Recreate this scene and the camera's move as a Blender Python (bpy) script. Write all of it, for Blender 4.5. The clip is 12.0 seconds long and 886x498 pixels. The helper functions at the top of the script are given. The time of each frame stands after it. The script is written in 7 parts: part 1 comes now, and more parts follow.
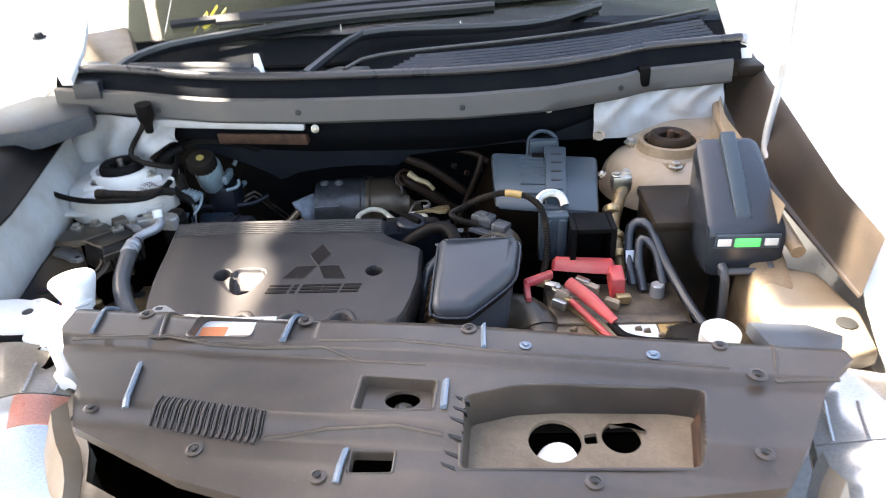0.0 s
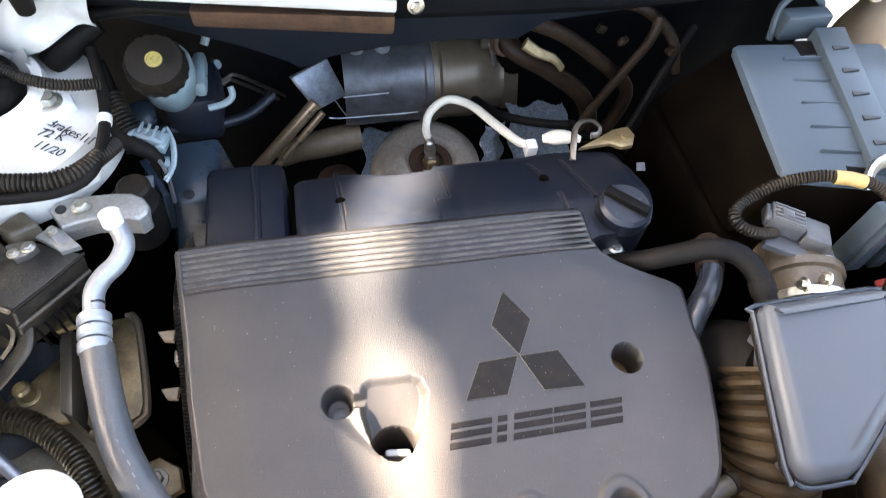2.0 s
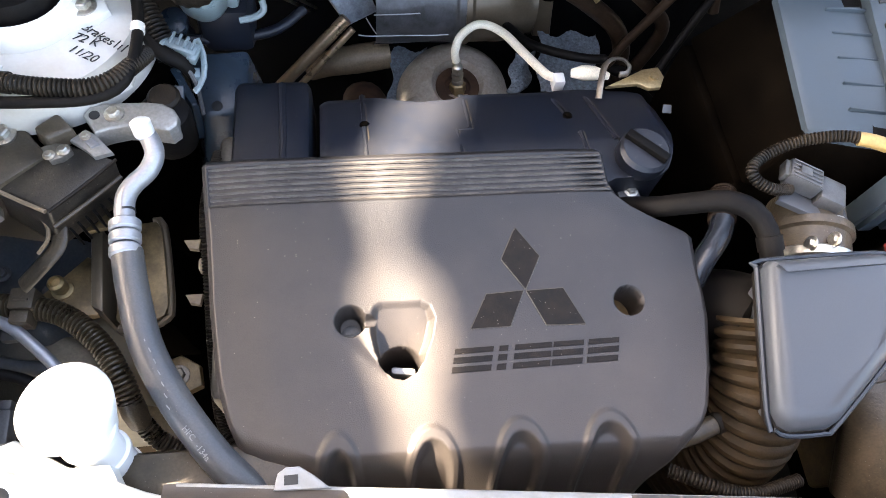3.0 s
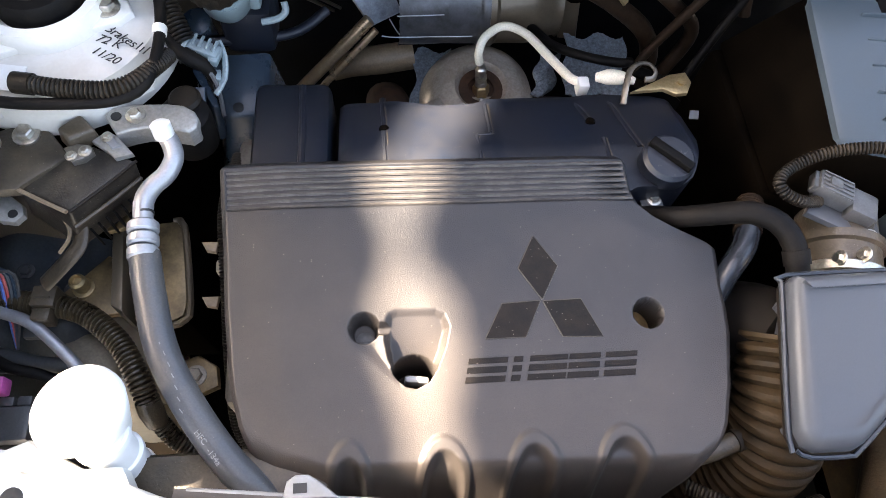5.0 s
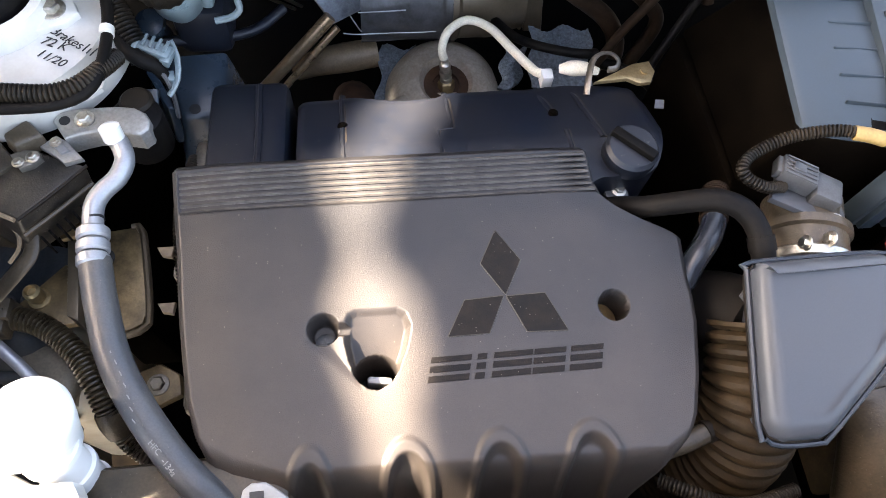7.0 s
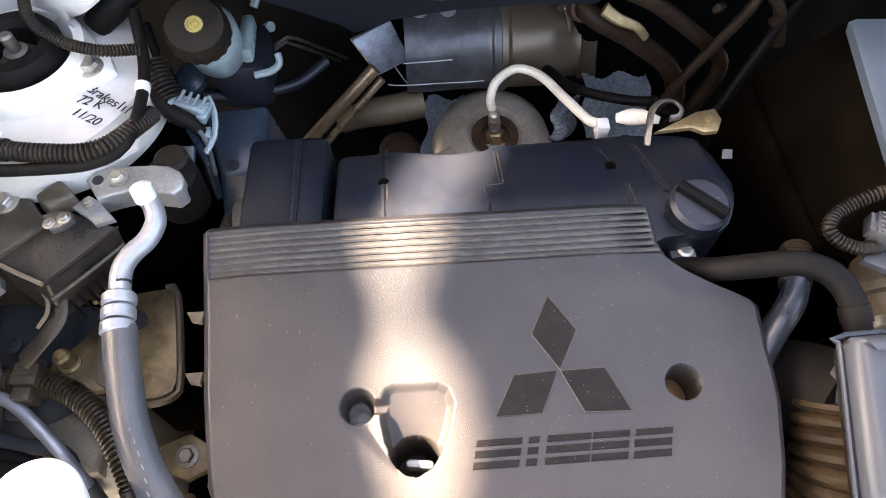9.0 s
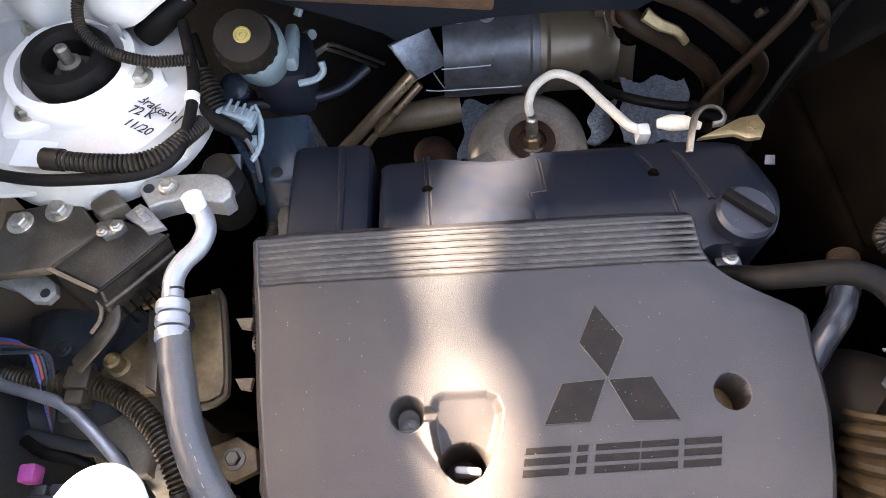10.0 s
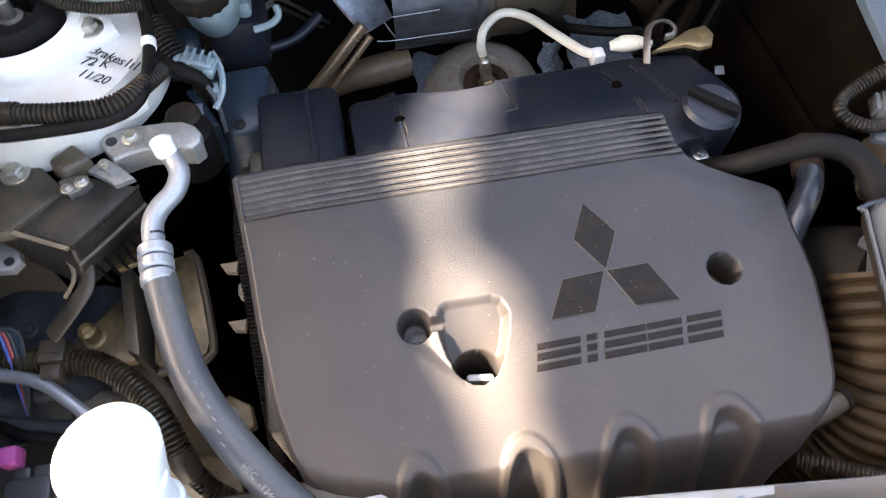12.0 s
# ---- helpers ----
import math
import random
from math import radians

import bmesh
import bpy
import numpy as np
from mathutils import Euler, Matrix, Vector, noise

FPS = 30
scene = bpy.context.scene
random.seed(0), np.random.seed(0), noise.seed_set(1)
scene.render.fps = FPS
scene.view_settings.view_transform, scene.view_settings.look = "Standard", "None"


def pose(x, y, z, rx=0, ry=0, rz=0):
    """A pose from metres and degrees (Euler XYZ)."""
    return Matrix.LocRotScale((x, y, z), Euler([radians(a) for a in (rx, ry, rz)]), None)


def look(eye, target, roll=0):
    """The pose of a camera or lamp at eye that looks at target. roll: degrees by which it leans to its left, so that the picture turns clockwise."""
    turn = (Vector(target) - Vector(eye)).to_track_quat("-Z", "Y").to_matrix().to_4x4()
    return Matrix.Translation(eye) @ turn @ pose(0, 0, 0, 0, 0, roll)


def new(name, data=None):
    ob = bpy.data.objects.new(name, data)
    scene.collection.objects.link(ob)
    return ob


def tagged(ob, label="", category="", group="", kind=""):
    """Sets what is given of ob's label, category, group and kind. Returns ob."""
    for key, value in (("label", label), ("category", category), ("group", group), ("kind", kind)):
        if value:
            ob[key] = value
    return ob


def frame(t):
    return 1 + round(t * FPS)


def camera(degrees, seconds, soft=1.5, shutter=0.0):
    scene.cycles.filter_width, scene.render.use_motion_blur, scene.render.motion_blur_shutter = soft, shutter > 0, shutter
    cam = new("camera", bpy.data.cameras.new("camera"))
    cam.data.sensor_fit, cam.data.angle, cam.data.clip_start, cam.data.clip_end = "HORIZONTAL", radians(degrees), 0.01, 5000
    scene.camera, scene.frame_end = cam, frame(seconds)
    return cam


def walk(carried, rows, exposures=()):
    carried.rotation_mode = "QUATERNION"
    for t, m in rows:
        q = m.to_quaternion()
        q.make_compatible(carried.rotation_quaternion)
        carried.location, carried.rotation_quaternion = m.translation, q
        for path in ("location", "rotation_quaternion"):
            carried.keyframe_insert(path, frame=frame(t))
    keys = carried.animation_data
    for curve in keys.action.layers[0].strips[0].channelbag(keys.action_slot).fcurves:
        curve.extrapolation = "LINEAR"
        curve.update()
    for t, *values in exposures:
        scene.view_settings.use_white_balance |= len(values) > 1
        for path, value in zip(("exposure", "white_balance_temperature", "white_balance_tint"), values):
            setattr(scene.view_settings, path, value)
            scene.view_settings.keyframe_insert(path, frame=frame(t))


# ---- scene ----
cam = camera(65.2, 12.0, 0.85, 0.3)
PATH = [
    (0, (0.039, 0.002, 1.518), (-0.05, 1.721, 0.499), -2.9),
    (0.2, (-0.016, 0.083, 1.506), (-0.06, 1.775, 0.44), -0.8),
    (0.5, (-0.086, 0.244, 1.491), (-0.123, 1.92, 0.4), -2.9),
    (0.7, (-0.126, 0.353, 1.477), (-0.126, 1.97, 0.299), -3.4),
    (1, (-0.202, 0.493, 1.46), (-0.122, 1.96, 0.103), 0.3),
    (1.3, (-0.268, 0.593, 1.451), (-0.056, 1.97, 0.016), 3.8),
    (1.5, (-0.316, 0.651, 1.455), (-0.039, 1.931, -0.057), 3.9),
    (2, (-0.377, 0.742, 1.458), (-0.026, 1.793, -0.206), 9.2),
    (2.5, (-0.38, 0.732, 1.477), (-0.122, 1.647, -0.283), 10.9),
    (2.7, (-0.378, 0.744, 1.484), (-0.103, 1.592, -0.307), 13.0),
    (4.3, (-0.364, 0.749, 1.481), (-0.158, 1.592, -0.321), 11.0),
    (4.5, (-0.367, 0.752, 1.483), (-0.173, 1.586, -0.324), 10.5),
    (5, (-0.363, 0.758, 1.483), (-0.169, 1.596, -0.323), 9.8),
    (5.5, (-0.362, 0.76, 1.482), (-0.171, 1.597, -0.324), 9.4),
    (6, (-0.358, 0.76, 1.476), (-0.127, 1.627, -0.312), 11.4),
    (6.5, (-0.355, 0.748, 1.473), (-0.131, 1.595, -0.325), 10.3),
    (6.7, (-0.342, 0.752, 1.475), (-0.101, 1.589, -0.326), 10.3),
    (8.3, (-0.331, 0.78, 1.424), (-0.243, 1.664, -0.368), 5.9),
    (8.5, (-0.329, 0.791, 1.422), (-0.206, 1.702, -0.354), 6.7),
    (9, (-0.326, 0.796, 1.433), (-0.241, 1.761, -0.316), 1.0),
    (9.5, (-0.341, 0.808, 1.438), (-0.235, 1.767, -0.313), 1.4),
    (10, (-0.348, 0.803, 1.442), (-0.32, 1.765, -0.311), -1.9),
    (10.5, (-0.339, 0.8, 1.437), (-0.299, 1.748, -0.323), -2.3),
    (11, (-0.341, 0.76, 1.426), (-0.315, 1.727, -0.324), -0.6),
    (11.5, (-0.342, 0.748, 1.415), (-0.286, 1.681, -0.353), 2.6),
    (12, (-0.402, 0.743, 1.403), (-0.183, 1.703, -0.338), 1.7),
]
walk(cam, [(t, look(eye, target, roll)) for t, eye, target, roll in PATH], [(0.0, 3.9, 7300, 12), (0.3, 4.05, 7400, 12), (0.6, 4.65, 8200, 12), (1.2, 4.8, 8100, 12), (1.6, 4.85, 7750, 11), (2.6, 4.68, 7900, 13), (4.5, 4.42, 7950, 14), (6.5, 4.42, 7950, 14), (8.5, 4.5, 8300, 17), (9.5, 4.72, 8300, 18), (11.0, 4.68, 8300, 18), (11.5, 4.4, 8250, 18), (12.0, 4.5, 7900, 14)])


# ---- light ----
world = bpy.data.worlds.new("sky")
scene.world = world
world.use_nodes = True
SUN = Vector((-0.87, 0.25, 1.0)).normalized()
wn = world.node_tree.nodes
sky = wn.new("ShaderNodeTexSky")
sky.sky_type, sky.sun_disc = "NISHITA", False
sky.dust_density, sky.ozone_density = 3.0, 0.6
sky.sun_elevation = math.asin(SUN.z)
sky.sun_rotation = math.atan2(SUN.x, SUN.y)
world.node_tree.links.new(sky.outputs[0], wn["Background"].inputs[0])
wn["Background"].inputs[1].default_value = 0.07
sun = new("sun", bpy.data.lights.new("sun", "SUN"))
sun.data.energy, sun.data.angle, sun.data.color = 5.0, radians(1.0), (1.0, 0.95, 0.88)
sun.matrix_world = look(SUN * 20, (0, 0, 0))


# ---- materials ----
def mat(name, col, rough=0.5, metal=0.0, col2=None, scale=30.0, amount=0.5, bump=0.1, grain=400.0, coat=0.0, rvar=0.15, spec=0.5, grit=0.0, fleck=0.5, sheen_ramp=None):
    """A surface in two tones of dust or wear at one scale, with fine grain at another."""
    m = bpy.data.materials.new(name)
    m.use_nodes = True
    t = m.node_tree
    n, l = t.nodes, t.links
    b = n["Principled BSDF"]
    co = n.new("ShaderNodeTexCoord")
    big = n.new("ShaderNodeTexNoise")
    big.inputs["Scale"].default_value, big.inputs["Detail"].default_value, big.inputs["Roughness"].default_value = scale, 6, 0.65
    fine = n.new("ShaderNodeTexNoise")
    fine.inputs["Scale"].default_value, fine.inputs["Detail"].default_value = grain, 3
    l.new(co.outputs["Object"], big.inputs["Vector"])
    l.new(co.outputs["Object"], fine.inputs["Vector"])
    ramp = n.new("ShaderNodeMapRange")
    ramp.inputs["From Min"].default_value, ramp.inputs["From Max"].default_value = 0.36, 0.66
    ramp.inputs["To Max"].default_value = amount
    l.new(big.outputs["Fac"], ramp.inputs["Value"])
    factor = ramp.outputs["Result"]
    if sheen_ramp:
        # tone ramp along y: front dust, and the sky sheen brighter there, painted in
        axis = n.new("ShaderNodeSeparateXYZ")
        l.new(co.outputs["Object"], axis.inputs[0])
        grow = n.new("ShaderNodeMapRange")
        grow.inputs["From Min"].default_value, grow.inputs["From Max"].default_value = sheen_ramp[0], sheen_ramp[1]
        grow.inputs["To Min"].default_value, grow.inputs["To Max"].default_value = sheen_ramp[2], sheen_ramp[3]
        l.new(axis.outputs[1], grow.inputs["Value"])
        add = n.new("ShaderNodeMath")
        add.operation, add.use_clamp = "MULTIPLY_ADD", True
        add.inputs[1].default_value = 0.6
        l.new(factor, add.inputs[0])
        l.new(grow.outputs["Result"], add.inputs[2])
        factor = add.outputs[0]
    mix = n.new("ShaderNodeMix")
    mix.data_type = "RGBA"
    c2 = col2 or tuple(c * 0.6 for c in col)
    mix.inputs["A"].default_value, mix.inputs["B"].default_value = (*col, 1), (*c2, 1)
    l.new(factor, mix.inputs["Factor"])
    speck = n.new("ShaderNodeMix")
    speck.data_type, speck.blend_type = "RGBA", "MULTIPLY"
    speck.inputs["Factor"].default_value = fleck
    l.new(mix.outputs["Result"], speck.inputs["A"])
    l.new(fine.outputs["Fac"], speck.inputs["B"])
    gain = n.new("ShaderNodeMix")
    gain.data_type, gain.blend_type = "RGBA", "MULTIPLY"
    gain.inputs["Factor"].default_value = 1.0
    gain.inputs["B"].default_value = (*[1 / (1 - 0.5 * fleck)] * 3, 1)
    l.new(speck.outputs["Result"], gain.inputs["A"])
    out = gain
    if grit:
        dots = n.new("ShaderNodeTexVoronoi")
        dots.inputs["Scale"].default_value = 420
        l.new(co.outputs["Object"], dots.inputs["Vector"])
        size = n.new("ShaderNodeMath")
        size.operation = "MULTIPLY"
        size.inputs[1].default_value = 0.34
        l.new(big.outputs["Fac"], size.inputs[0])
        near = n.new("ShaderNodeMath")
        near.operation = "LESS_THAN"
        l.new(dots.outputs["Distance"], near.inputs[0])
        l.new(size.outputs[0], near.inputs[1])
        few = n.new("ShaderNodeSeparateColor")
        l.new(dots.outputs["Color"], few.inputs[0])
        rare = n.new("ShaderNodeMath")
        rare.operation = "LESS_THAN"
        rare.inputs[1].default_value = grit
        l.new(few.outputs[0], rare.inputs[0])
        both = n.new("ShaderNodeMath")
        both.operation = "MULTIPLY"
        l.new(near.outputs[0], both.inputs[0])
        l.new(rare.outputs[0], both.inputs[1])
        out = n.new("ShaderNodeMix")
        out.data_type = "RGBA"
        out.inputs["B"].default_value = (0.13, 0.112, 0.092, 1)
        l.new(both.outputs[0], out.inputs["Factor"])
        l.new(gain.outputs["Result"], out.inputs["A"])
    l.new(out.outputs["Result"], b.inputs["Base Color"])
    rr = n.new("ShaderNodeMapRange")
    rr.inputs["To Min"].default_value, rr.inputs["To Max"].default_value = max(0.03, rough - rvar), min(1, rough + rvar)
    l.new(big.outputs["Fac"], rr.inputs["Value"])
    l.new(rr.outputs["Result"], b.inputs["Roughness"])
    b.inputs["Metallic"].default_value = metal
    b.inputs["Coat Weight"].default_value = coat
    b.inputs["Specular IOR Level"].default_value = spec
    if bump:
        bp = n.new("ShaderNodeBump")
        bp.inputs["Strength"].default_value, bp.inputs["Distance"].default_value = bump, 0.001
        l.new(fine.outputs["Fac"], bp.inputs["Height"])
        l.new(bp.outputs["Normal"], b.inputs["Normal"])
    return m


DUST = (0.17, 0.115, 0.07)
# cover coloured lighter towards its front for sheen as well as dust
M_COVER = mat("cover_plastic", (0.0125, 0.0120, 0.0130), 0.44, 0, (0.060, 0.048, 0.040), 7, 0.5, 0.30, 1100, rvar=0.08, spec=0.42, grit=0.03, sheen_ramp=(1.05, 0.83, -0.12, 0.52))
M_EMBLEM = mat("emblem_plastic", (0.0085, 0.0075, 0.0070), 0.55, 0, (0.026, 0.018, 0.013), 70, 0.45, 0.25, 900, spec=0.12, grit=0.1)
# blue in the base colour stands for sky reflected by the valve cover
M_VALVE = mat("valve_cover_plastic", (0.0048, 0.0078, 0.0150), 0.40, 0, (0.020, 0.019, 0.020), 14, 0.6, 0.15, 900, rvar=0.06, spec=0.33, grit=0.05)
M_BLACK = mat("black_plastic", (0.003, 0.003, 0.0033), 0.5, 0, (0.007, 0.0055, 0.004), 18, 0.5, 0.2, 500, spec=0.06)
M_DUSTY = mat("dusty_black_plastic", (0.008, 0.007, 0.006), 0.45, 0, (0.028, 0.020, 0.013), 12, 0.8, 0.25, 600, spec=0.12)
M_RAD = mat("radiator_cover_plastic", (0.040, 0.032, 0.027), 0.32, 0, (0.082, 0.061, 0.044), 6, 0.9, 0.08, 900, rvar=0.08, spec=0.5, grit=0.10, fleck=0.35)
M_GREYP = mat("grey_plastic", (0.050, 0.055, 0.063), 0.33, 0, (0.062, 0.060, 0.060), 9, 0.45, 0.06, 900, rvar=0.03, spec=0.36, fleck=0.2)
# blue in this base colour stands for sky reflected by the lid
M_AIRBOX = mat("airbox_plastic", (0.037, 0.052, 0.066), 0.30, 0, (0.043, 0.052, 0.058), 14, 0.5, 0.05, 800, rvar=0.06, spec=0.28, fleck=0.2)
M_RUBBER = mat("rubber_hose", (0.004, 0.004, 0.0045), 0.5, 0, (0.015, 0.012, 0.009), 25, 0.6, 0.2, 600, spec=0.07)
M_SEAL = mat("seal_rubber", (0.018, 0.018, 0.02), 0.3, 0, (0.07, 0.06, 0.05), 10, 0.5, 0.1, 400)
M_LOOM = mat("split_loom", (0.006, 0.0055, 0.005), 0.36, 0, (0.035, 0.025, 0.016), 30, 0.6, 0.1, 500, spec=0.15)
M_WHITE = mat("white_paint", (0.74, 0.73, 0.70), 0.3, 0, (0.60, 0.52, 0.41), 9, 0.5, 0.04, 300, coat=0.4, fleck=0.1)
# tan dust over white paint, darkened further for the shaded right side
M_CREAM = mat("dusty_toned_white_paint", (0.29, 0.235, 0.178), 0.45, 0, (0.22, 0.155, 0.09), 9, 0.75, 0.06, 300, fleck=0.15)
M_WPLAST = mat("white_translucent_plastic", (0.72, 0.72, 0.70), 0.4, 0, (0.6, 0.58, 0.53), 25, 0.4, 0.04, 400, fleck=0.05)
M_ALU = mat("bare_aluminium", (0.37, 0.38, 0.40), 0.42, 0.6, (0.25, 0.235, 0.22), 40, 0.6, 0.08, 500, fleck=0.2)
M_CAST = mat("cast_aluminium", (0.26, 0.24, 0.215), 0.5, 0.85, (0.13, 0.10, 0.07), 25, 0.8, 0.4, 300)
M_STEEL = mat("zinc_steel", (0.55, 0.54, 0.50), 0.35, 1.0, (0.33, 0.25, 0.16), 60, 0.6, 0.15, 400)
M_GOLD = mat("dusty_bracket_steel", (0.24, 0.165, 0.080), 0.38, 0.35, (0.035, 0.024, 0.013), 26, 0.85, 0.3, 350)
M_SHIELD = mat("heat_shield_steel", (0.085, 0.088, 0.095), 0.34, 0.35, (0.030, 0.028, 0.026), 40, 0.7, 0.35, 260, rvar=0.1, fleck=0.25)
M_TANM = mat("heat_tinted_steel", (0.13, 0.10, 0.068), 0.34, 0.4, (0.07, 0.052, 0.034), 20, 0.6, 0.12, 400, rvar=0.1, fleck=0.25)
M_BROWN = mat("brown_heat_aged_rubber", (0.014, 0.008, 0.005), 0.5, 0, (0.040, 0.024, 0.014), 30, 0.7, 0.3, 400, spec=0.15)
# grey-blue grain for sheets that stand for ground below the bay
M_GAPGROUND = mat("gap_ground_grain", (0.20, 0.24, 0.28), 0.42, 0.5, (0.09, 0.10, 0.11), 220, 0.9, 1.0, 420)
M_PLUG = mat("mid_grey_connector", (0.06, 0.061, 0.064), 0.38, 0, (0.04, 0.037, 0.034), 40, 0.6, 0.1, 500)
M_CASE = mat("charger_shell_plastic", (0.020, 0.024, 0.031), 0.26, 0, (0.03, 0.03, 0.03), 14, 0.3, 0.06, 600, rvar=0.04)
M_RELAY = mat("dusty_black_casing", (0.030, 0.024, 0.017), 0.34, 0, (0.10, 0.073, 0.046), 14, 0.85, 0.4, 400, spec=0.4, grit=0.12)
M_TANP = mat("tan_dusty_metal", (0.24, 0.175, 0.11), 0.5, 0.1, (0.15, 0.10, 0.06), 30, 0.7, 0.2, 400)
M_PANEL = mat("moulded_insulation", (0.006, 0.008, 0.012), 0.55, 0, (0.011, 0.012, 0.015), 9, 0.7, 0.3, 300, spec=0.15)
M_FOLDS = mat("dusty_bellows_rubber", (0.016, 0.011, 0.0065), 0.5, 0, (0.055, 0.034, 0.016), 14, 0.85, 0.3, 500, spec=0.1)
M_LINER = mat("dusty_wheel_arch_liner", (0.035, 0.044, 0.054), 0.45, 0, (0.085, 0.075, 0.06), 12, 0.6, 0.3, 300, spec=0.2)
# lightened in place of the sun stripe missing from dome and flange
M_DOME = mat("sun_toned_pressed_metal", (0.48, 0.43, 0.37), 0.34, 0.35, (0.24, 0.18, 0.12), 30, 0.6, 0.1, 300)
M_TUBE = mat("tan_metal_tube", (0.40, 0.28, 0.17), 0.30, 0.6, (0.20, 0.13, 0.075), 40, 0.6, 0.1, 400)
# white body paint darkened to stand for the shade it sits in
M_DULLW = mat("toned_white_paint", (0.42, 0.43, 0.43), 0.4, 0, (0.29, 0.24, 0.18), 12, 0.6, 0.05, 300, fleck=0.12)
# same plastic as the airbox lid, taken near black for its shaded sides
M_BOXSHADE = mat("airbox_side_shade", (0.0012, 0.0010, 0.0009), 0.6, 0, (0.005, 0.0036, 0.0024), 9, 0.8, 0.2, 400, spec=0.0)
M_RUST = mat("rusted_iron", (0.07, 0.032, 0.015), 0.8, 0.2, (0.022, 0.011, 0.007), 40, 0.8, 0.5, 300)
# base colour taken near black to stand for deep shade in the bay
M_DARK = mat("grimy_shade_metal", (0.0015, 0.0013, 0.0012), 0.8, 0.0, (0.004, 0.003, 0.002), 15, 0.7, 0.4, 250, spec=0.0)
M_FELT = mat("insulation_felt", (0.004, 0.005, 0.007), 0.8, 0, (0.009, 0.0095, 0.010), 20, 0.6, 0.5, 700, spec=0.04)
# ribs painted lighter for wear and for the light their ridges catch
M_RIB = mat("worn_lit_rib_plastic", (0.065, 0.059, 0.054), 0.45, 0, (0.024, 0.022, 0.021), 60, 0.9, 0.1, 700, spec=0.3)
# tan of seam dust, also carrying the highlight on seams and emblem edges
M_SEAM = mat("dusty_lit_seam", (0.060, 0.048, 0.036), 0.5, 0, (0.02, 0.019, 0.018), 50, 0.7, 0.2, 600, spec=0.3)
M_COWL = mat("cowl_grey_panel", (0.05, 0.050, 0.049), 0.42, 0, (0.072, 0.064, 0.054), 9, 0.6, 0.15, 500, grit=0.08, fleck=0.3)
M_RED = mat("red_plastic", (0.42, 0.035, 0.04), 0.45, 0, (0.35, 0.11, 0.09), 25, 0.6, 0.1, 500)
M_BATT = mat("battery_case", (0.03, 0.025, 0.021), 0.55, 0, (0.19, 0.135, 0.08), 16, 0.9, 0.2, 500)
M_BRASS = mat("dusty_brass", (0.45, 0.33, 0.17), 0.45, 0.8, (0.25, 0.18, 0.10), 40, 0.7, 0.25, 400)
M_RINGY = mat("faded_yellow_print", (0.30, 0.235, 0.055), 0.5, 0, (0.16, 0.12, 0.05), 90, 0.6, 0.1)
M_YELLOW = mat("yellow_mark", (0.72, 0.58, 0.06), 0.5, 0, (0.5, 0.4, 0.1), 60, 0.4, 0.05)
M_TAPE = mat("yellow_tape", (0.36, 0.23, 0.075), 0.55, 0, (0.2, 0.13, 0.05), 50, 0.6, 0.1)
M_ORANGE = mat("orange_label", (0.72, 0.20, 0.06), 0.5, 0, (0.6, 0.22, 0.1), 40, 0.4, 0.02)
M_PAPER = mat("white_label", (0.66, 0.65, 0.62), 0.5, 0, (0.5, 0.45, 0.38), 30, 0.5, 0.02, fleck=0.1)
# black of ink, also laid on as the shade of uncut holes
M_INK_HOLE = mat("ink_and_hole_black", (0.012, 0.012, 0.012), 0.6)
M_LEAD = mat("white_cable_sleeve", (0.82, 0.77, 0.64), 0.55, 0, (0.62, 0.53, 0.38), 40, 0.5, 0.2, 600)
M_CONC = mat("concrete", (0.13, 0.132, 0.132), 0.85, 0, (0.09, 0.09, 0.088), 1.5, 0.7, 0.6, 60)
M_BLUE = mat("blue_wire", (0.05, 0.12, 0.4), 0.5)
M_PINK = mat("pink_connector", (0.6, 0.10, 0.35), 0.5)
# blue-grey so the added boards tint reflections in engine parts blue
M_BLOCKER = mat("blue_grey_blocker", (0.20, 0.225, 0.26), 0.8, 0, (0.13, 0.14, 0.155), 3, 0.7, 0.3, 80)
M_WIPER = mat("wiper_black_paint", (0.020, 0.023, 0.028), 0.34, 0, (0.035, 0.032, 0.028), 20, 0.5, 0.1, 500, spec=0.5, fleck=0.15)
M_ARCH = mat("brown_black_liner", (0.022, 0.018, 0.016), 0.42, 0, (0.05, 0.036, 0.024), 9, 0.6, 0.25, 300, spec=0.35)
# lightened so the windscreen shows the pale reflection it should carry
M_DASH = mat("dashboard", (0.15, 0.135, 0.10), 0.7, 0, (0.10, 0.085, 0.06), 3, 0.6, 0.2)
M_LAMP = mat("lamp_housing", (0.55, 0.55, 0.55), 0.15, 0.6, (0.4, 0.38, 0.34), 20, 0.4, 0.02)

M_GLASS = bpy.data.materials.new("windscreen_glass")
M_GLASS.use_nodes = True
g = M_GLASS.node_tree.nodes["Principled BSDF"]
g.inputs["Base Color"].default_value = (0.75, 0.85, 0.8, 1)
g.inputs["Transmission Weight"].default_value, g.inputs["Roughness"].default_value = 1.0, 0.03
M_GREEN = bpy.data.materials.new("green_light")
M_GREEN.use_nodes = True
g = M_GREEN.node_tree.nodes["Principled BSDF"]
g.inputs["Base Color"].default_value = (0.05, 0.5, 0.1, 1)
g.inputs["Emission Color"].default_value, g.inputs["Emission Strength"].default_value = (0.1, 1.0, 0.25, 1), 0.05


# ---- builders ----
def thing(name, at, label, category, group="", kind=""):
    ob = new(name)
    ob.location = at
    ob.empty_display_size = 0.02
    return tagged(ob, label, category, group, kind)


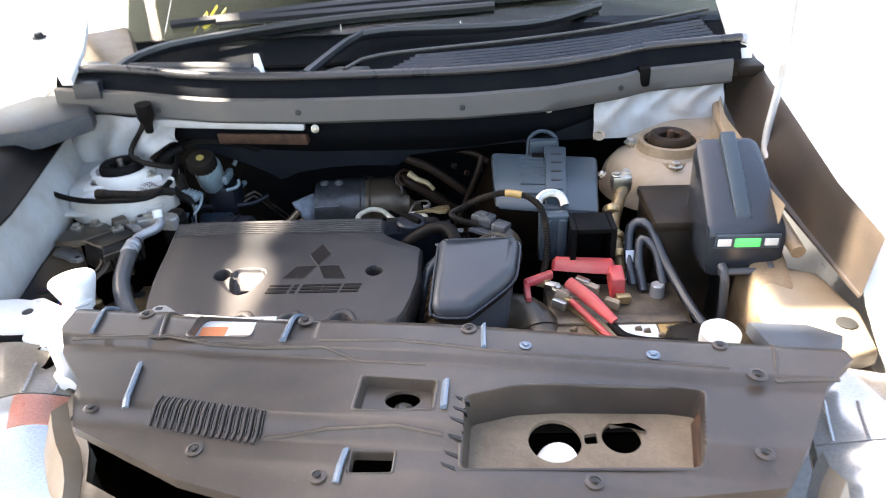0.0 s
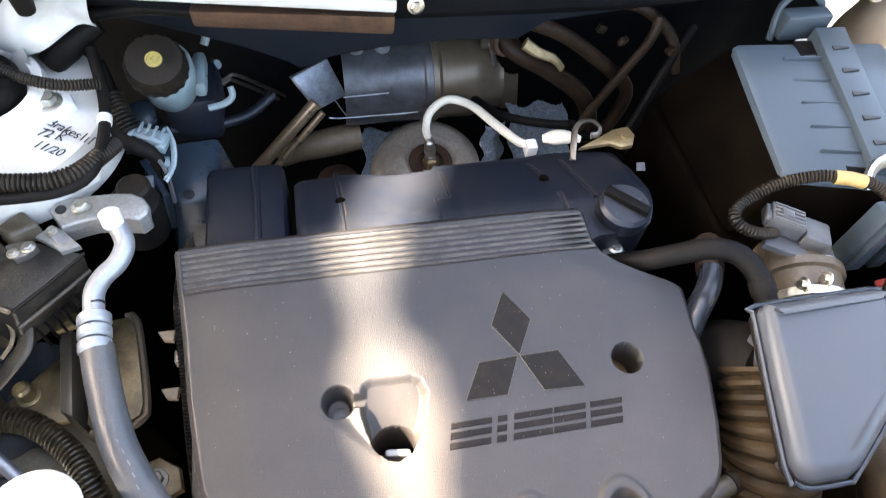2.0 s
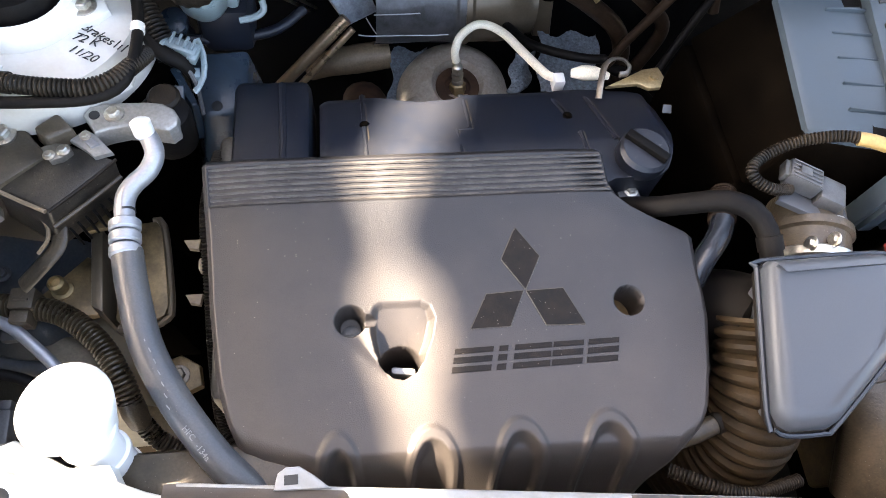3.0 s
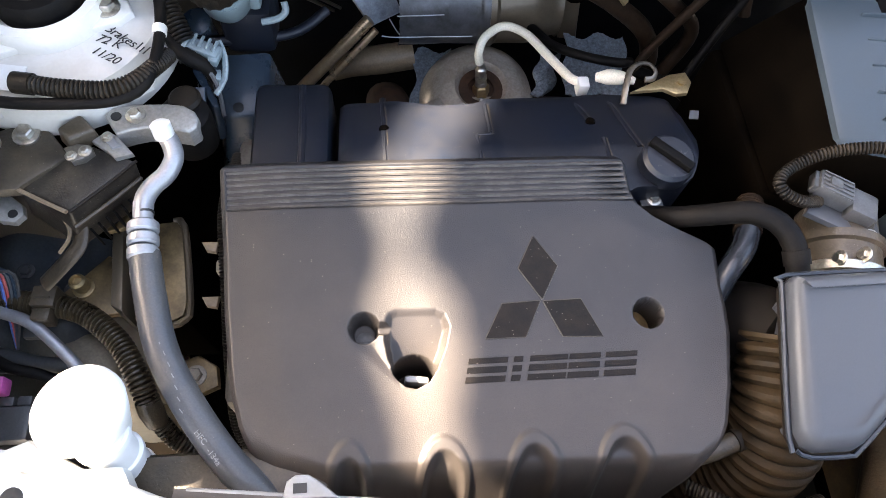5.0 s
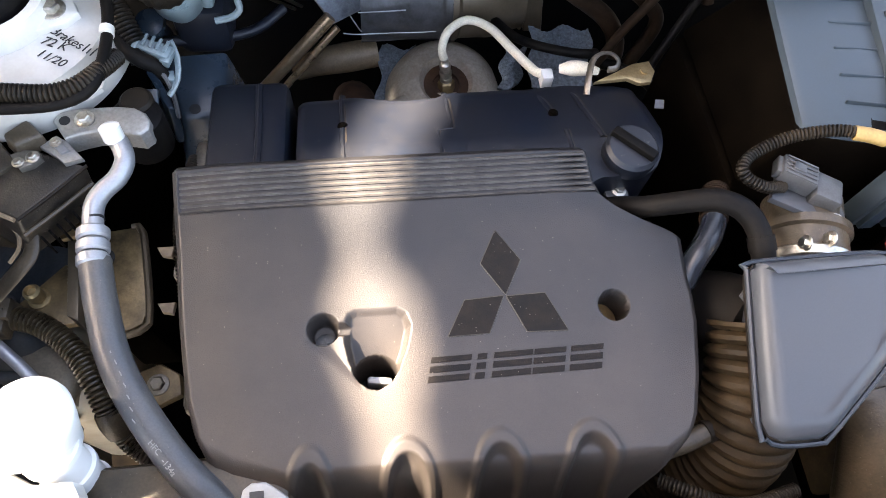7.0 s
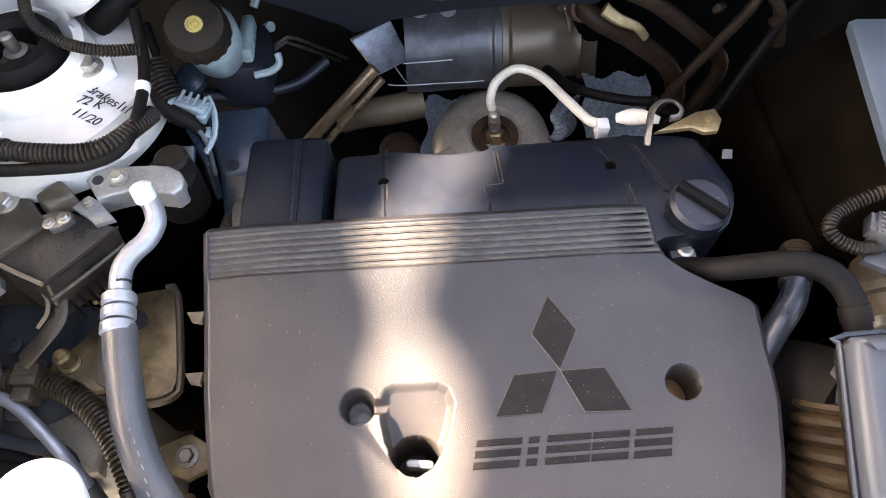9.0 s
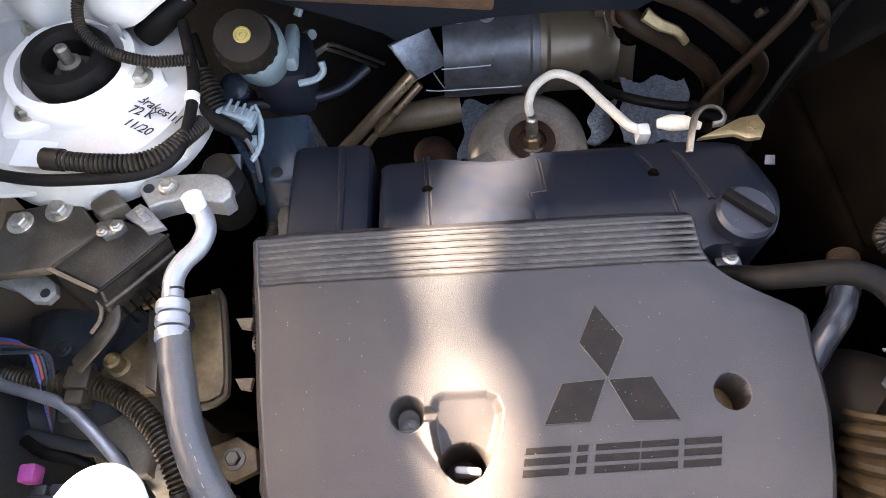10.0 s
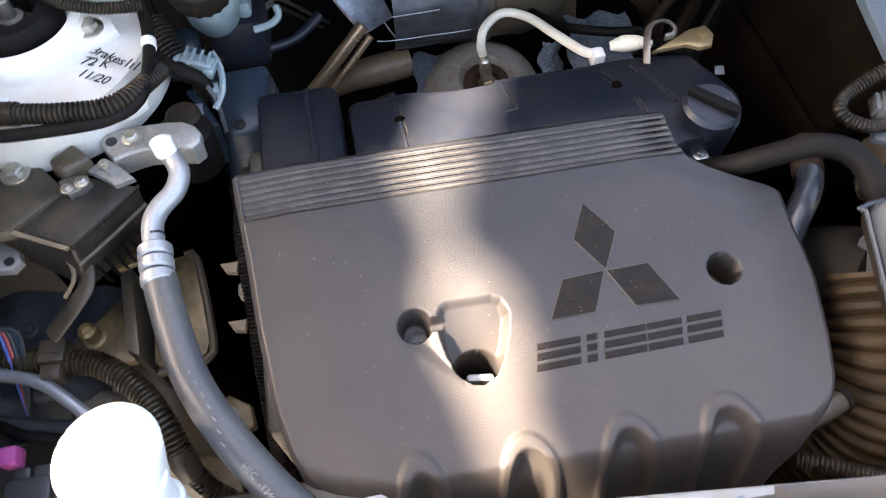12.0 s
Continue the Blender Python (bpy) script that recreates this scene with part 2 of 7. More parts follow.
def part(name, bm, material, parent=None, label="", smooth=True, crease=38):
    me = bpy.data.meshes.new(name)
    bm.normal_update()
    bm.to_mesh(me)
    bm.free()
    if smooth:
        me.polygons.foreach_set("use_smooth", [True] * len(me.polygons))
        me.set_sharp_from_angle(angle=radians(crease))
    me.materials.append(material)
    ob = new(name, me)
    if parent is not None:
        ob.parent = parent
        if parent.type == "EMPTY":
            ob.matrix_parent_inverse = Matrix.Translation(-parent.location)
    return tagged(ob, label)


def box(x0, x1, y0, y1, z0, z1, bevel=0.004, m=None, seg=2):
    bm = bmesh.new()
    bmesh.ops.create_cube(bm, size=1)
    for v in bm.verts:
        v.co = Vector(((x0 + x1) / 2 + v.co.x * (x1 - x0), (y0 + y1) / 2 + v.co.y * (y1 - y0), (z0 + z1) / 2 + v.co.z * (z1 - z0)))
    if bevel:
        bmesh.ops.bevel(bm, geom=bm.edges[:], offset=bevel, segments=seg, affect="EDGES", profile=0.5)
    if m is not None:
        bm.transform(m)
    return bm


def joined(*bms):
    out = bmesh.new()
    for b in bms:
        me = bpy.data.meshes.new("joint")
        b.to_mesh(me)
        b.free()
        out.from_mesh(me)
        bpy.data.meshes.remove(me)
    return out


def slab(poly, z0, z1, bevel=0.003, slope=None, m=None, seg=2):
    """A flat plate with the outline poly; slope(x, y) lifts its top and bottom."""
    bm = bmesh.new()
    lo = [bm.verts.new((x, y, z0 + (slope(x, y) if slope else 0))) for x, y in poly]
    hi = [bm.verts.new((x, y, z1 + (slope(x, y) if slope else 0))) for x, y in poly]
    n = len(poly)
    bm.faces.new(hi)
    bm.faces.new(lo[::-1])
    for i in range(n):
        bm.faces.new((lo[i], lo[(i + 1) % n], hi[(i + 1) % n], hi[i]))
    bmesh.ops.recalc_face_normals(bm, faces=bm.faces[:])
    if bevel:
        top = set(hi)
        bmesh.ops.bevel(bm, geom=[e for e in bm.edges if e.verts[0] in top and e.verts[1] in top], offset=bevel, segments=seg, affect="EDGES", profile=0.5)
    if m is not None:
        bm.transform(m)
    return bm


def hexa(lower, upper, bevel=0.004):
    """A block between two four-cornered faces."""
    bm = bmesh.new()
    v = [bm.verts.new(p) for p in (*lower, *upper)]
    for f in ((3, 2, 1, 0), (4, 5, 6, 7), (0, 1, 5, 4), (1, 2, 6, 5), (2, 3, 7, 6), (3, 0, 4, 7)):
        bm.faces.new([v[i] for i in f])
    bmesh.ops.recalc_face_normals(bm, faces=bm.faces[:])
    if bevel:
        bmesh.ops.bevel(bm, geom=bm.edges[:], offset=bevel, segments=2, affect="EDGES", profile=0.5)
    return bm


def curve_points(pts, step):
    pts = [Vector(p) for p in pts]
    if len(pts) == 2:
        n = max(1, int((pts[1] - pts[0]).length / step))
        return [pts[0].lerp(pts[1], i / n) for i in range(n + 1)]
    out = []
    ext = [pts[0] * 2 - pts[1], *pts, pts[-1] * 2 - pts[-2]]
    for a, b, c, d in zip(ext, ext[1:], ext[2:], ext[3:]):
        n = max(2, int((c - b).length / step))
        for i in range(n):
            t = i / n
            out.append(0.5 * (2 * b + (c - a) * t + (2 * a - 5 * b + 4 * c - d) * t * t + (3 * b - a - 3 * c + d) * t ** 3))
    out.append(pts[-1])
    return out


def tube(pts, r, seg=12, step=0.008, ridge=0.0, pitch=0.005, flat=1.0):
    """A pipe along a smooth curve; r may be a list of radii by share of its length; ridge makes it a corrugated loom."""
    line = curve_points(pts, 0.003 if ridge else step)
    step = pitch / 6 if ridge else step
    if ridge:
        even, left = [line[0]], step
        for p, q in zip(line, line[1:]):
            d = (q - p).length
            pos = left
            while pos <= d:
                even.append(p.lerp(q, pos / d))
                pos += step
            left = pos - d
        line = even
    bm = bmesh.new()
    rings, n = [], len(line)
    side = None
    for i, p in enumerate(line):
        d = (line[min(i + 1, n - 1)] - line[max(i - 1, 0)]).normalized()
        if side is None:
            side = d.orthogonal().normalized()
        side = (side - d * side.dot(d)).normalized()
        up = d.cross(side)
        if isinstance(r, (int, float)):
            rad = r
        else:
            k = i / max(1, n - 1) * (len(r) - 1)
            j = min(int(k), len(r) - 2)
            rad = r[j] + (r[j + 1] - r[j]) * (k - j)
        if ridge:
            rad += (ridge, ridge, ridge, 0.2 * ridge, -ridge, 0.2 * ridge)[i % 6]
        rings.append([bm.verts.new(p + (side * math.cos(a) + up * math.sin(a) * flat) * rad) for a in (2 * math.pi * k / seg for k in range(seg))])
    for a, b in zip(rings, rings[1:]):
        for k in range(seg):
            bm.faces.new((a[k], a[(k + 1) % seg], b[(k + 1) % seg], b[k]))
    bm.faces.new(rings[0][::-1])
    bm.faces.new(rings[-1])
    return bm


def lathe(profile, at, axis=(0, 0, 1), seg=32, caps=True):
    """A turned shape: profile of (radius, height) along axis from the point at."""
    q = Vector((0, 0, 1)).rotation_difference(Vector(axis).normalized()).to_matrix()
    bm = bmesh.new()
    rings = []
    for r, h in profile:
        rings.append([bm.verts.new(Vector(at) + q @ Vector((r * math.cos(2 * math.pi * k / seg), r * math.sin(2 * math.pi * k / seg), h))) for k in range(seg)])
    for a, b in zip(rings, rings[1:]):
        for k in range(seg):
            bm.faces.new((a[k], a[(k + 1) % seg], b[(k + 1) % seg], b[k]))
    if caps:
        bm.faces.new(rings[0][::-1])
        bm.faces.new(rings[-1])
    bmesh.ops.recalc_face_normals(bm, faces=bm.faces[:])
    return bm


def bolt(at, r=0.007, axis=(0, 0, 1), flange=True):
    """A flanged hexagon head."""
    prof = [(r * 1.5, 0), (r * 1.5, r * 0.25), (r * 1.25, r * 0.35)] if flange else [(r, 0)]
    a = lathe(prof, at, axis, 20)
    b = lathe([(r, 0), (r, r * 0.95), (r * 0.8, r * 1.1)], at, axis, 6)
    return joined(a, b)


def clip(at, r=0.012, axis=(0, 0, 1)):
    """A plastic push clip: a disc with a stepped centre."""
    return lathe([(r, 0), (r, r * 0.12), (r * 0.62, r * 0.2), (r * 0.58, r * 0.06), (r * 0.36, r * 0.06), (r * 0.34, r * 0.25), (r * 0.1, r * 0.28)], at, axis, 24)


def sheet(xs, vs, point, thick=0.004, keep=None):
    """A pressed panel: point(u, v) over a grid, with thickness by a folded-down rim. keep(u, v) says which cells stay."""
    bm = bmesh.new()
    grid = [[bm.verts.new(point(u, v)) for u in xs] for v in vs]
    for j in range(len(vs) - 1):
        for i in range(len(xs) - 1):
            if keep and not keep((xs[i] + xs[i + 1]) / 2, (vs[j] + vs[j + 1]) / 2):
                continue
            bm.faces.new((grid[j][i], grid[j][i + 1], grid[j + 1][i + 1], grid[j + 1][i]))
    loose = [v for v in bm.verts if not v.link_faces]
    if loose:
        bmesh.ops.delete(bm, geom=loose, context="VERTS")
    bmesh.ops.recalc_face_normals(bm, faces=bm.faces[:])
    bm.faces.ensure_lookup_table()
    if sum(f.normal.z for f in bm.faces) < 0:
        bmesh.ops.reverse_faces(bm, faces=bm.faces[:])
    rim = [e for e in bm.edges if e.is_boundary]
    out = bmesh.ops.extrude_edge_only(bm, edges=rim)
    for v in (x for x in out["geom"] if isinstance(x, bmesh.types.BMVert)):
        v.co.z -= thick
    return bm


def smooth(a, b, x):
    t = min(1.0, max(0.0, (x - a) / (b - a)))
    return t * t * (3 - 2 * t)


def pw(x, table):
    """Straight pieces through a table of (x, y)."""
    if x <= table[0][0]:
        return table[0][1]
    for (a, p), (b, q) in zip(table, table[1:]):
        if x <= b:
            return p + (q - p) * (x - a) / (b - a)
    return table[-1][1]


def steps(a, b, n):
    return [a + (b - a) * i / n for i in range(n + 1)]


def writing(name, words, size, m, parent, material=M_INK_HOLE, shear=0.0):
    """Flat letters of the built-in font, a hair proud of what they stand on."""
    c = bpy.data.curves.new(name, "FONT")
    c.body, c.size, c.shear, c.extrude = words, size, shear, 0.0002
    tmp = new("lettering", c)
    bpy.context.view_layer.update()
    me = bpy.data.meshes.new_from_object(tmp.evaluated_get(bpy.context.evaluated_depsgraph_get()))
    bpy.data.objects.remove(tmp)
    me.transform(m)
    me.materials.clear()
    me.materials.append(material)
    ob = new(name, me)
    ob.parent = parent
    if parent.type == "EMPTY":
        ob.matrix_parent_inverse = Matrix.Translation(-parent.location)
    return ob


# ---- ground, sun-blocking boards and car body ----
bm = bmesh.new()
bmesh.ops.create_grid(bm, x_segments=4, y_segments=4, size=400)
tagged(part("ground", bm, M_CONC), "sunlit grey concrete yard", "ground", kind="structure")

# unseen boards, added to shade the bay and let through a sun stripe
sun_blocker = thing("sun_blocker_roof", (0, 1, 2.6), "unseen blue-grey boards added to block the sun except through gaps", "roof", kind="structure")
BLOCKER_Z = 2.6
# slit edges shaped so the sun falls as an uneven stripe on the cover
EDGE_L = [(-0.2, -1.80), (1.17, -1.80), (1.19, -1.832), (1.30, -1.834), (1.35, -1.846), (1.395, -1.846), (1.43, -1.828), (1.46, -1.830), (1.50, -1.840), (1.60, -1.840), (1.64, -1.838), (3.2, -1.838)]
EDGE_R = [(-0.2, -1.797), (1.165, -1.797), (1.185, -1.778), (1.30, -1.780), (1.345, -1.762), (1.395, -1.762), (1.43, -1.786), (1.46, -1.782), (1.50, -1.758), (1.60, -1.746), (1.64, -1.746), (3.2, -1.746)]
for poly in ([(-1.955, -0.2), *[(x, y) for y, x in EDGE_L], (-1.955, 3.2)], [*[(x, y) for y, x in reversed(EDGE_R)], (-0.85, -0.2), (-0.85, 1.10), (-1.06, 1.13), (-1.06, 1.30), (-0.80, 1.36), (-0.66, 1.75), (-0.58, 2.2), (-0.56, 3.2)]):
    part("blocker_board", slab(poly, BLOCKER_Z, BLOCKER_Z + 0.03, 0.003), M_BLOCKER, sun_blocker)
# more added boards; openings between them place the smaller sun patches
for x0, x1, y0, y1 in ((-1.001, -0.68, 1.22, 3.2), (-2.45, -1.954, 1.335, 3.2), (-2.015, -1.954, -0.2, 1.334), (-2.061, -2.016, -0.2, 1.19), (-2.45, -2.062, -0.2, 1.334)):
    part("blocker_board", box(x0, x1, y0, y1, BLOCKER_Z, BLOCKER_Z + 0.03, 0.004), M_BLOCKER, sun_blocker)

# unseen joists and posts, added only to hold the blocking boards up
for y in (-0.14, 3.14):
    part("blocker_joist", box(-2.45, -0.68, y - 0.04, y + 0.04, BLOCKER_Z - 0.12, BLOCKER_Z - 0.001, 0.005), M_BLOCKER, sun_blocker)
    part("blocker_post", box(-2.45, -2.36, y - 0.045, y + 0.045, 0, BLOCKER_Z - 0.121, 0.006), M_BLOCKER, sun_blocker)

body = thing("car_body", (-0.1, 1.2, 0.3), "white car body round an open dusty engine bay", "car", kind="structure")


def strut_tower(cx, cy, zt, material, big):
    if big:
        prof = [(0.142, -0.40), (0.136, -0.16), (0.132, -0.10), (0.122, -0.064), (0.106, -0.043), (0.085, -0.031), (0.066, -0.024), (0.056, -0.006), (0.051, -0.010)]
    else:
        prof = [(0.125, -0.40), (0.1165, -0.084), (0.1155, -0.074), (0.113, -0.045), (0.106, -0.028), (0.085, -0.0215), (0.060, -0.0205), (0.058, -0.018), (0.056, -0.006), (0.051, -0.010)]
    t = part("strut_tower", lathe(prof[2:], (cx, cy, zt), (0, 0, 1), 56, caps=False), material, body, "dust-marked painted suspension tower")
    # lower wall coloured dark where the painted tower falls into shade
    part("tower_wall", lathe(prof[:3], (cx, cy, zt), (0, 0, 1), 56, caps=False), M_DARK, body, "lower tower wall, near black for shade")
    turns = (0.45, 2.55, 4.64) if big else (2.27, 4.05, 6.1)
    ax, top = Vector((0, 0, 1)), Vector((cx, cy, zt))
    tri = [(0.088 * math.cos(a) + 0.02 * math.cos(b), 0.088 * math.sin(a) + 0.02 * math.sin(b)) for a in turns for b in (a - 1.1, a, a + 1.1)]
    base = zt - (0.030 if big else 0.021)
    part("bearing_plate", joined(slab([(cx + 0.8 * x, cy + 0.8 * y) for x, y in tri], base - 0.002, base + 0.007, 0.003), lathe([(0.064, -0.024), (0.059, -0.001), (0.050, 0.0), (0.049, -0.012)], top, ax, 40, caps=False)), M_TANP if big else M_WHITE, t, "three-cornered bearing plate")
    part("bearing_rubber", lathe([(0.042, -0.012), (0.042, 0.004), (0.038, 0.011), (0.028, 0.012), (0.022, 0.006), (0.019, -0.03)], top, ax, 40), M_BROWN if big else M_RUBBER, t, "dark rubber bearing ring")
    part("strut_rod", lathe([(0.020, -0.012), (0.012, -0.010), (0.011, 0.0), (0.006, 0.001), (0.006, 0.017), (0.004, 0.019)], top, ax, 12), M_RUST if big else M_CAST, t, "rusted strut rod and nut" if big else "dull steel strut rod and nut")
    for a, r in zip(turns, (0.079, 0.079, 0.079) if big else (0.083, 0.056, 0.062)):
        part("tower_nut", bolt(top + Vector((r * math.cos(a), r * math.sin(a), base + 0.006 - zt)), 0.0085), M_STEEL, t)
    return t


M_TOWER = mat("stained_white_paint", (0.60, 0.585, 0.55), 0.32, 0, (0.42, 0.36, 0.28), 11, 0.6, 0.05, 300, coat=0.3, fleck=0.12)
tower_l = strut_tower(-0.672, 1.280, 0.972, M_TOWER, False)
# right tower: dusty white paint, toned darker because it lies in shade
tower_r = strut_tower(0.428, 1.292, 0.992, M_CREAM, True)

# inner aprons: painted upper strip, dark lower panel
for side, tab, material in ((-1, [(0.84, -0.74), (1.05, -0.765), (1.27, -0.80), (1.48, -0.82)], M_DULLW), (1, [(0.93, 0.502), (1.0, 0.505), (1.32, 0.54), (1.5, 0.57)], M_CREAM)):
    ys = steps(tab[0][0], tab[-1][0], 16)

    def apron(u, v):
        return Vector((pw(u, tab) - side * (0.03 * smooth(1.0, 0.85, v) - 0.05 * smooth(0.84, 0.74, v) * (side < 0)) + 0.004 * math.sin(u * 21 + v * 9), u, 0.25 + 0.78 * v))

    part("inner_apron", sheet(ys, steps(0.80, 1, 6), apron, 0.004), material, body, "dusty inner wing panel, its paint toned down for shade")
    part("wheel_arch_panel", sheet(ys, steps(0, 0.80, 8), apron, 0.004), M_LINER, body, "darker lower wheel arch panel")

# wings with dark rubbing strip along their inner edge


def wing_r(u, v):
    xi = pw(u, [(y, x) for x, y in ((0.53, 0.60), (0.555, 0.9), (0.625, 1.3), (0.73, 1.9))])
    xo = xi + 0.05
    if v <= 1:
        return Vector((xi + (xo - xi) * v, u, 1.075 + 0.02 * smooth(0, 1, v) - 0.16 * smooth(1.0, 0.55, u) * 1.0))
    w = v - 1
    return Vector((xo + 0.05 * math.sin(w * 1.5), u, 1.095 - 0.6 * w * w - 0.16 * smooth(1.0, 0.55, u)))


part("wing", sheet(steps(0.60, 1.95, 30), [0, 0.3, 0.7, 1.0, 1.1, 1.25, 1.45, 1.7, 2.0], wing_r, 0.003), M_WHITE, body, "sunlit white front wing")


def shelf_r(u, v):
    xi = pw(u, [(y, x) for x, y in ((0.531, 0.72), (0.535, 1.06), (0.548, 1.32), (0.60, 1.6))])
    xo = pw(u, [(y, x) for x, y in ((0.53, 0.60), (0.555, 0.9), (0.625, 1.3), (0.73, 1.9))])
    return Vector((xi + (xo - xi) * v, u, 0.99 + 0.085 * smooth(0.2, 1.0, v)))


part("wing_liner", sheet(steps(0.75, 1.7, 24), steps(0, 1, 8), shelf_r, 0.004), M_ARCH, body, "dusty black liner along the wing edge")
part("liner_flange", tube([(0.522, 0.90, 0.965), (0.522, 1.06, 0.985), (0.538, 1.32, 1.0), (0.59, 1.55, 1.02)], 0.011), M_TANP, body, "tan dusty flange along the liner")


def shelf_l(u, v):
    xi = pw(u, [(y, x) for x, y in ((-0.70, 0.95), (-0.715, 1.02), (-0.775, 1.27), (-0.82, 1.5))])
    return Vector((xi - 0.11 * v, u, 1.03 + 0.03 * smooth(0.0, 0.6, v)))


part("wing_liner", sheet(steps(0.9, 1.46, 16), steps(0, 1, 6), shelf_l, 0.004), M_BLACK, body, "black liner along the wing edge")


def wing_l(u, v):
    xi = pw(u, [(y, x) for x, y in ((-0.72, 0.55), (-0.80, 0.9), (-0.885, 1.27), (-0.97, 1.9))])
    return Vector((xi - 0.12 * v, u, 1.06 - 0.28 * v * v - 0.2 * smooth(0.95, 0.5, u)))


part("wing", sheet(steps(0.50, 1.95, 24), steps(0, 1.4, 8), wing_l, 0.003), M_WHITE, body, "sunlit white front wing")

# bulkhead, cowl and scuttle
LIP = ((-0.82, 1.36), (-0.65, 1.318), (-0.577, 1.302), (-0.43, 1.278), (-0.29, 1.262), (0.024, 1.260), (0.19, 1.285), (0.337, 1.345), (0.40, 1.385), (0.60, 1.43))


def lip_y(x):
    return pw(x, LIP)


def bulkhead(u, v):
    prof = ((0, 0.022, 1.062), (0.15, 0.030, 1.02), (0.3, 0.09, 0.965), (0.45, 0.17, 0.91), (0.7, 0.23, 0.83), (1.0, 0.26, 0.25))
    return Vector((u, lip_y(u) + pw(v, [(a, b) for a, b, c in prof]) + 0.004 * math.sin(u * 17) * v, pw(v, [(a, c) for a, b, c in prof])))


part("bulkhead", sheet(steps(-0.80, 0.58, 36), [0, 0.08, 0.15, 0.22, 0.3, 0.38, 0.45, 0.55, 0.7, 0.8, 1.0], bulkhead, 0.003), M_FELT, body, "dark bulkhead with felt insulation")


def ledge(u, v):
    prof = ((0, 0.014, 1.060), (0.12, 0.003, 1.057), (0.25, 0.0, 1.062), (0.9, 0.006, 1.100), (1.0, 0.014, 1.104))
    return Vector((u, lip_y(u) + pw(v, [(a, b) for a, b, c in prof]), pw(v, [(a, c) for a, b, c in prof]) + 0.010 * smooth(-0.45, -0.65, u)))


part("cowl_ledge", sheet(steps(-0.81, 0.58, 40), [0, 0.12, 0.25, 0.5, 0.9, 1.0], ledge, 0.002), M_COWL, body, "grey dusty cowl ledge with clip holes")
for x in (-0.577, -0.29, 0.024, 0.337):
    part("ledge_plug", lathe([(0.0055, 0), (0.0045, 0.0016), (0.002, 0.0018)], (x, lip_y(x) + 0.0015, 1.080), (0, -1, 0.1), 14), M_INK_HOLE, body)


def band(u, v):
    return Vector((u, lip_y(u) + 0.016 + 0.024 * v, 1.102 + 0.032 * v + 0.010 * smooth(-0.45, -0.65, u)))


part("cowl_band", sheet(steps(-0.81, 0.60, 40), [0, 0.5, 1.0], band, 0.002), M_FELT, body)
seal = thing("bonnet_seal", (-0.1, 1.3, 1.14), "long black rubber bonnet seal along the cowl", "seal")
part("seal_bulb", tube([(x, lip_y(x) + 0.038, 1.140 + 0.010 * smooth(-0.45, -0.65, x) - 0.012 * smooth(-0.7, -0.81, x)) for x in steps(-0.81, 0.60, 14)], 0.0085, 10, 0.02, flat=0.8), M_SEAL, seal)
part("seal_foot", tube([(x, lip_y(x) + 0.052, 1.132 + 0.010 * smooth(-0.45, -0.65, x)) for x in steps(-0.81, 0.60, 14)], 0.006, 8, 0.02), M_BLACK, seal)

# pale strip and rusty slot below the ledge, and the white panel on the other side
part("scuttle_flange", hexa([(-0.60, 1.312, 1.042), (-0.283, 1.263, 1.043), (-0.283, 1.28, 1.043), (-0.60, 1.325, 1.042)], [(-0.60, 1.310, 1.060), (-0.283, 1.265, 1.056), (-0.283, 1.28, 1.056), (-0.60, 1.325, 1.060)], 0.003), M_DULLW, body, "white painted scuttle flange")
part("insulation_panel", slab([(-0.60, 1.0), (-0.48, 0.952), (-0.43, 0.930), (-0.388, 0.908), (-0.376, 0.897), (-0.360, 0.901), (-0.338, 0.912), (-0.27, 0.922), (-0.20, 0.925), (-0.12, 0.922), (-0.09, 0.945), (0.0, 0.955), (0.12, 0.965), (0.30, 0.97), (0.30, 1.03), (-0.60, 1.03)], 0.0, 0.006, 0.002, m=pose(0, 1.366, 0, 90, 0, 0)), M_PANEL, body, "blue-black moulded insulation panel")
part("bulkhead_bolt", bolt((-0.264, 1.274, 1.043), 0.0055, (0, -1, 0.2)), M_STEEL, body)
part("bulkhead_bolt", bolt((0.191, 1.303, 1.058), 0.0055, (0, -1, 0.2)), M_STEEL, body)
part("scuttle_slot", hexa([(-0.47, 1.305, 1.006), (-0.283, 1.276, 1.008), (-0.283, 1.32, 1.005), (-0.47, 1.36, 1.0)], [(-0.47, 1.297, 1.030), (-0.283, 1.270, 1.034), (-0.283, 1.32, 1.02), (-0.47, 1.36, 1.015)], 0.003), M_RUST, body, "brown slot under the scuttle")


def corner(u, v):
    low = pw(u, [(0.285, 0.985), (0.36, 0.975), (0.44, 0.985), (0.56, 0.99)])
    return Vector((u, lip_y(u) + 0.012 - 0.012 * (1 - v) + 0.008 * math.sin(u * 70 + 2 * math.sin(v * 4)) * smooth(0, 0.4, v), low + (1.060 - low) * v + 0.0015 * math.sin(u * 45 + v * 6)))


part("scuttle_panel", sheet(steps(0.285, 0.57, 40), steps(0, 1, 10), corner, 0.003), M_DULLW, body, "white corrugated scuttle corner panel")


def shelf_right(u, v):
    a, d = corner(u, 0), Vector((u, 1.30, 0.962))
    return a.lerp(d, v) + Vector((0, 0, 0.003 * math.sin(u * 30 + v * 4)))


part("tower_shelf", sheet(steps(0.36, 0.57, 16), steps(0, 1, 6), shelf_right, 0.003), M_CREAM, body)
part("scuttle_block", box(0.375, 0.40, 1.375, 1.40, 1.07, 1.11, 0.005), M_BLACK, body)
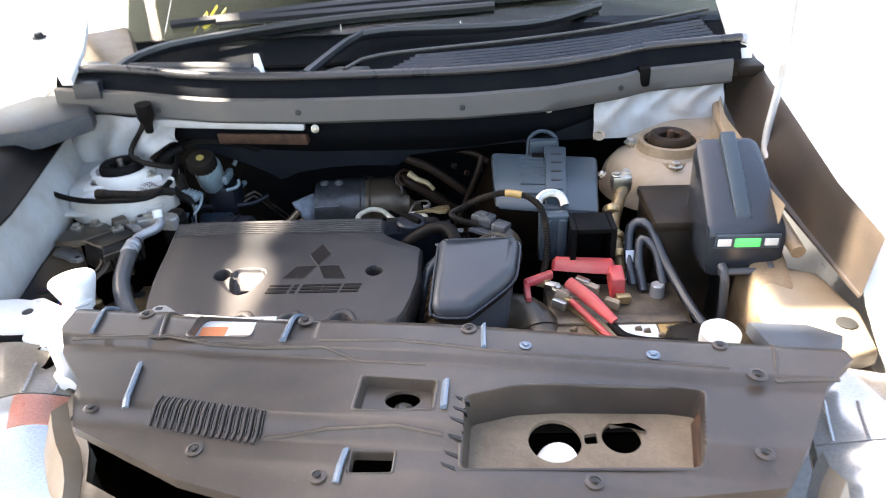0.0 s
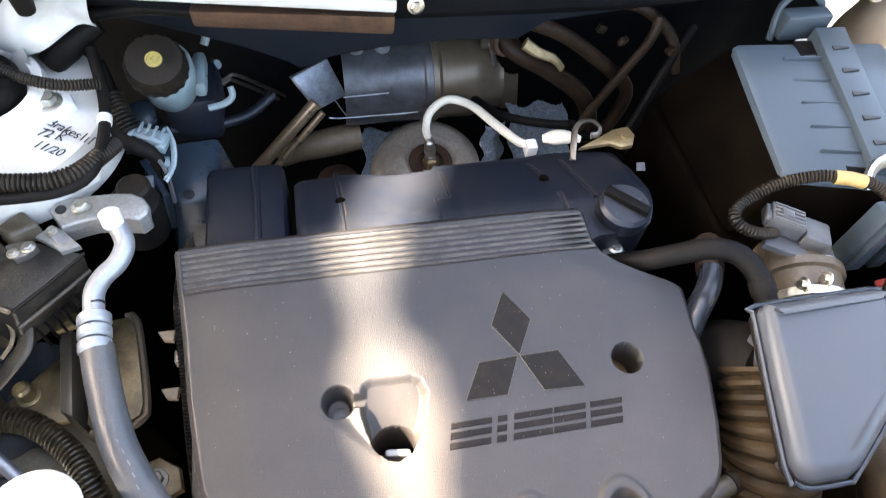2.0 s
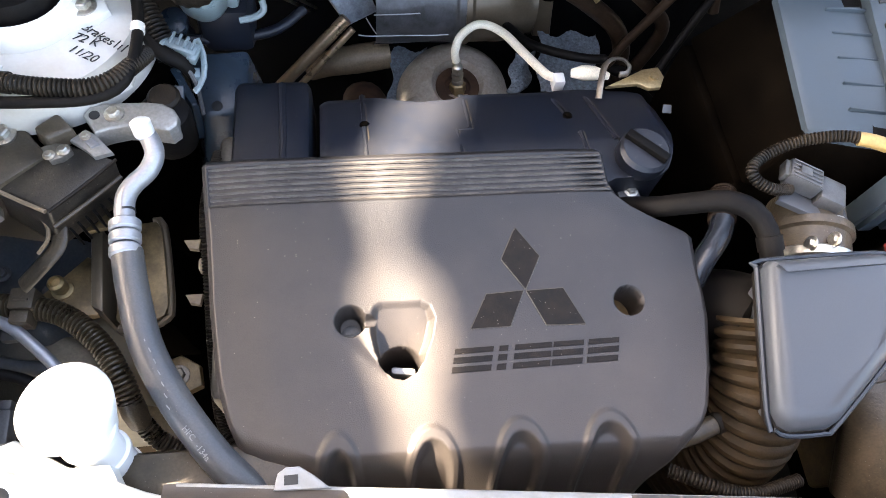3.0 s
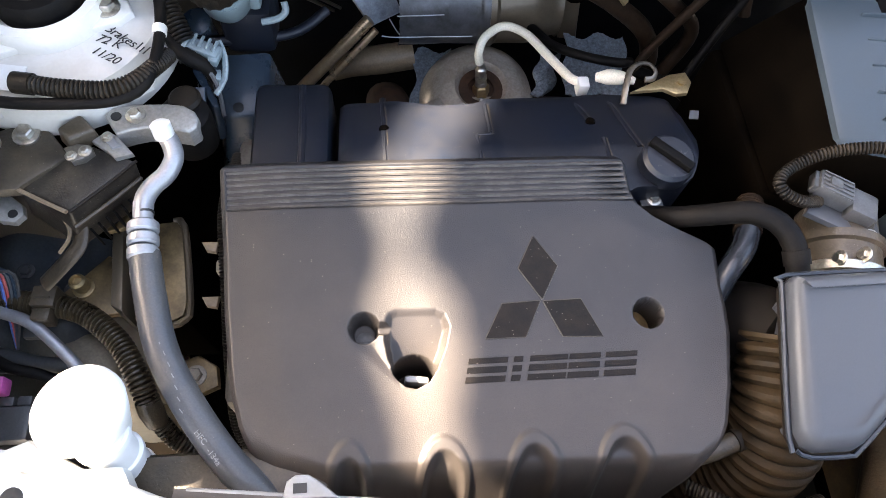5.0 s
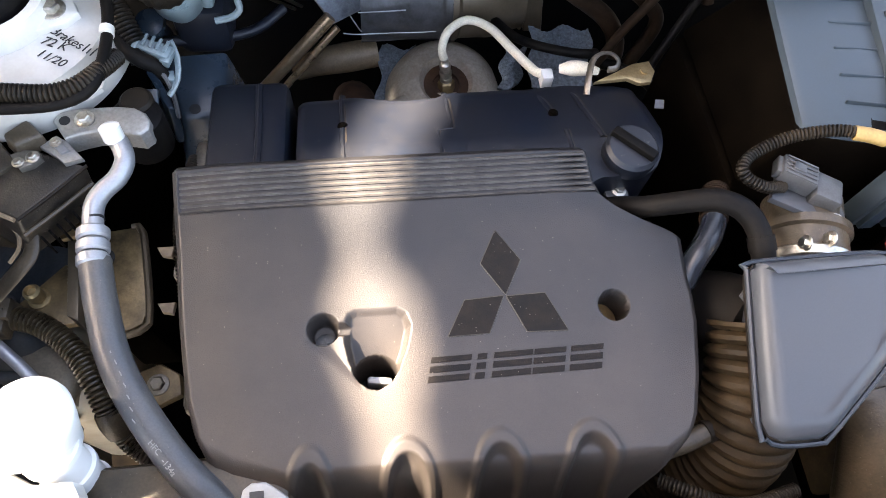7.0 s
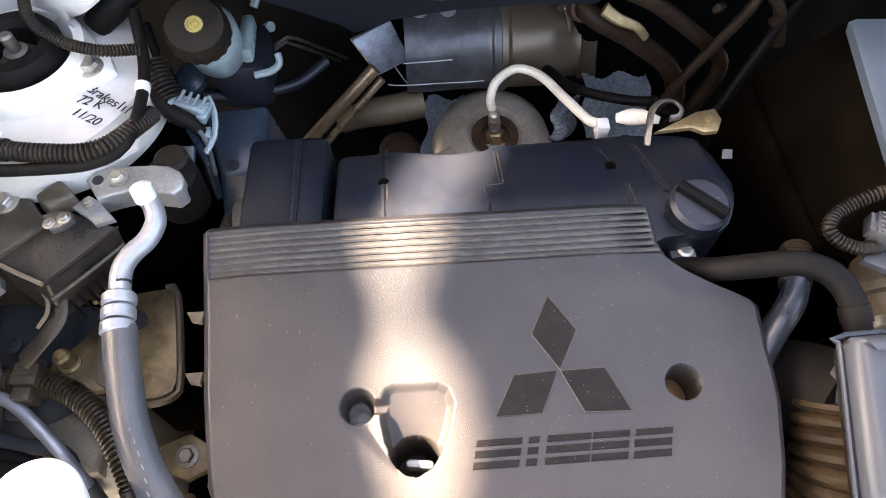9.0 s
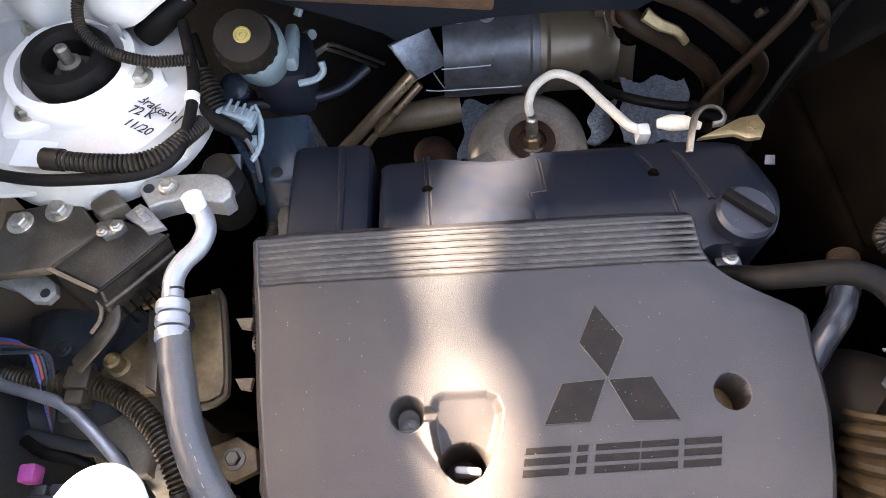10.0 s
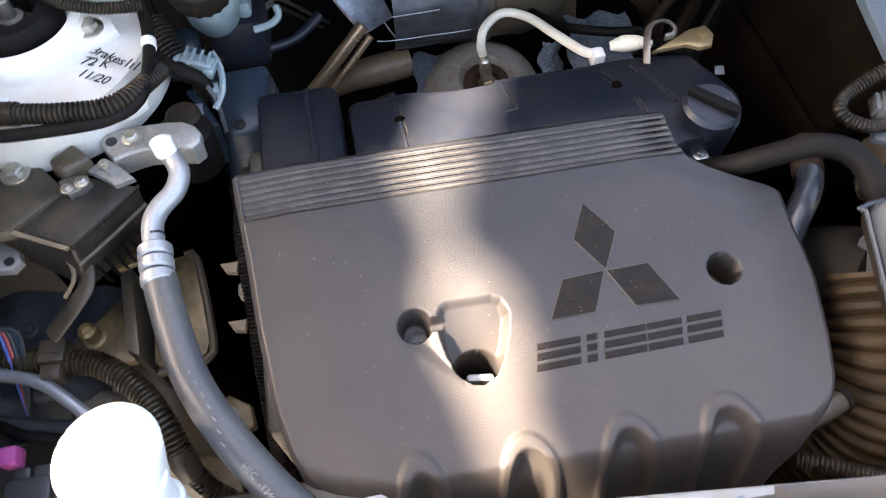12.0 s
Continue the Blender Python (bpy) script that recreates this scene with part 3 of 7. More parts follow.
part("scuttle_lug", lathe([(0.012, 0), (0.012, 0.004), (0.006, 0.0045), (0.006, 0.001)], (0.296, lip_y(0.296) - 0.002, 0.990), (0, -0.7, 0.7), 18), M_CREAM, body)


def corner_l(u, v):
    return Vector((u, lip_y(u) + 0.012 - 0.010 * (1 - v) + 0.009 * math.sin(u * 75 + 1.5 * math.sin(v * 5)) * smooth(1.0, 0.6, v), pw(u, [(-0.66, 0.945), (-0.62, 0.985), (-0.57, 1.015)]) * (1 - v) + 1.060 * v + 0.0015 * math.sin(u * 60 + v * 6)))


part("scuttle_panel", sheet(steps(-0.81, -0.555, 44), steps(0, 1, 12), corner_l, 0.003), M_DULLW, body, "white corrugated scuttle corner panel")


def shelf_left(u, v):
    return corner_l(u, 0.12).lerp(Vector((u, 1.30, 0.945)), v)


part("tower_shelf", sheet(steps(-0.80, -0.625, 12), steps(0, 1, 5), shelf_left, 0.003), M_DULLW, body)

# windscreen, dashboard, wipers and cowl grille
cowl = thing("cowl_panel", (-0.1, 1.5, 1.1), "black plastic cowl panel with slotted air grille", "cowl")


def scuttle(u, v):
    y = lip_y(u) + 0.050
    return Vector((u, y + (1.66 - y) * v, 1.118 + 0.035 * v - 0.02 * math.sin(v * 3.1) - 0.02 * smooth(0.3, -0.4, u)))


part("cowl_board", sheet(steps(-0.82, 0.62, 30), steps(0, 1, 8), scuttle, 0.004), M_FELT, cowl)
EDGE_G = [(-0.20, 1.315), (-0.14, 1.40), (0.15, 1.46), (0.36, 1.53), (0.58, 1.64)]
for k in range(7):
    f = (k + 0.4) / 7
    slat = [(u, lip_y(u) + 0.062 + (pw(u, EDGE_G) - lip_y(u) - 0.066) * f, 1.130 + 0.012 * f) for u in steps(-0.13 + 0.010 * k, 0.56, 10)]
    part("grille_slat", tube(slat, 0.0052, 6, 0.05, flat=0.7), M_WIPER, cowl)
for k in range(9):
    u0 = -0.10 + 0.075 * k
    part("grille_rib", tube([(u0, lip_y(u0) + 0.060 + (pw(u0, EDGE_G) - lip_y(u0) - 0.066) * f, 1.124 + 0.010 * f) for f in (0, 0.5, 1)], 0.0022, 6, 0.05), M_BLACK, cowl)
part("grille_edge", tube([(x, y, 1.146 + 0.02 * (x + 0.2)) for x, y in EDGE_G], 0.006, 8, 0.03, flat=0.6), M_COWL, cowl, "pale dusty rear edge of the grille")
part("cowl_beam", hexa([(-0.69, 1.385, 1.09), (-0.36, 1.375, 1.09), (-0.36, 1.44, 1.09), (-0.69, 1.45, 1.09)], [(-0.675, 1.41, 1.135), (-0.40, 1.405, 1.128), (-0.40, 1.43, 1.129), (-0.675, 1.435, 1.136)], 0.006), M_WIPER, cowl)
part("beam_edge", tube([(-0.67, 1.423, 1.1375), (-0.52, 1.42, 1.1345), (-0.41, 1.415, 1.1305)], 0.008, 8, 0.03, flat=0.5), M_COWL, cowl, "pale dusty beam edge")
part("cowl_gusset", hexa([(-0.30, 1.31, 1.10), (-0.20, 1.29, 1.10), (-0.15, 1.39, 1.10), (-0.24, 1.40, 1.10)], [(-0.29, 1.315, 1.128), (-0.21, 1.30, 1.128), (-0.16, 1.385, 1.132), (-0.23, 1.39, 1.132)], 0.005), M_COWL, cowl, "dusty grey corner of the cowl")
part("cowl_clip", hexa([(-0.40, 1.385, 1.10), (-0.375, 1.38, 1.10), (-0.372, 1.39, 1.10), (-0.398, 1.395, 1.10)], [(-0.412, 1.44, 1.148), (-0.400, 1.44, 1.148), (-0.399, 1.445, 1.148), (-0.411, 1.446, 1.148)], 0.002), M_WPLAST, cowl, "pale torn clip")
for k in range(2):
    part("cowl_fold", tube([scuttle(u, 0.25 + 0.3 * k) + Vector((0, 0, 0.004)) for u in steps(-0.80, -0.2, 6)], 0.008, 8, 0.04), M_BLACK, cowl)
screen = thing("windscreen", (-0.1, 1.9, 1.3), "sloping windscreen glass with chalk marks above the cowl", "windscreen", kind="structure")
part("pane", box(-0.84, 0.66, 0, 1.1, 0, 0.005, 0.0015, pose(0, 1.63, 1.135, 32, 0, 0)), M_GLASS, screen)
part("dashboard", box(-0.84, 0.66, 1.70, 2.35, 1.02, 1.10, 0.02), M_DASH, screen, "brown dashboard lightened to stand for reflection on the glass")
part("cabin_back", box(-0.9, 0.72, 2.35, 2.40, 0.4, 1.75, 0.02), M_DASH, screen)
GLASS_M = pose(0, 1.63, 1.135, 32, 0, 0)
for stroke in ([(-0.605, 0.03), (-0.585, 0.085), (-0.580, 0.055), (-0.562, 0.105)], [(-0.585, 0.035), (-0.560, 0.062), (-0.575, 0.072)], [(-0.562, 0.05), (-0.540, 0.095)]):
    part("yellow_mark", tube([GLASS_M @ Vector((x, y, 0.0058)) for x, y in stroke], 0.005, 6, 0.004, flat=0.2), M_YELLOW, screen, "yellow paint marker stroke")
for x, y, l in ((-0.68, 0.03, 0.10), (-0.44, 0.01, 0.03), (-0.26, 0.01, 0.025), (0.02, 0.005, 0.02)):
    part("drip_streak", tube([GLASS_M @ Vector((x, y + l, 0.0056)), GLASS_M @ Vector((x + 0.004, y, 0.0056))], 0.0022, 6, 0.004, flat=0.3), M_WPLAST, screen, "pale dried drip")


def wiper(pts, blade):
    w = thing("wiper", pts[0], "black windscreen wiper lying along the cowl", "wiper", "windscreen wipers")
    part("arm", tube(pts, [0.017, 0.016, 0.014], 8, 0.03, flat=0.6), M_WIPER, w)
    part("blade", tube(blade, 0.011, 6, 0.04), M_WIPER, w)
    part("pivot", lathe([(0.022, 0), (0.022, 0.012), (0.012, 0.02)], (pts[0][0], pts[0][1], pts[0][2] - 0.012), (0, -0.3, 1), 16), M_WIPER, w)


wiper([(-0.285, 1.33, 1.130), (-0.256, 1.43, 1.138), (-0.217, 1.54, 1.146), (-0.15, 1.585, 1.150), (0.17, 1.58, 1.155), (0.34, 1.66, 1.172)], [(-0.55, 1.66, 1.17), (0.0, 1.68, 1.19), (0.30, 1.69, 1.20)])
wiper([(-0.70, 1.42, 1.130), (-0.68, 1.49, 1.138), (-0.60, 1.585, 1.142), (-0.28, 1.65, 1.165), (0.10, 1.67, 1.18)], [(-0.66, 1.66, 1.168), (-0.2, 1.695, 1.195), (0.16, 1.70, 1.20)])

for x0, y0 in ((0.625, 1.55),):
    arm = hexa([(x0 - 0.02, y0 - 0.05, 1.08), (x0 + 0.02, y0 - 0.05, 1.08), (x0 + 0.015, y0 - 0.035, 1.08), (x0 - 0.015, y0 - 0.035, 1.08)], [(x0 - 0.055, y0 + 0.02, 1.20), (x0 + 0.03, y0 + 0.02, 1.20), (x0 + 0.03, y0 + 0.035, 1.20), (x0 - 0.055, y0 + 0.035, 1.20)], 0.004)
    h = part("bonnet_hinge", arm, M_WHITE, body, "white pressed steel hinge arm")
    part("hinge_base", box(x0 - 0.03, x0 + 0.03, y0 - 0.10, y0 + 0.05, 1.06, 1.085, 0.006), M_DUSTY, h)
    part("hinge_bolt", bolt((x0, y0 - 0.03, 1.12), 0.009, (0, -1, 0.5)), M_STEEL, h)
lh = part("bonnet_hinge", slab([(-1.0, 1.60), (-0.85, 1.66), (-0.775, 1.46), (-0.735, 1.31), (-0.757, 1.31), (-0.82, 1.40), (-0.86, 1.45), (-0.93, 1.44)], 1.135, 1.148, 0.004, lambda x, y: 0.16 * (y - 1.31)), M_WHITE, body, "white pressed steel hinge arm")
part("hinge_bolt", bolt((-0.90, 1.52, 1.181), 0.010, (0, -0.15, 1)), M_INK_HOLE, lh)
part("hinge_recess", slab([(-0.97, 1.28), (-0.89, 1.42), (-0.76, 1.42), (-0.715, 1.30), (-0.775, 1.21), (-0.93, 1.16)], 1.045, 1.085, 0.012), M_LINER, body, "dark rubber apron under the hinge")
part("corner_fairing", hexa([(-0.88, 1.62, 1.10), (-0.74, 1.43, 1.10), (-0.64, 1.40, 1.10), (-0.76, 1.68, 1.10)], [(-0.87, 1.625, 1.165), (-0.735, 1.46, 1.125), (-0.655, 1.44, 1.118), (-0.77, 1.67, 1.170)], 0.012), M_TANP, body, "tan dusty screen corner fairing")
part("corner_plate", slab([(-0.80, 1.50), (-0.745, 1.49), (-0.700, 1.39), (-0.698, 1.33), (-0.75, 1.33)], 1.10, 1.132, 0.004), M_WIPER, body, "dark corner plate with worn edges")
rod = thing("bonnet_prop", (0.565, 1.12, 1.0), "thin grey steel bonnet prop rod", "prop rod")
part("rod", tube([(0.566, 1.16, 1.0), (0.573, 1.2, 1.03), (0.585, 1.22, 1.22), (0.575, 1.28, 1.76)], 0.0065), M_DULLW, rod)

# ---- engine and its cover ----
engine = thing("engine_block", (-0.27, 1.1, 0.35), "grimy transverse engine block and gearbox, near black for shade", "engine")
# block and gearbox are filler, near black so they read as shade
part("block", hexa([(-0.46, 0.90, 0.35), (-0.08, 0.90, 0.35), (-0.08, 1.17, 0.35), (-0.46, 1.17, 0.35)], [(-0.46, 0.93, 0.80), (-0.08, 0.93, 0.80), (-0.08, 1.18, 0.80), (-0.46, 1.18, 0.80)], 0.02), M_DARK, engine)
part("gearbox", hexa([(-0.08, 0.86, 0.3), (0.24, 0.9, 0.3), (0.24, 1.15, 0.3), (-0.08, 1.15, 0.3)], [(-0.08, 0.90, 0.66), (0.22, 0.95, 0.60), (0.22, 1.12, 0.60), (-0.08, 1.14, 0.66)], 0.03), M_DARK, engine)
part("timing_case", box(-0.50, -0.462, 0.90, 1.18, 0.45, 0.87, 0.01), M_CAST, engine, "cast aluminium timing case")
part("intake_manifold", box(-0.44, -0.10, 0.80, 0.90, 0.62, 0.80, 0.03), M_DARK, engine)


def cz(y):
    return 0.934 + 0.105 * (y - 1.1)


COV_L = [(0.79, -0.425), (0.827, -0.453), (0.851, -0.469), (0.875, -0.4785), (0.902, -0.4855), (0.93, -0.489), (0.969, -0.493), (1.025, -0.496), (1.068, -0.4995), (1.11, -0.5025)]
COV_R = [(0.79, -0.125), (0.803, -0.113), (0.815, -0.097), (0.836, -0.077), (0.855, -0.067), (0.887, -0.058), (0.932, -0.0495), (0.955, -0.0485), (0.974, -0.0495), (1.012, -0.0475), (1.018, -0.056), (1.031, -0.080), (1.044, -0.100), (1.057, -0.114), (1.070, -0.1195), (1.11, -0.1215)]


def inside_of(x, y, poly):
    """Distance to the outline of poly, positive inside it."""
    near, odd = 9.0, False
    for (ax, ay), (bx, by) in zip(poly, poly[1:] + poly[:1]):
        dx, dy = bx - ax, by - ay
        k = min(1.0, max(0.0, ((x - ax) * dx + (y - ay) * dy) / (dx * dx + dy * dy)))
        near = min(near, math.hypot(x - ax - k * dx, y - ay - k * dy))
        if (ay > y) != (by > y) and x < ax + (y - ay) / dy * dx:
            odd = not odd
    return near if odd else -near


POCKET = [(-0.358, 0.956), (-0.355, 0.962), (-0.348, 0.9655), (-0.312, 0.9645), (-0.304, 0.959), (-0.3005, 0.947), (-0.3055, 0.929), (-0.313, 0.913), (-0.322, 0.901), (-0.333, 0.8955), (-0.342, 0.898), (-0.350, 0.906), (-0.357, 0.921), (-0.3595, 0.937)]
FUNNEL = [(-0.389, 0.941), (-0.346, 0.899), (-0.350, 0.912), (-0.357, 0.930), (-0.362, 0.943), (-0.372, 0.946)]


def drop_inside(x, y):
    """Depth of the teardrop pocket, of the screw dimple and of the round hole."""
    d = 0.0
    if -0.40 < x < -0.295 and 0.885 < y < 0.972:
        inside = inside_of(x, y, POCKET)
        if inside > 0:
            d = (0.0015 + 0.48 * (0.9655 - y)) * smooth(0, 0.007, inside)
            ell = math.hypot((x + 0.3335) / 0.0185, (y - 0.9125) / 0.0155)
            d += 0.055 * smooth(1.10, 0.92, ell)
        d = max(d, 0.0038 * smooth(-0.003, 0.010, inside_of(x, y, FUNNEL)))
        r = math.hypot(x + 0.375, y - 0.949)
        d = max(d, 0.024 * smooth(0.0142, 0.0090, r))
        if -0.375 < x < -0.350:
            d = max(d, 0.009 * smooth(0.0065, 0.002, abs(y - 0.948)))
    r = math.hypot(x + 0.124, y - 0.951)
    return max(d, 0.05 * smooth(0.0140, 0.0120, r))


ARCHES = ((-0.3905, 0.0195, 0.857), (-0.3135, 0.0235, 0.8565), (-0.239, 0.0245, 0.8565), (-0.1625, 0.0260, 0.857))


def shell(u, y):
    xl, xr = pw(y, COV_L), pw(y, COV_R)
    x = xl + (xr - xl) * u
    z = cz(y)
    # slightly crowned middle, thin rounded lip and a falling front
    edge = min(x - xl, xr - x)
    z -= 0.0045 * smooth(0.005, 0.0, edge) + 0.003 * smooth(0.05, 0.0, edge)
    z -= 0.008 * smooth(1.102, 1.11, y)
    fall = pw(x, [(-0.47, 0.872), (-0.45, 0.858), (-0.41, 0.842), (-0.1, 0.832), (-0.07, 0.85)])
    z -= 0.075 * smooth(fall, 0.792, y)
    for cx, half, top in ARCHES:
        if y < top + 0.004 and abs(x - cx) < half + 0.004:
            e = math.hypot((x - cx) / half, max(0.0, y - 0.812) / (top - 0.812))
            inside = (1 - e) * half
            z += 0.0030 * smooth(-0.002, 0.002, inside) * smooth(0.0085, 0.005, inside) - 0.011 * smooth(0.005, 0.011, inside)
    if 1.0605 < y < 1.1005 and x > xl + 0.006 and x < xr - 0.004:
        z -= 0.0026
    return Vector((x, y, z - drop_inside(x, y)))


ROWS_Y = steps(0.795, 0.865, 56) + steps(0.868, 0.889, 8) + steps(0.8905, 0.968, 96) + steps(0.972, 1.058, 18) + steps(1.0605, 1.1005, 42) + steps(1.102, 1.11, 5)
cover = thing("engine_cover", (-0.27, 0.95, 0.86), "dark grey dusty plastic engine cover, its front painted lighter for sheen", "engine cover")
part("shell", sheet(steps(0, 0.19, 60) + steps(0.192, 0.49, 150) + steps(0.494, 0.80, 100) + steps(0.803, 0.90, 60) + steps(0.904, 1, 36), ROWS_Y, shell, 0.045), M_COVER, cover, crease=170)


for k in range(7):
    y = 1.0625 + 0.0060 * k
    part("rib", tube([(x, y, cz(y) - 0.0024 - 0.0035 * smooth(-0.45, -0.492, x)) for x in (pw(y, COV_L) + 0.006, -0.44, -0.31, -0.2, pw(y, COV_R) - 0.005)], 0.0018, 6, 0.1), M_RIB, cover)


def flat(x, y, up=0.0006):
    return Vector((x, y, cz(y) + up))


def mark(name, poly, up=0.0009, label="", material=M_EMBLEM):
    bm = bmesh.new()
    hi = [bm.verts.new(flat(x, y, up)) for x, y in poly]
    lo = [bm.verts.new(flat(x, y, -0.002)) for x, y in poly]
    bm.faces.new(hi)
    for i in range(len(poly)):
        bm.faces.new((lo[i], lo[(i + 1) % len(poly)], hi[(i + 1) % len(poly)], hi[i]))
    bmesh.ops.recalc_face_normals(bm, faces=bm.faces[:])
    return part(name, bm, material, cover, label, smooth=False)


mark("emblem_shape", [(-0.2205, 1.026), (-0.2015, 0.997), (-0.2185, 0.967), (-0.237, 0.996)], label="dark lozenge emblem shape")
mark("emblem_shape", [(-0.2545, 0.9645), (-0.2205, 0.966), (-0.2365, 0.9345), (-0.2715, 0.9345)])
mark("emblem_shape", [(-0.218, 0.9655), (-0.184, 0.966), (-0.1685, 0.932), (-0.204, 0.9335)])
# thin lighter outlines painted for light on the emblem's raised edges
for poly in ([(-0.2205, 1.026), (-0.2015, 0.997), (-0.2185, 0.967), (-0.237, 0.996)], [(-0.2545, 0.9645), (-0.2205, 0.966), (-0.2365, 0.9345), (-0.2715, 0.9345)], [(-0.218, 0.9655), (-0.184, 0.966), (-0.1685, 0.932), (-0.204, 0.9335)]):
    for (ax, ay), (bx, by) in zip(poly, poly[1:] + poly[:1]):
        part("emblem_edge", tube([flat(ax, ay, 0.0002), flat(bx, by, 0.0002)], 0.0008, 6, 0.2), M_SEAM, cover)
# the raised word below the emblem as plain slanted bars
for x0, x1 in ((-0.2925, -0.2585), (-0.2535, -0.2455), (-0.2395, -0.2065), (-0.2050, -0.1775), (-0.1730, -0.1450)):
    for y0, y1 in ((0.8975, 0.9025), (0.9055, 0.9105), (0.9135, 0.918)):
        mark("word_bar", [(x0 + (y0 - 0.8975) * 0.25, y0), (x1 + (y0 - 0.8975) * 0.25, y0), (x1 + (y1 - 0.8975) * 0.25, y1), (x0 + (y1 - 0.8975) * 0.25, y1)])
part("cover_screw", joined(lathe([(0.0085, 0), (0.0085, 0.004), (0.006, 0.0055)], (-0.3745, 0.9425, cz(0.944) - 0.0225), (0, 0, 1), 20), box(-0.3785, -0.3705, 0.9417, 0.9433, 0.8995, 0.9018, 0), box(-0.3753, -0.3737, 0.9385, 0.9465, 0.8995, 0.9018, 0)), M_PLUG, cover, "dark cross-head screw")
part("hole_floor", lathe([(0.0125, -0.002), (0.0125, 0.0), (0.006, 0.001)], (-0.124, 0.953, cz(0.951) - 0.030), (0.5, 0.3, 1), 18), M_GOLD, cover, "dusty tan bracket seen in the hole")
for x, y in ((-0.5195, 1.052), (-0.5155, 0.996)):
    part("side_tab", slab([(x - 0.008, y + 0.005), (x + 0.008, y + 0.005), (x + 0.006, y - 0.006), (x - 0.003, y - 0.004)], 0.868, 0.874, 0.0015), M_TANP, cover, "pale moulded side tab")
part("lower_stud", box(-0.011, 0.011, -0.0035, 0.0035, 0, 0.02, 0.003, pose(-0.331, 0.9105, 0.866, 0, 0, -8)), M_ALU, cover, "bright metal stud in the pocket")

valve = thing("valve_cover", (-0.26, 1.15, 0.80), "black plastic valve cover behind the engine cover", "valve cover")


def vz(x, y):
    return -0.32 * max(0.0, y - 1.135) - 0.10 * max(0.0, y - 1.05)


def valve_top(x, v):
    back = pw(x, [(-0.396, 1.231), (-0.335, 1.233), (-0.29, 1.222), (-0.25, 1.226), (-0.236, 1.237), (-0.10, 1.240), (-0.05, 1.234), (-0.03, 1.222), (-0.02, 1.20)])
    front = pw(x, [(-0.396, 1.04), (-0.140, 1.04), (-0.128, 1.072), (-0.105, 1.083), (-0.06, 1.083), (-0.045, 1.094), (-0.035, 1.115), (-0.02, 1.15)])
    y = front + (back - front) * v
    z = 0.915 + vz(x, y) - 0.02 * smooth(0.93, 1.0, v) - 0.012 * smooth(-0.036, -0.02, x) - 0.008 * smooth(-0.388, -0.396, x)
    return Vector((x, y, z + 0.002 * smooth(-0.235, -0.242, x) * smooth(-0.36, -0.345, x)))


part("case", sheet(steps(-0.396, -0.02, 70), steps(0, 1, 26), valve_top, 0.09), M_VALVE, valve)
part("end_case", hexa([(-0.484, 1.03, 0.80), (-0.403, 1.03, 0.80), (-0.403, 1.255, 0.80), (-0.487, 1.255, 0.80)], [(-0.480, 1.05, 0.921), (-0.405, 1.05, 0.921), (-0.404, 1.243, 0.876), (-0.484, 1.243, 0.876)], 0.009), M_VALVE, valve)
part("end_ridge", tube([(-0.432, 1.11, 0.9055), (-0.432, 1.16, 0.8945), (-0.434, 1.235, 0.8775)], 0.004, 8), M_VALVE, valve)
for line in (((-0.350, 1.100), (-0.350, 1.226)), ((-0.256, 1.105), (-0.2565, 1.150), (-0.2560, 1.1545), (-0.2425, 1.1560), (-0.2415, 1.160), (-0.2395, 1.229)), ((-0.132, 1.174), (-0.144, 1.231)), ((-0.1265, 1.112), (-0.1265, 1.146)), ((-0.092, 1.132), (-0.104, 1.231))):
    for (ax, ay), (bx, by) in zip(line, line[1:]):
        n = max(1, int(abs(by - ay) / 0.02))
        pts = [(ax + (bx - ax) * i / n, ay + (by - ay) * i / n) for i in range(n + 1)]
        part("seam_ridge", tube([(x, y, 0.9145 + vz(x, y) - 0.02 * smooth(1.223, 1.237, y)) for x, y in pts], 0.0032, 8, 0.02), M_VALVE, valve)
        part("seam_line", tube([(x + 0.0026, y, 0.9158 + vz(x, y) - 0.02 * smooth(1.223, 1.237, y)) for x, y in pts], 0.0013, 6, 0.02), M_SEAM, valve, "dusty seam line with its highlight painted in")
for x, y in ((-0.350, 1.168), (-0.1325, 1.175)):
    part("cover_bolt", bolt((x, y, 0.9155 + vz(x, y)), 0.0036), M_DARK, valve)
cap = part("oil_filler_cap", joined(lathe([(0.024, 0), (0.0265, 0.004), (0.0265, 0.020), (0.023, 0.024), (0.018, 0.0245)], (-0.0735, 1.107, 0.904), (0, -0.03, 1), 40)), M_VALVE, valve, "round black oil filler cap with grip bar")
part("grip", box(-0.024, 0.024, -0.005, 0.005, 0, 0.010, 0.002, pose(-0.0735, 1.107, 0.925, 0, 0, -44)), M_BLACK, cap)
part("cap_print", box(-0.012, 0.012, -0.0025, 0.0025, 0, 0.0006, 0, pose(-0.0655, 1.118, 0.928, 0, 0, -44)), M_COWL, cap, "worn pale print")
part("bolt_lug", slab([(-0.096, 1.098), (-0.094, 1.074), (-0.082, 1.068), (-0.070, 1.072), (-0.070, 1.098)], 0.85, 0.884, 0.003), M_GREYP, valve)
part("cover_bolt", bolt((-0.080, 1.083, 0.884), 0.005), M_STEEL, valve)

# hoses beside the valve cover
hose = thing("breather_hose", (-0.02, 1.06, 0.86), "black rubber breather hose curving to the intake", "hose")
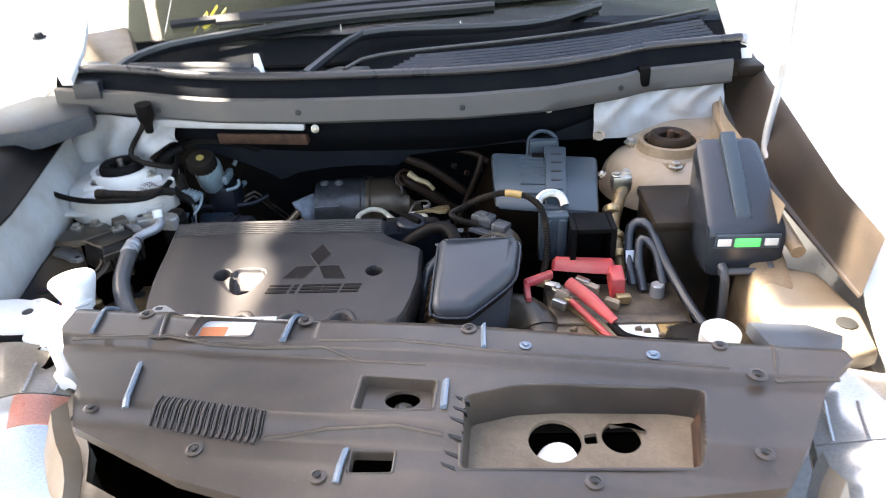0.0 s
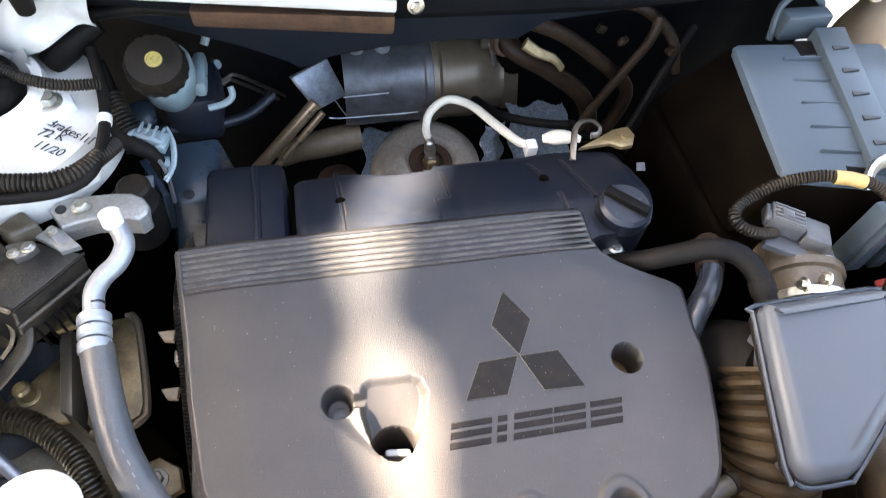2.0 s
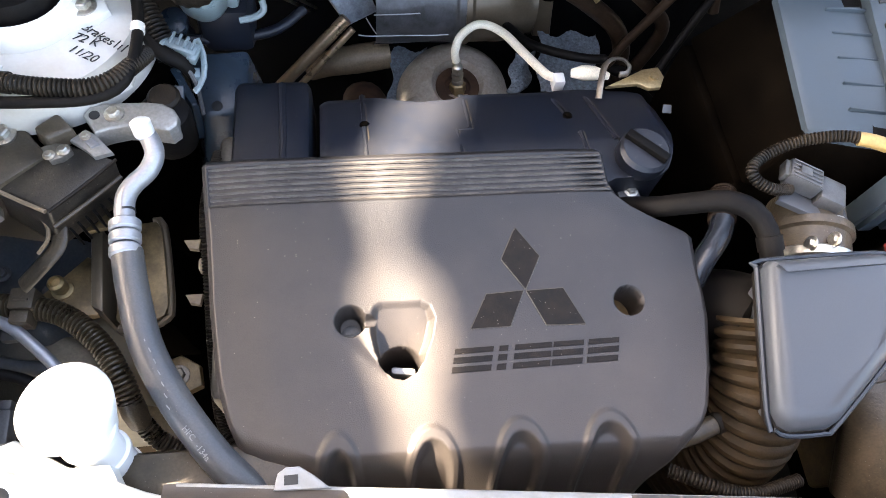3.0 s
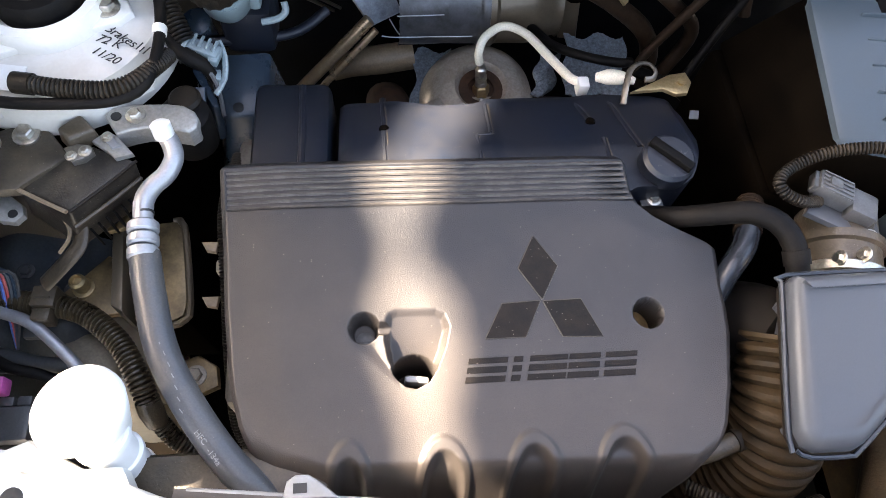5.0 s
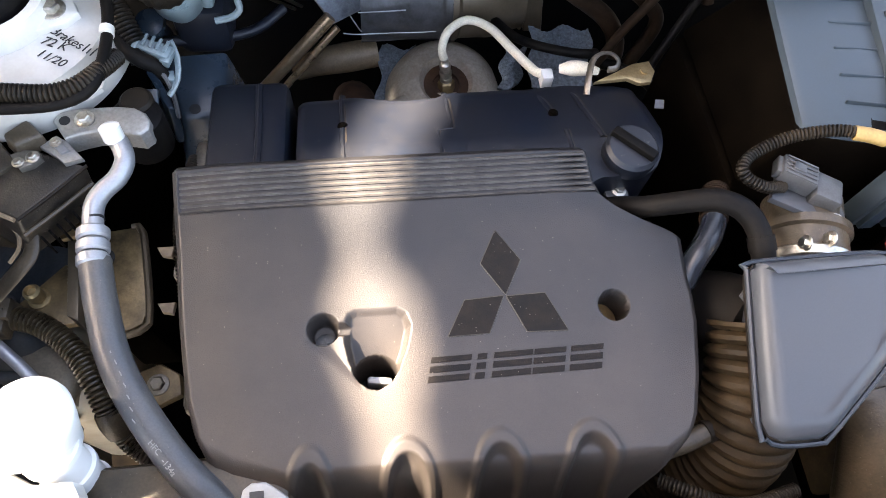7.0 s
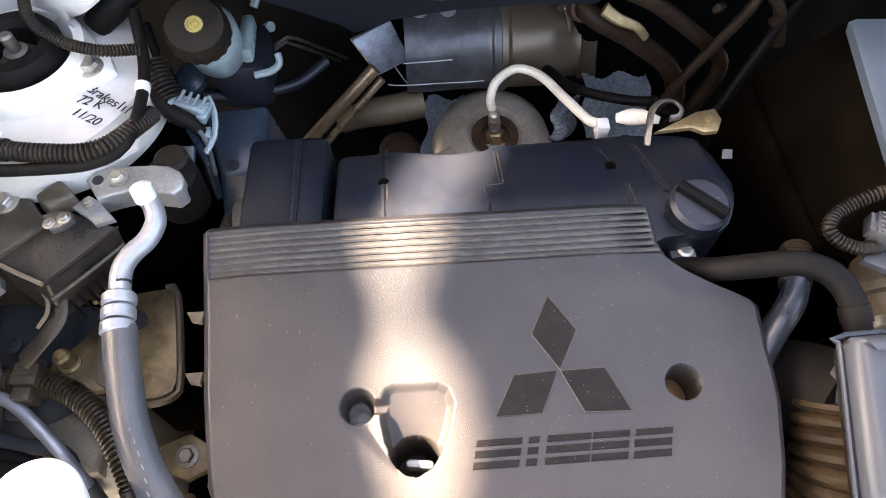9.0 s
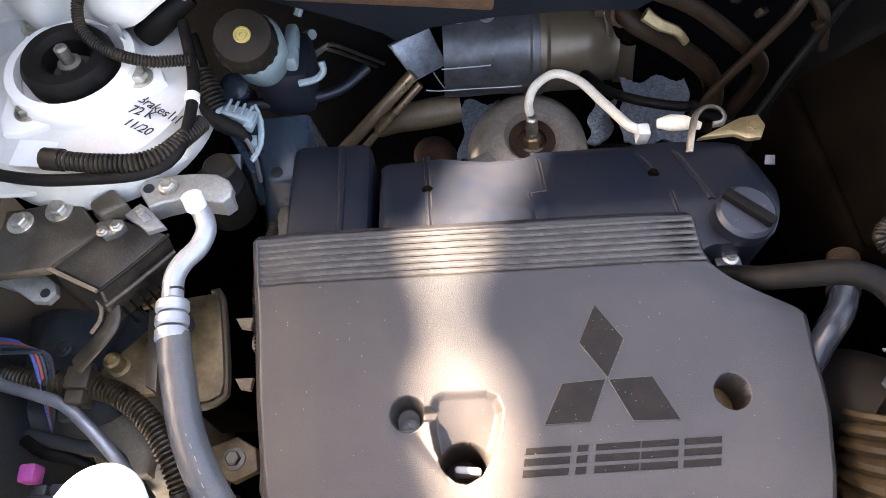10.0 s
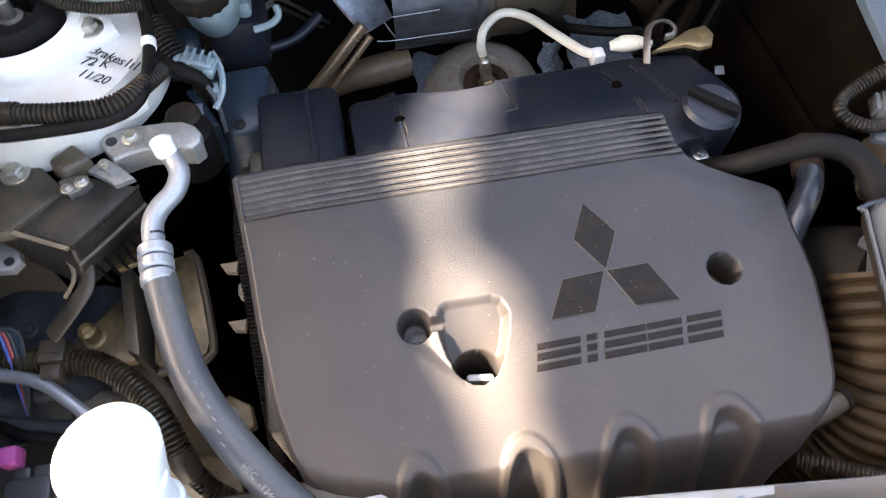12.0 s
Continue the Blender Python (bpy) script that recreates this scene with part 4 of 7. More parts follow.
part("hose_pipe", tube([(-0.12, 1.06, 0.885), (-0.092, 1.060, 0.893), (-0.075, 1.047, 0.914), (-0.050, 1.037, 0.937), (-0.024, 1.030, 0.952), (-0.004, 1.016, 0.957), (0.007, 0.996, 0.952), (0.010, 0.970, 0.94)], 0.0105), M_RUBBER, hose)
part("hose_end", tube([(0.0075, 0.992, 0.951), (0.0092, 0.98, 0.945)], 0.0118, 16), M_RUBBER, hose)
hose = thing("coolant_hose", (0.0, 1.03, 0.8), "grey dusty coolant hose with ribbed end", "hose")
part("hose_pipe", tube([(0.008, 1.05, 0.895), (-0.008, 1.02, 0.90), (-0.033, 0.992, 0.895), (-0.045, 0.97, 0.87), (-0.055, 0.94, 0.80)], 0.012), M_CASE, hose)
part("ribbed_end", tube([(0.02, 1.075, 0.885), (0.010, 1.055, 0.892), (0.0, 1.035, 0.898)], 0.0125, 14, ridge=0.0012, pitch=0.004), M_BROWN, hose)
hose = thing("radiator_hose", (0.02, 0.9, 0.6), "thick dusty rubber radiator hose", "hose")
part("hose_pipe", tube([(-0.02, 1.0, 0.70), (0.0, 0.95, 0.76), (0.03, 0.9, 0.72), (0.03, 0.84, 0.64)], 0.024), M_DUSTY, hose)

# ---- intake ----
res = thing("intake_resonator", (0.03, 0.88, 0.9), "grey plastic intake resonator box with rounded lid", "air intake")
RES = [(-0.018, 0.960), (-0.012, 0.966), (0.10, 0.967), (0.110, 0.962), (0.112, 0.95), (0.104, 0.893), (0.097, 0.880), (0.084, 0.866), (0.034, 0.824), (0.022, 0.819), (-0.012, 0.820), (-0.023, 0.826), (-0.028, 0.838)]


def rs(x, y):
    return -0.042 * smooth(0.95, 0.80, y)


RES_MID = (0.035, 0.885)


def inset(poly, by):
    """The outline drawn in by a fixed distance towards its middle."""
    out = []
    for x, y in poly:
        d = math.hypot(RES_MID[0] - x, RES_MID[1] - y)
        out.append((x + (RES_MID[0] - x) / d * by, y + (RES_MID[1] - y) / d * by))
    return out


part("lid", slab(inset(RES, 0.0035), 0.945, 0.974, 0.016, rs, seg=6), M_GREYP, res, "smooth crowned lid")
# dark line put in for the dark reflection on the lid's shoulder
part("lid_dark_line", slab(inset(RES, 0.002), 0.944, 0.956, 0.001, rs), M_DUSTY, res, "dark line painted for the lid shoulder's dark reflection")
part("lid_rim", tube([(x, y, 0.9560 + rs(x, y)) for x, y in RES + RES[:1]], 0.0024, 8, 0.006), M_CASE, res, "thin moulded rim")
part("lower_case", slab([(0.03 + (x - 0.03) * 0.86, 0.88 + (y - 0.88) * 0.86) for x, y in RES], 0.87, 0.944, 0.004, rs), M_GREYP, res)
bell = thing("intake_bellows", (0.0, 0.88, 0.8), "dusty brown corrugated rubber intake bellows", "hose")
part("bellows", tube([(0.012, 0.93, 0.90), (0.004, 0.875, 0.875), (0.0, 0.845, 0.84), (-0.005, 0.83, 0.79), (-0.02, 0.83, 0.70)], 0.043, 28, ridge=0.0026, pitch=0.0125), M_FOLDS, bell)
part("neck", tube([(-0.01, 0.99, 0.80), (0.0, 0.955, 0.86), (0.015, 0.92, 0.90)], [0.034, 0.04, 0.044], 24), M_RUBBER, bell)
duct = thing("intake_duct", (0.13, 0.86, 0.75), "large dusty black curved air duct beside the battery", "air intake")
part("duct_tube", tube([(0.06, 0.915, 0.835), (0.105, 0.915, 0.85), (0.135, 0.885, 0.845), (0.145, 0.83, 0.82), (0.14, 0.77, 0.78)], 0.035, 20), M_RELAY, duct)
part("mouth_ring", tube([(0.058, 0.915, 0.834), (0.068, 0.9155, 0.838)], 0.038, 24), M_RUBBER, duct)
part("duct_clamp", tube([(0.137, 0.878, 0.8435), (0.1385, 0.870, 0.841)], 0.0365, 24), M_RELAY, duct, "dusty dark band")
ab = thing("air_filter_box", (0.16, 1.15, 0.8), "grey-black plastic air filter box with strap and clips", "air filter box")
A0, A1, A2, A3 = (0.076, 1.254, 0.994), (0.284, 1.264, 0.973), (0.254, 1.058, 0.960), (0.078, 1.096, 0.960)
# sides and top are one plastic; shade and sheen sit in the colours
part("lid", hexa([(0.040, 1.29, 0.88), (0.297, 1.278, 0.88), (0.262, 1.045, 0.88), (0.045, 1.085, 0.88)], [(x, y, z - 0.006) for x, y, z in (A0, A1, A2, A3)], 0.006), M_BOXSHADE, ab)
part("lid_top", hexa([(x, y, z - 0.022) for x, y, z in (A0, A1, A2, A3)], [A0, A1, A2, A3], 0.009), M_AIRBOX, ab, "grey lid top coloured lighter and bluer for sky sheen")
part("lower_case", hexa([(0.03, 1.28, 0.70), (0.28, 1.27, 0.70), (0.24, 1.03, 0.70), (0.03, 1.05, 0.70)], [(0.033, 1.287, 0.877), (0.293, 1.275, 0.877), (0.258, 1.049, 0.877), (0.041, 1.089, 0.877)], 0.008), M_BOXSHADE, ab)


def on_lid(s, t, up=0.0):
    p = Vector(A3).lerp(Vector(A2), s).lerp(Vector(A0).lerp(Vector(A1), s), t)
    return p + Vector((0, 0, up))


def strip(s0, t0, s1, t1, h, low=0.006):
    return hexa([on_lid(s0, t0, -low), on_lid(s1, t0, -low), on_lid(s1, t1, -low), on_lid(s0, t1, -low)], [on_lid(s0, t0, h), on_lid(s1, t0, h), on_lid(s1, t1, h), on_lid(s0, t1, h)], 0.0015)


part("strap", strip(0.50, 0.06, 0.70, 1.04, 0.012), M_AIRBOX, ab, "raised grey strap along the lid")
# black strip and slots painted for the shade of recesses not cut
part("strap_channel", strip(0.38, 0.05, 0.50, 1.0, 0.0008), M_BLACK, ab)
for k in range(5):
    t = 0.18 + 0.165 * k
    part("lid_fin", strip(0.26, t, 0.50, t + 0.013, 0.006), M_AIRBOX, ab)
    part("strap_slot", hexa([on_lid(0.555, t + 0.02, 0.010), on_lid(0.66, t + 0.035, 0.010), on_lid(0.66, t + 0.042, 0.010), on_lid(0.555, t + 0.05, 0.010)], [on_lid(0.555, t + 0.02, 0.0132), on_lid(0.66, t + 0.035, 0.0132), on_lid(0.66, t + 0.042, 0.0132), on_lid(0.555, t + 0.05, 0.0132)], 0), M_INK_HOLE, ab)
part("lid_clip", joined(tube([(0.150, 1.285, 0.965), (0.155, 1.30, 1.0), (0.18, 1.305, 1.012), (0.205, 1.30, 1.0), (0.21, 1.285, 0.965)], 0.004, 8), box(0.152, 0.208, 1.275, 1.295, 0.97, 1.002, 0.004)), M_AIRBOX, ab, "grey snap clip")
latch = part("front_latch", box(0.150, 0.200, 1.028, 1.052, 0.88, 0.968, 0.004), M_AIRBOX, ab, "slotted front latch")
for x in (0.154, 0.180):
    part("latch_rail", box(x, x + 0.016, 1.022, 1.030, 0.885, 0.962, 0.002), M_AIRBOX, latch)
part("latch_wire", tube([(0.152, 1.066, 0.966), (0.154, 1.078, 0.974), (0.164, 1.086, 0.980), (0.178, 1.088, 0.981), (0.191, 1.084, 0.977), (0.197, 1.070, 0.966)], 0.005, 8, flat=1.6), M_STEEL, latch, "bright spring clip")
for x0, x1, z0, z1, y0 in ((0.198, 0.2075, 0.865, 0.965, 0.985), (0.2625, 0.272, 0.865, 0.965, 0.985), (0.208, 0.262, 0.956, 0.9645, 0.986), (0.208, 0.262, 0.8655, 0.874, 0.986), (0.2085, 0.2615, 0.8745, 0.9555, 1.040)):
    part("inlet_wall", box(x0, x1, y0, 1.046, z0, z1, 0.0015), M_BLACK, ab, "open black air inlet")
maf = thing("airflow_sensor", (0.075, 1.02, 0.9), "pale grey airflow sensor plug on the intake pipe", "sensor")
part("sensor_tube", lathe([(0.038, 0), (0.038, 0.05), (0.042, 0.052), (0.042, 0.06), (0.036, 0.062), (0.036, 0.09)], (0.065, 0.955, 0.905), (0.25, 1, 0.05), 32), M_RELAY, maf)
part("clamp_ring", lathe([(0.0405, 0), (0.0425, 0.002), (0.0425, 0.010), (0.0405, 0.012)], (0.069, 0.972, 0.906), (0.25, 1, 0.05), 32), M_STEEL, maf, "bright hose clamp")
part("clamp_screw", joined(bolt((0.052, 0.985, 0.944), 0.005, (-1, 0.2, 0.3)), bolt((0.072, 0.985, 0.950), 0.005, (-1, 0.2, 0.3))), M_STEEL, maf)
mm = pose(0.070, 1.041, 0.944, -8, 6, -28)
part("plug", joined(box(-0.032, 0.002, -0.012, 0.012, 0, 0.018, 0.002, mm), box(0.004, 0.030, -0.015, 0.015, -0.004, 0.013, 0.003, mm), box(-0.024, -0.012, -0.005, 0.005, 0.018, 0.021, 0.001, mm), box(-0.036, -0.030, -0.010, 0.010, 0.004, 0.015, 0.001, mm)), M_PLUG, maf, "pale grey plug")
for k in range(5):
    part("plug_rib", box(-0.030, 0.0, -0.0115 + 0.005 * k, -0.0095 + 0.005 * k, 0.0175, 0.0195, 0.0004, mm, seg=1), M_PLUG, maf)
part("mount_flange", slab([(-0.03, -0.028), (0.036, -0.026), (0.044, -0.01), (0.03, 0.022), (-0.02, 0.026)], -0.008, -0.002, 0.002, m=mm), M_GREYP, maf)
for p in ((0.034, -0.02), (0.012, 0.022)):
    q = mm @ Vector((*p, -0.002))
    part("sensor_screw", bolt(q, 0.0045), M_STEEL, maf)
loom = thing("sensor_loom", (0.06, 1.08, 0.93), "thin corrugated black loom with yellow tape", "cable")
part("loom_tube", tube([(0.045, 1.040, 0.950), (0.022, 1.037, 0.958), (0.006, 1.045, 0.962), (0.004, 1.056, 0.965), (0.020, 1.068, 0.968), (0.048, 1.074, 0.980), (0.082, 1.0705, 0.992), (0.105, 1.062, 0.996), (0.135, 1.052, 0.992), (0.155, 1.03, 0.975), (0.160, 0.99, 0.93), (0.15, 0.965, 0.88)], 0.005, 10, ridge=0.0008, pitch=0.0032), M_LOOM, loom)
part("tape", tube([(0.096, 1.0655, 0.9945), (0.108, 1.061, 0.9962), (0.122, 1.0565, 0.9945)], 0.0066, 12), M_TAPE, loom, "yellow tape wrap")

# ---- battery corner ----
bat = thing("battery", (0.25, 0.9, 0.68), "dusty black car battery with pale labels", "battery")
part("case", box(0.155, 0.375, 0.79, 0.985, 0.66, 0.862, 0.006), M_BATT, bat)
part("lid_ridge", box(0.165, 0.365, 0.865, 0.885, 0.86, 0.868, 0.003), M_BATT, bat)
part("label", box(0.258, 0.315, 0.826, 0.872, 0.862, 0.8635, 0, pose(0, 0, 0)), M_PAPER, bat, "pale worn paper label")
part("label", box(0.318, 0.352, 0.833, 0.885, 0.8622, 0.8638, 0), M_TAPE, bat, "orange worn label")
for x, y in ((0.195, 0.94), (0.335, 0.945)):
    part("terminal", lathe([(0.012, 0), (0.011, 0.02), (0.009, 0.022)], (x, y, 0.862), (0, 0, 1), 20), M_ALU, bat)
clampt = thing("terminal_clamp", (0.18, 0.93, 0.862), "dusty brass battery terminal clamp and fuse links", "terminal")
for k, (x, y, z, a) in enumerate(((0.150, 0.955, 0.888, -15), (0.172, 0.90, 0.882, -30), (0.255, 0.905, 0.878, -30), (0.275, 0.92, 0.876, 10), (0.165, 0.945, 0.885, -20), (0.18, 0.922, 0.885, -28), (0.192, 0.905, 0.880, -24), (0.215, 0.952, 0.888, -35), (0.228, 0.94, 0.884, -35))):
    part("fuse_link", box(-0.012, 0.012, -0.006, 0.006, -0.010, 0.005, 0.002, pose(x, y, z, 6 * (k % 5 - 2), 5, a)), (M_BRASS, M_STEEL, M_CREAM)[k % 3], clampt)
part("clamp_bolt", joined(bolt((0.172, 0.93, 0.888), 0.006), bolt((0.196, 0.915, 0.885), 0.006)), M_STEEL, clampt)
part("hold_down", box(-0.008, 0.008, -0.08, 0.08, 0, 0.006, 0.002, pose(0.225, 0.85, 0.864, 0, 0, 28)), M_BRASS, clampt, "dusty hold-down strip")
part("hold_down", box(-0.007, 0.007, -0.05, 0.05, 0, 0.006, 0.002, pose(0.247, 0.83, 0.864, 0, 0, 30)), M_BRASS, clampt)
for k in range(16):
    x, y = 0.165 + 0.013 * k + 0.004 * math.sin(k * 5.1), 0.805 + 0.05 * abs(math.sin(k * 2.3))
    part("dust_clod", hexa([(x - 0.006, y - 0.004, 0.862), (x + 0.006, y - 0.005, 0.862), (x + 0.007, y + 0.005, 0.862), (x - 0.005, y + 0.005, 0.862)], [(x - 0.004, y - 0.003, 0.868), (x + 0.004, y - 0.003, 0.870), (x + 0.004, y + 0.003, 0.869), (x - 0.003, y + 0.003, 0.867)], 0.0015), M_BATT, bat)
redc = thing("terminal_cover", (0.21, 0.97, 0.88), "open red plastic battery terminal cover", "terminal cover")
part("flap", joined(hexa([(0.165, 0.975, 0.893), (0.272, 0.955, 0.893), (0.275, 0.985, 0.893), (0.168, 1.005, 0.893)], [(0.172, 0.982, 0.903), (0.266, 0.962, 0.905), (0.266, 0.982, 0.914), (0.174, 0.998, 0.910)], 0.004)), M_RED, redc)
part("hinge", hexa([(0.120, 0.935, 0.885), (0.168, 0.955, 0.890), (0.165, 0.972, 0.890), (0.117, 0.955, 0.885)], [(0.122, 0.937, 0.895), (0.168, 0.958, 0.902), (0.166, 0.970, 0.902), (0.119, 0.953, 0.895)], 0.003), M_RED, redc)
part("side_flap", hexa([(0.255, 0.925, 0.868), (0.28, 0.925, 0.868), (0.28, 0.965, 0.885), (0.255, 0.965, 0.885)], [(0.257, 0.928, 0.905), (0.278, 0.928, 0.905), (0.278, 0.962, 0.912), (0.257, 0.962, 0.912)], 0.003), M_RED, redc)
part("side_tab", box(0.118, 0.128, 0.90, 0.945, 0.86, 0.893, 0.003), M_RED, redc)
lead = thing("red_cable_sleeve", (0.22, 0.87, 0.87), "bright red insulating sleeve on the battery cable", "cable")
part("sleeve", tube([(0.188, 0.928, 0.902), (0.215, 0.885, 0.90), (0.245, 0.835, 0.892)], [0.010, 0.0105, 0.007], 14, flat=0.55), M_RED, lead)
part("sleeve_tail", tube([(0.19, 0.90, 0.885), (0.215, 0.855, 0.88), (0.245, 0.80, 0.875)], 0.0055, 10), M_RED, lead)
part("cable", tube([(0.24, 0.84, 0.885), (0.255, 0.81, 0.885), (0.29, 0.80, 0.882), (0.34, 0.80, 0.88), (0.37, 0.81, 0.87)], 0.006, 10), M_RUBBER, lead)
cab = thing("battery_cables", (0.33, 0.97, 0.87), "loop of thick black battery cables with metal lugs", "cable")
part("cable", tube([(0.300, 0.965, 0.87), (0.296, 1.0, 0.91), (0.305, 1.03, 0.945), (0.33, 1.02, 0.95), (0.35, 0.97, 0.91), (0.37, 0.90, 0.88), (0.385, 0.83, 0.87)], 0.008, 12), M_CASE, cab)
part("cable", tube([(0.315, 0.955, 0.865), (0.31, 0.985, 0.905), (0.318, 1.012, 0.93), (0.338, 0.99, 0.92), (0.345, 0.95, 0.88)], 0.008, 12), M_CASE, cab)
part("lug", box(-0.008, 0.008, -0.025, 0.025, -0.003, 0.003, 0.001, pose(0.298, 0.985, 0.895, 60, 0, 0)), M_ALU, cab)
pipe = thing("service_pipe", (0.27, 1.05, 0.85), "dusty tan refrigerant pipe with brass fittings", "pipe")
part("pipe_tube", tube([(0.325, 1.18, 0.955), (0.305, 1.14, 0.94), (0.287, 1.09, 0.91), (0.287, 1.03, 0.89), (0.295, 0.985, 0.84), (0.3, 0.98, 0.75)], 0.0115, 14), M_GOLD, pipe)
for y, z in ((1.11, 0.925), (1.06, 0.90), (1.02, 0.885)):
    part("fitting", lathe([(0.0145, 0), (0.016, 0.003), (0.016, 0.011), (0.0145, 0.014)], (0.2875, y, z), (0.03, 1, 0.45), 20), M_BRASS, pipe)
part("union", joined(box(0.295, 0.33, 1.155, 1.185, 0.945, 0.975, 0.004), bolt((0.322, 1.178, 0.975), 0.006), bolt((0.302, 1.165, 0.975), 0.006), bolt((0.283, 1.20, 0.96), 0.007, (-0.6, 0, 0.6))), M_STEEL, pipe)
fuse = thing("fuse_box", (0.40, 1.1, 0.85), "dusty brown-black fuse box against the suspension tower", "fuse box")
part("case", box(0.338, 0.44, 1.00, 1.135, 0.78, 0.955, 0.006), M_DUSTY, fuse)
part("lid", box(0.334, 0.444, 0.996, 1.139, 0.950, 0.968, 0.005), M_DUSTY, fuse)
jump = thing("battery_charger", (0.45, 0.98, 0.85), "black portable battery charger with green light resting by the battery", "battery charger")
part("shell", hexa([(0.395, 0.915, 0.91), (0.512, 0.915, 0.91), (0.505, 1.06, 0.90), (0.40, 1.06, 0.90)], [(0.388, 0.918, 0.995), (0.516, 0.918, 0.99), (0.505, 1.075, 1.085), (0.40, 1.075, 1.085)], 0.016), M_CASE, jump)
part("spine", hexa([(0.435, 0.935, 1.0), (0.462, 0.935, 1.0), (0.465, 1.07, 1.08), (0.438, 1.07, 1.08)], [(0.436, 0.940, 1.011), (0.461, 0.940, 1.011), (0.464, 1.07, 1.094), (0.439, 1.07, 1.094)], 0.004), M_AIRBOX, jump, "grey raised spine")
panel = part("display", box(0.402, 0.498, 0.911, 0.917, 0.966, 0.990, 0.002), M_AIRBOX, jump)
part("indicator", box(0.430, 0.468, 0.9095, 0.912, 0.970, 0.985, 0.001), M_GREEN, panel, "lit green indicator")
for x in (0.405, 0.474):
    part("button", box(x, x + 0.02, 0.9095, 0.912, 0.972, 0.984, 0.001), M_PAPER, panel, "pale button")
part("handle", tube([(0.418, 0.915, 0.935), (0.42, 0.90, 0.925), (0.425, 0.898, 0.86), (0.425, 0.91, 0.80)], 0.007, 10), M_GREYP, jump)
part("handle", tube([(0.49, 0.915, 0.935), (0.49, 0.90, 0.925), (0.488, 0.898, 0.86), (0.488, 0.91, 0.80)], 0.007, 10), M_GREYP, jump)
part("handle_bar", tube([(0.412, 0.905, 0.930), (0.496, 0.905, 0.930)], 0.006, 10), M_GREYP, jump)
tank = thing("coolant_bottle", (0.377, 0.775, 0.8), "stained coolant bottle with round white cap behind the radiator cover", "coolant bottle")
part("cap", lathe([(0.024, -0.02), (0.027, 0), (0.027, 0.019), (0.022, 0.024), (0.0, 0.025)], (0.377, 0.777, 0.897), (0, -0.1, 1), 28), M_WPLAST, tank)
part("bottle", box(0.32, 0.44, 0.75, 0.85, 0.62, 0.885, 0.02), M_DUSTY, tank, "brown stained bottle")
lamp = thing("headlamp_mount", (0.54, 0.8, 0.85), "sunlit dusty white metal headlamp mount with bolt hole", "bracket")
part("plate", slab([(0.44, 0.73), (0.50, 0.70), (0.56, 0.72), (0.575, 0.80), (0.56, 0.90), (0.50, 0.93), (0.455, 0.86)], 0.90, 0.93, 0.012, seg=3), M_CREAM, lamp)
part("plate_hole", lathe([(0.014, 0), (0.014, 0.002), (0.010, 0.0025)], (0.54, 0.77, 0.930), (0, 0, 1), 20), M_INK_HOLE, lamp)
part("web", hexa([(0.44, 0.84, 0.80), (0.48, 0.80, 0.80), (0.50, 0.95, 0.80), (0.46, 0.97, 0.80)], [(0.45, 0.84, 0.92), (0.50, 0.80, 0.92), (0.52, 0.95, 0.95), (0.47, 0.97, 0.95)], 0.006), M_TANP, lamp)

# ---- left side: brake bottle, tower fittings, pipes ----
M_BOTTLE = mat("pale_bottle_plastic", (0.18, 0.24, 0.26), 0.32, 0, (0.075, 0.085, 0.088), 25, 0.6)
M_BLUEP = mat("bluish_plastic", (0.026, 0.043, 0.062), 0.28, 0, (0.010, 0.014, 0.019), 20, 0.5)
brk = thing("brake_fluid_reservoir", (-0.50, 1.31, 0.88), "pale brake fluid bottle with dusty black cap", "fluid reservoir")
part("bottle", joined(lathe([(0.022, -0.075), (0.027, -0.06), (0.029, -0.03), (0.028, -0.012), (0.025, -0.008)], (-0.508, 1.304, 0.970), (0.06, -0.38, 1), 28), box(-0.488, -0.474, 1.31, 1.362, 0.910, 0.930, 0.005), tube([(-0.475, 1.37, 0.93), (-0.466, 1.382, 0.945), (-0.456, 1.378, 0.95), (-0.454, 1.366, 0.945)], 0.0045, 8, 0.003), tube([(-0.475, 1.30, 0.905), (-0.458, 1.302, 0.908), (-0.449, 1.306, 0.914), (-0.450, 1.312, 0.922)], 0.0038, 8, 0.003)), M_BOTTLE, brk)
knurl = lathe([(0.0265, -0.015), (0.0288, -0.012), (0.0288, 0.003), (0.0275, 0.006)], (-0.512, 1.294, 0.974), (0.06, -0.38, 1), 72, caps=False)
hub = Vector((-0.512, 1.294, 0.974))
for k, v in enumerate(knurl.verts):
    if k % 4 < 2:
        v.co = hub + (v.co - hub) * 1.035
c = part("cap", lathe([(0.025, -0.016), (0.0285, -0.012), (0.0285, 0.004), (0.026, 0.009), (0.0005, 0.0098)], (-0.512, 1.294, 0.974), (0.06, -0.38, 1), 36), M_DUSTY, brk, "dusty black screw cap")
part("cap_grip", knurl, M_DUSTY, c, "knurled grip ring")
part("cap_mark", lathe([(0.0082, 0.009), (0.0080, 0.0106), (0.0064, 0.0108), (0.0060, 0.0099), (0.0042, 0.0099), (0.0038, 0.0108), (0.0026, 0.0108), (0.0023, 0.0099), (0.0003, 0.0099)], (-0.512, 1.294, 0.974), (0.06, -0.38, 1), 28), M_RINGY, c, "faded yellow ring mark")
part("lower_cap", lathe([(0.013, -0.03), (0.013, 0), (0.016, 0.002), (0.016, 0.010), (0.012, 0.012)], (-0.551, 1.33, 0.868), (-0.1, -0.35, 1), 20), M_BLUEP, brk, "bluish stub cap")
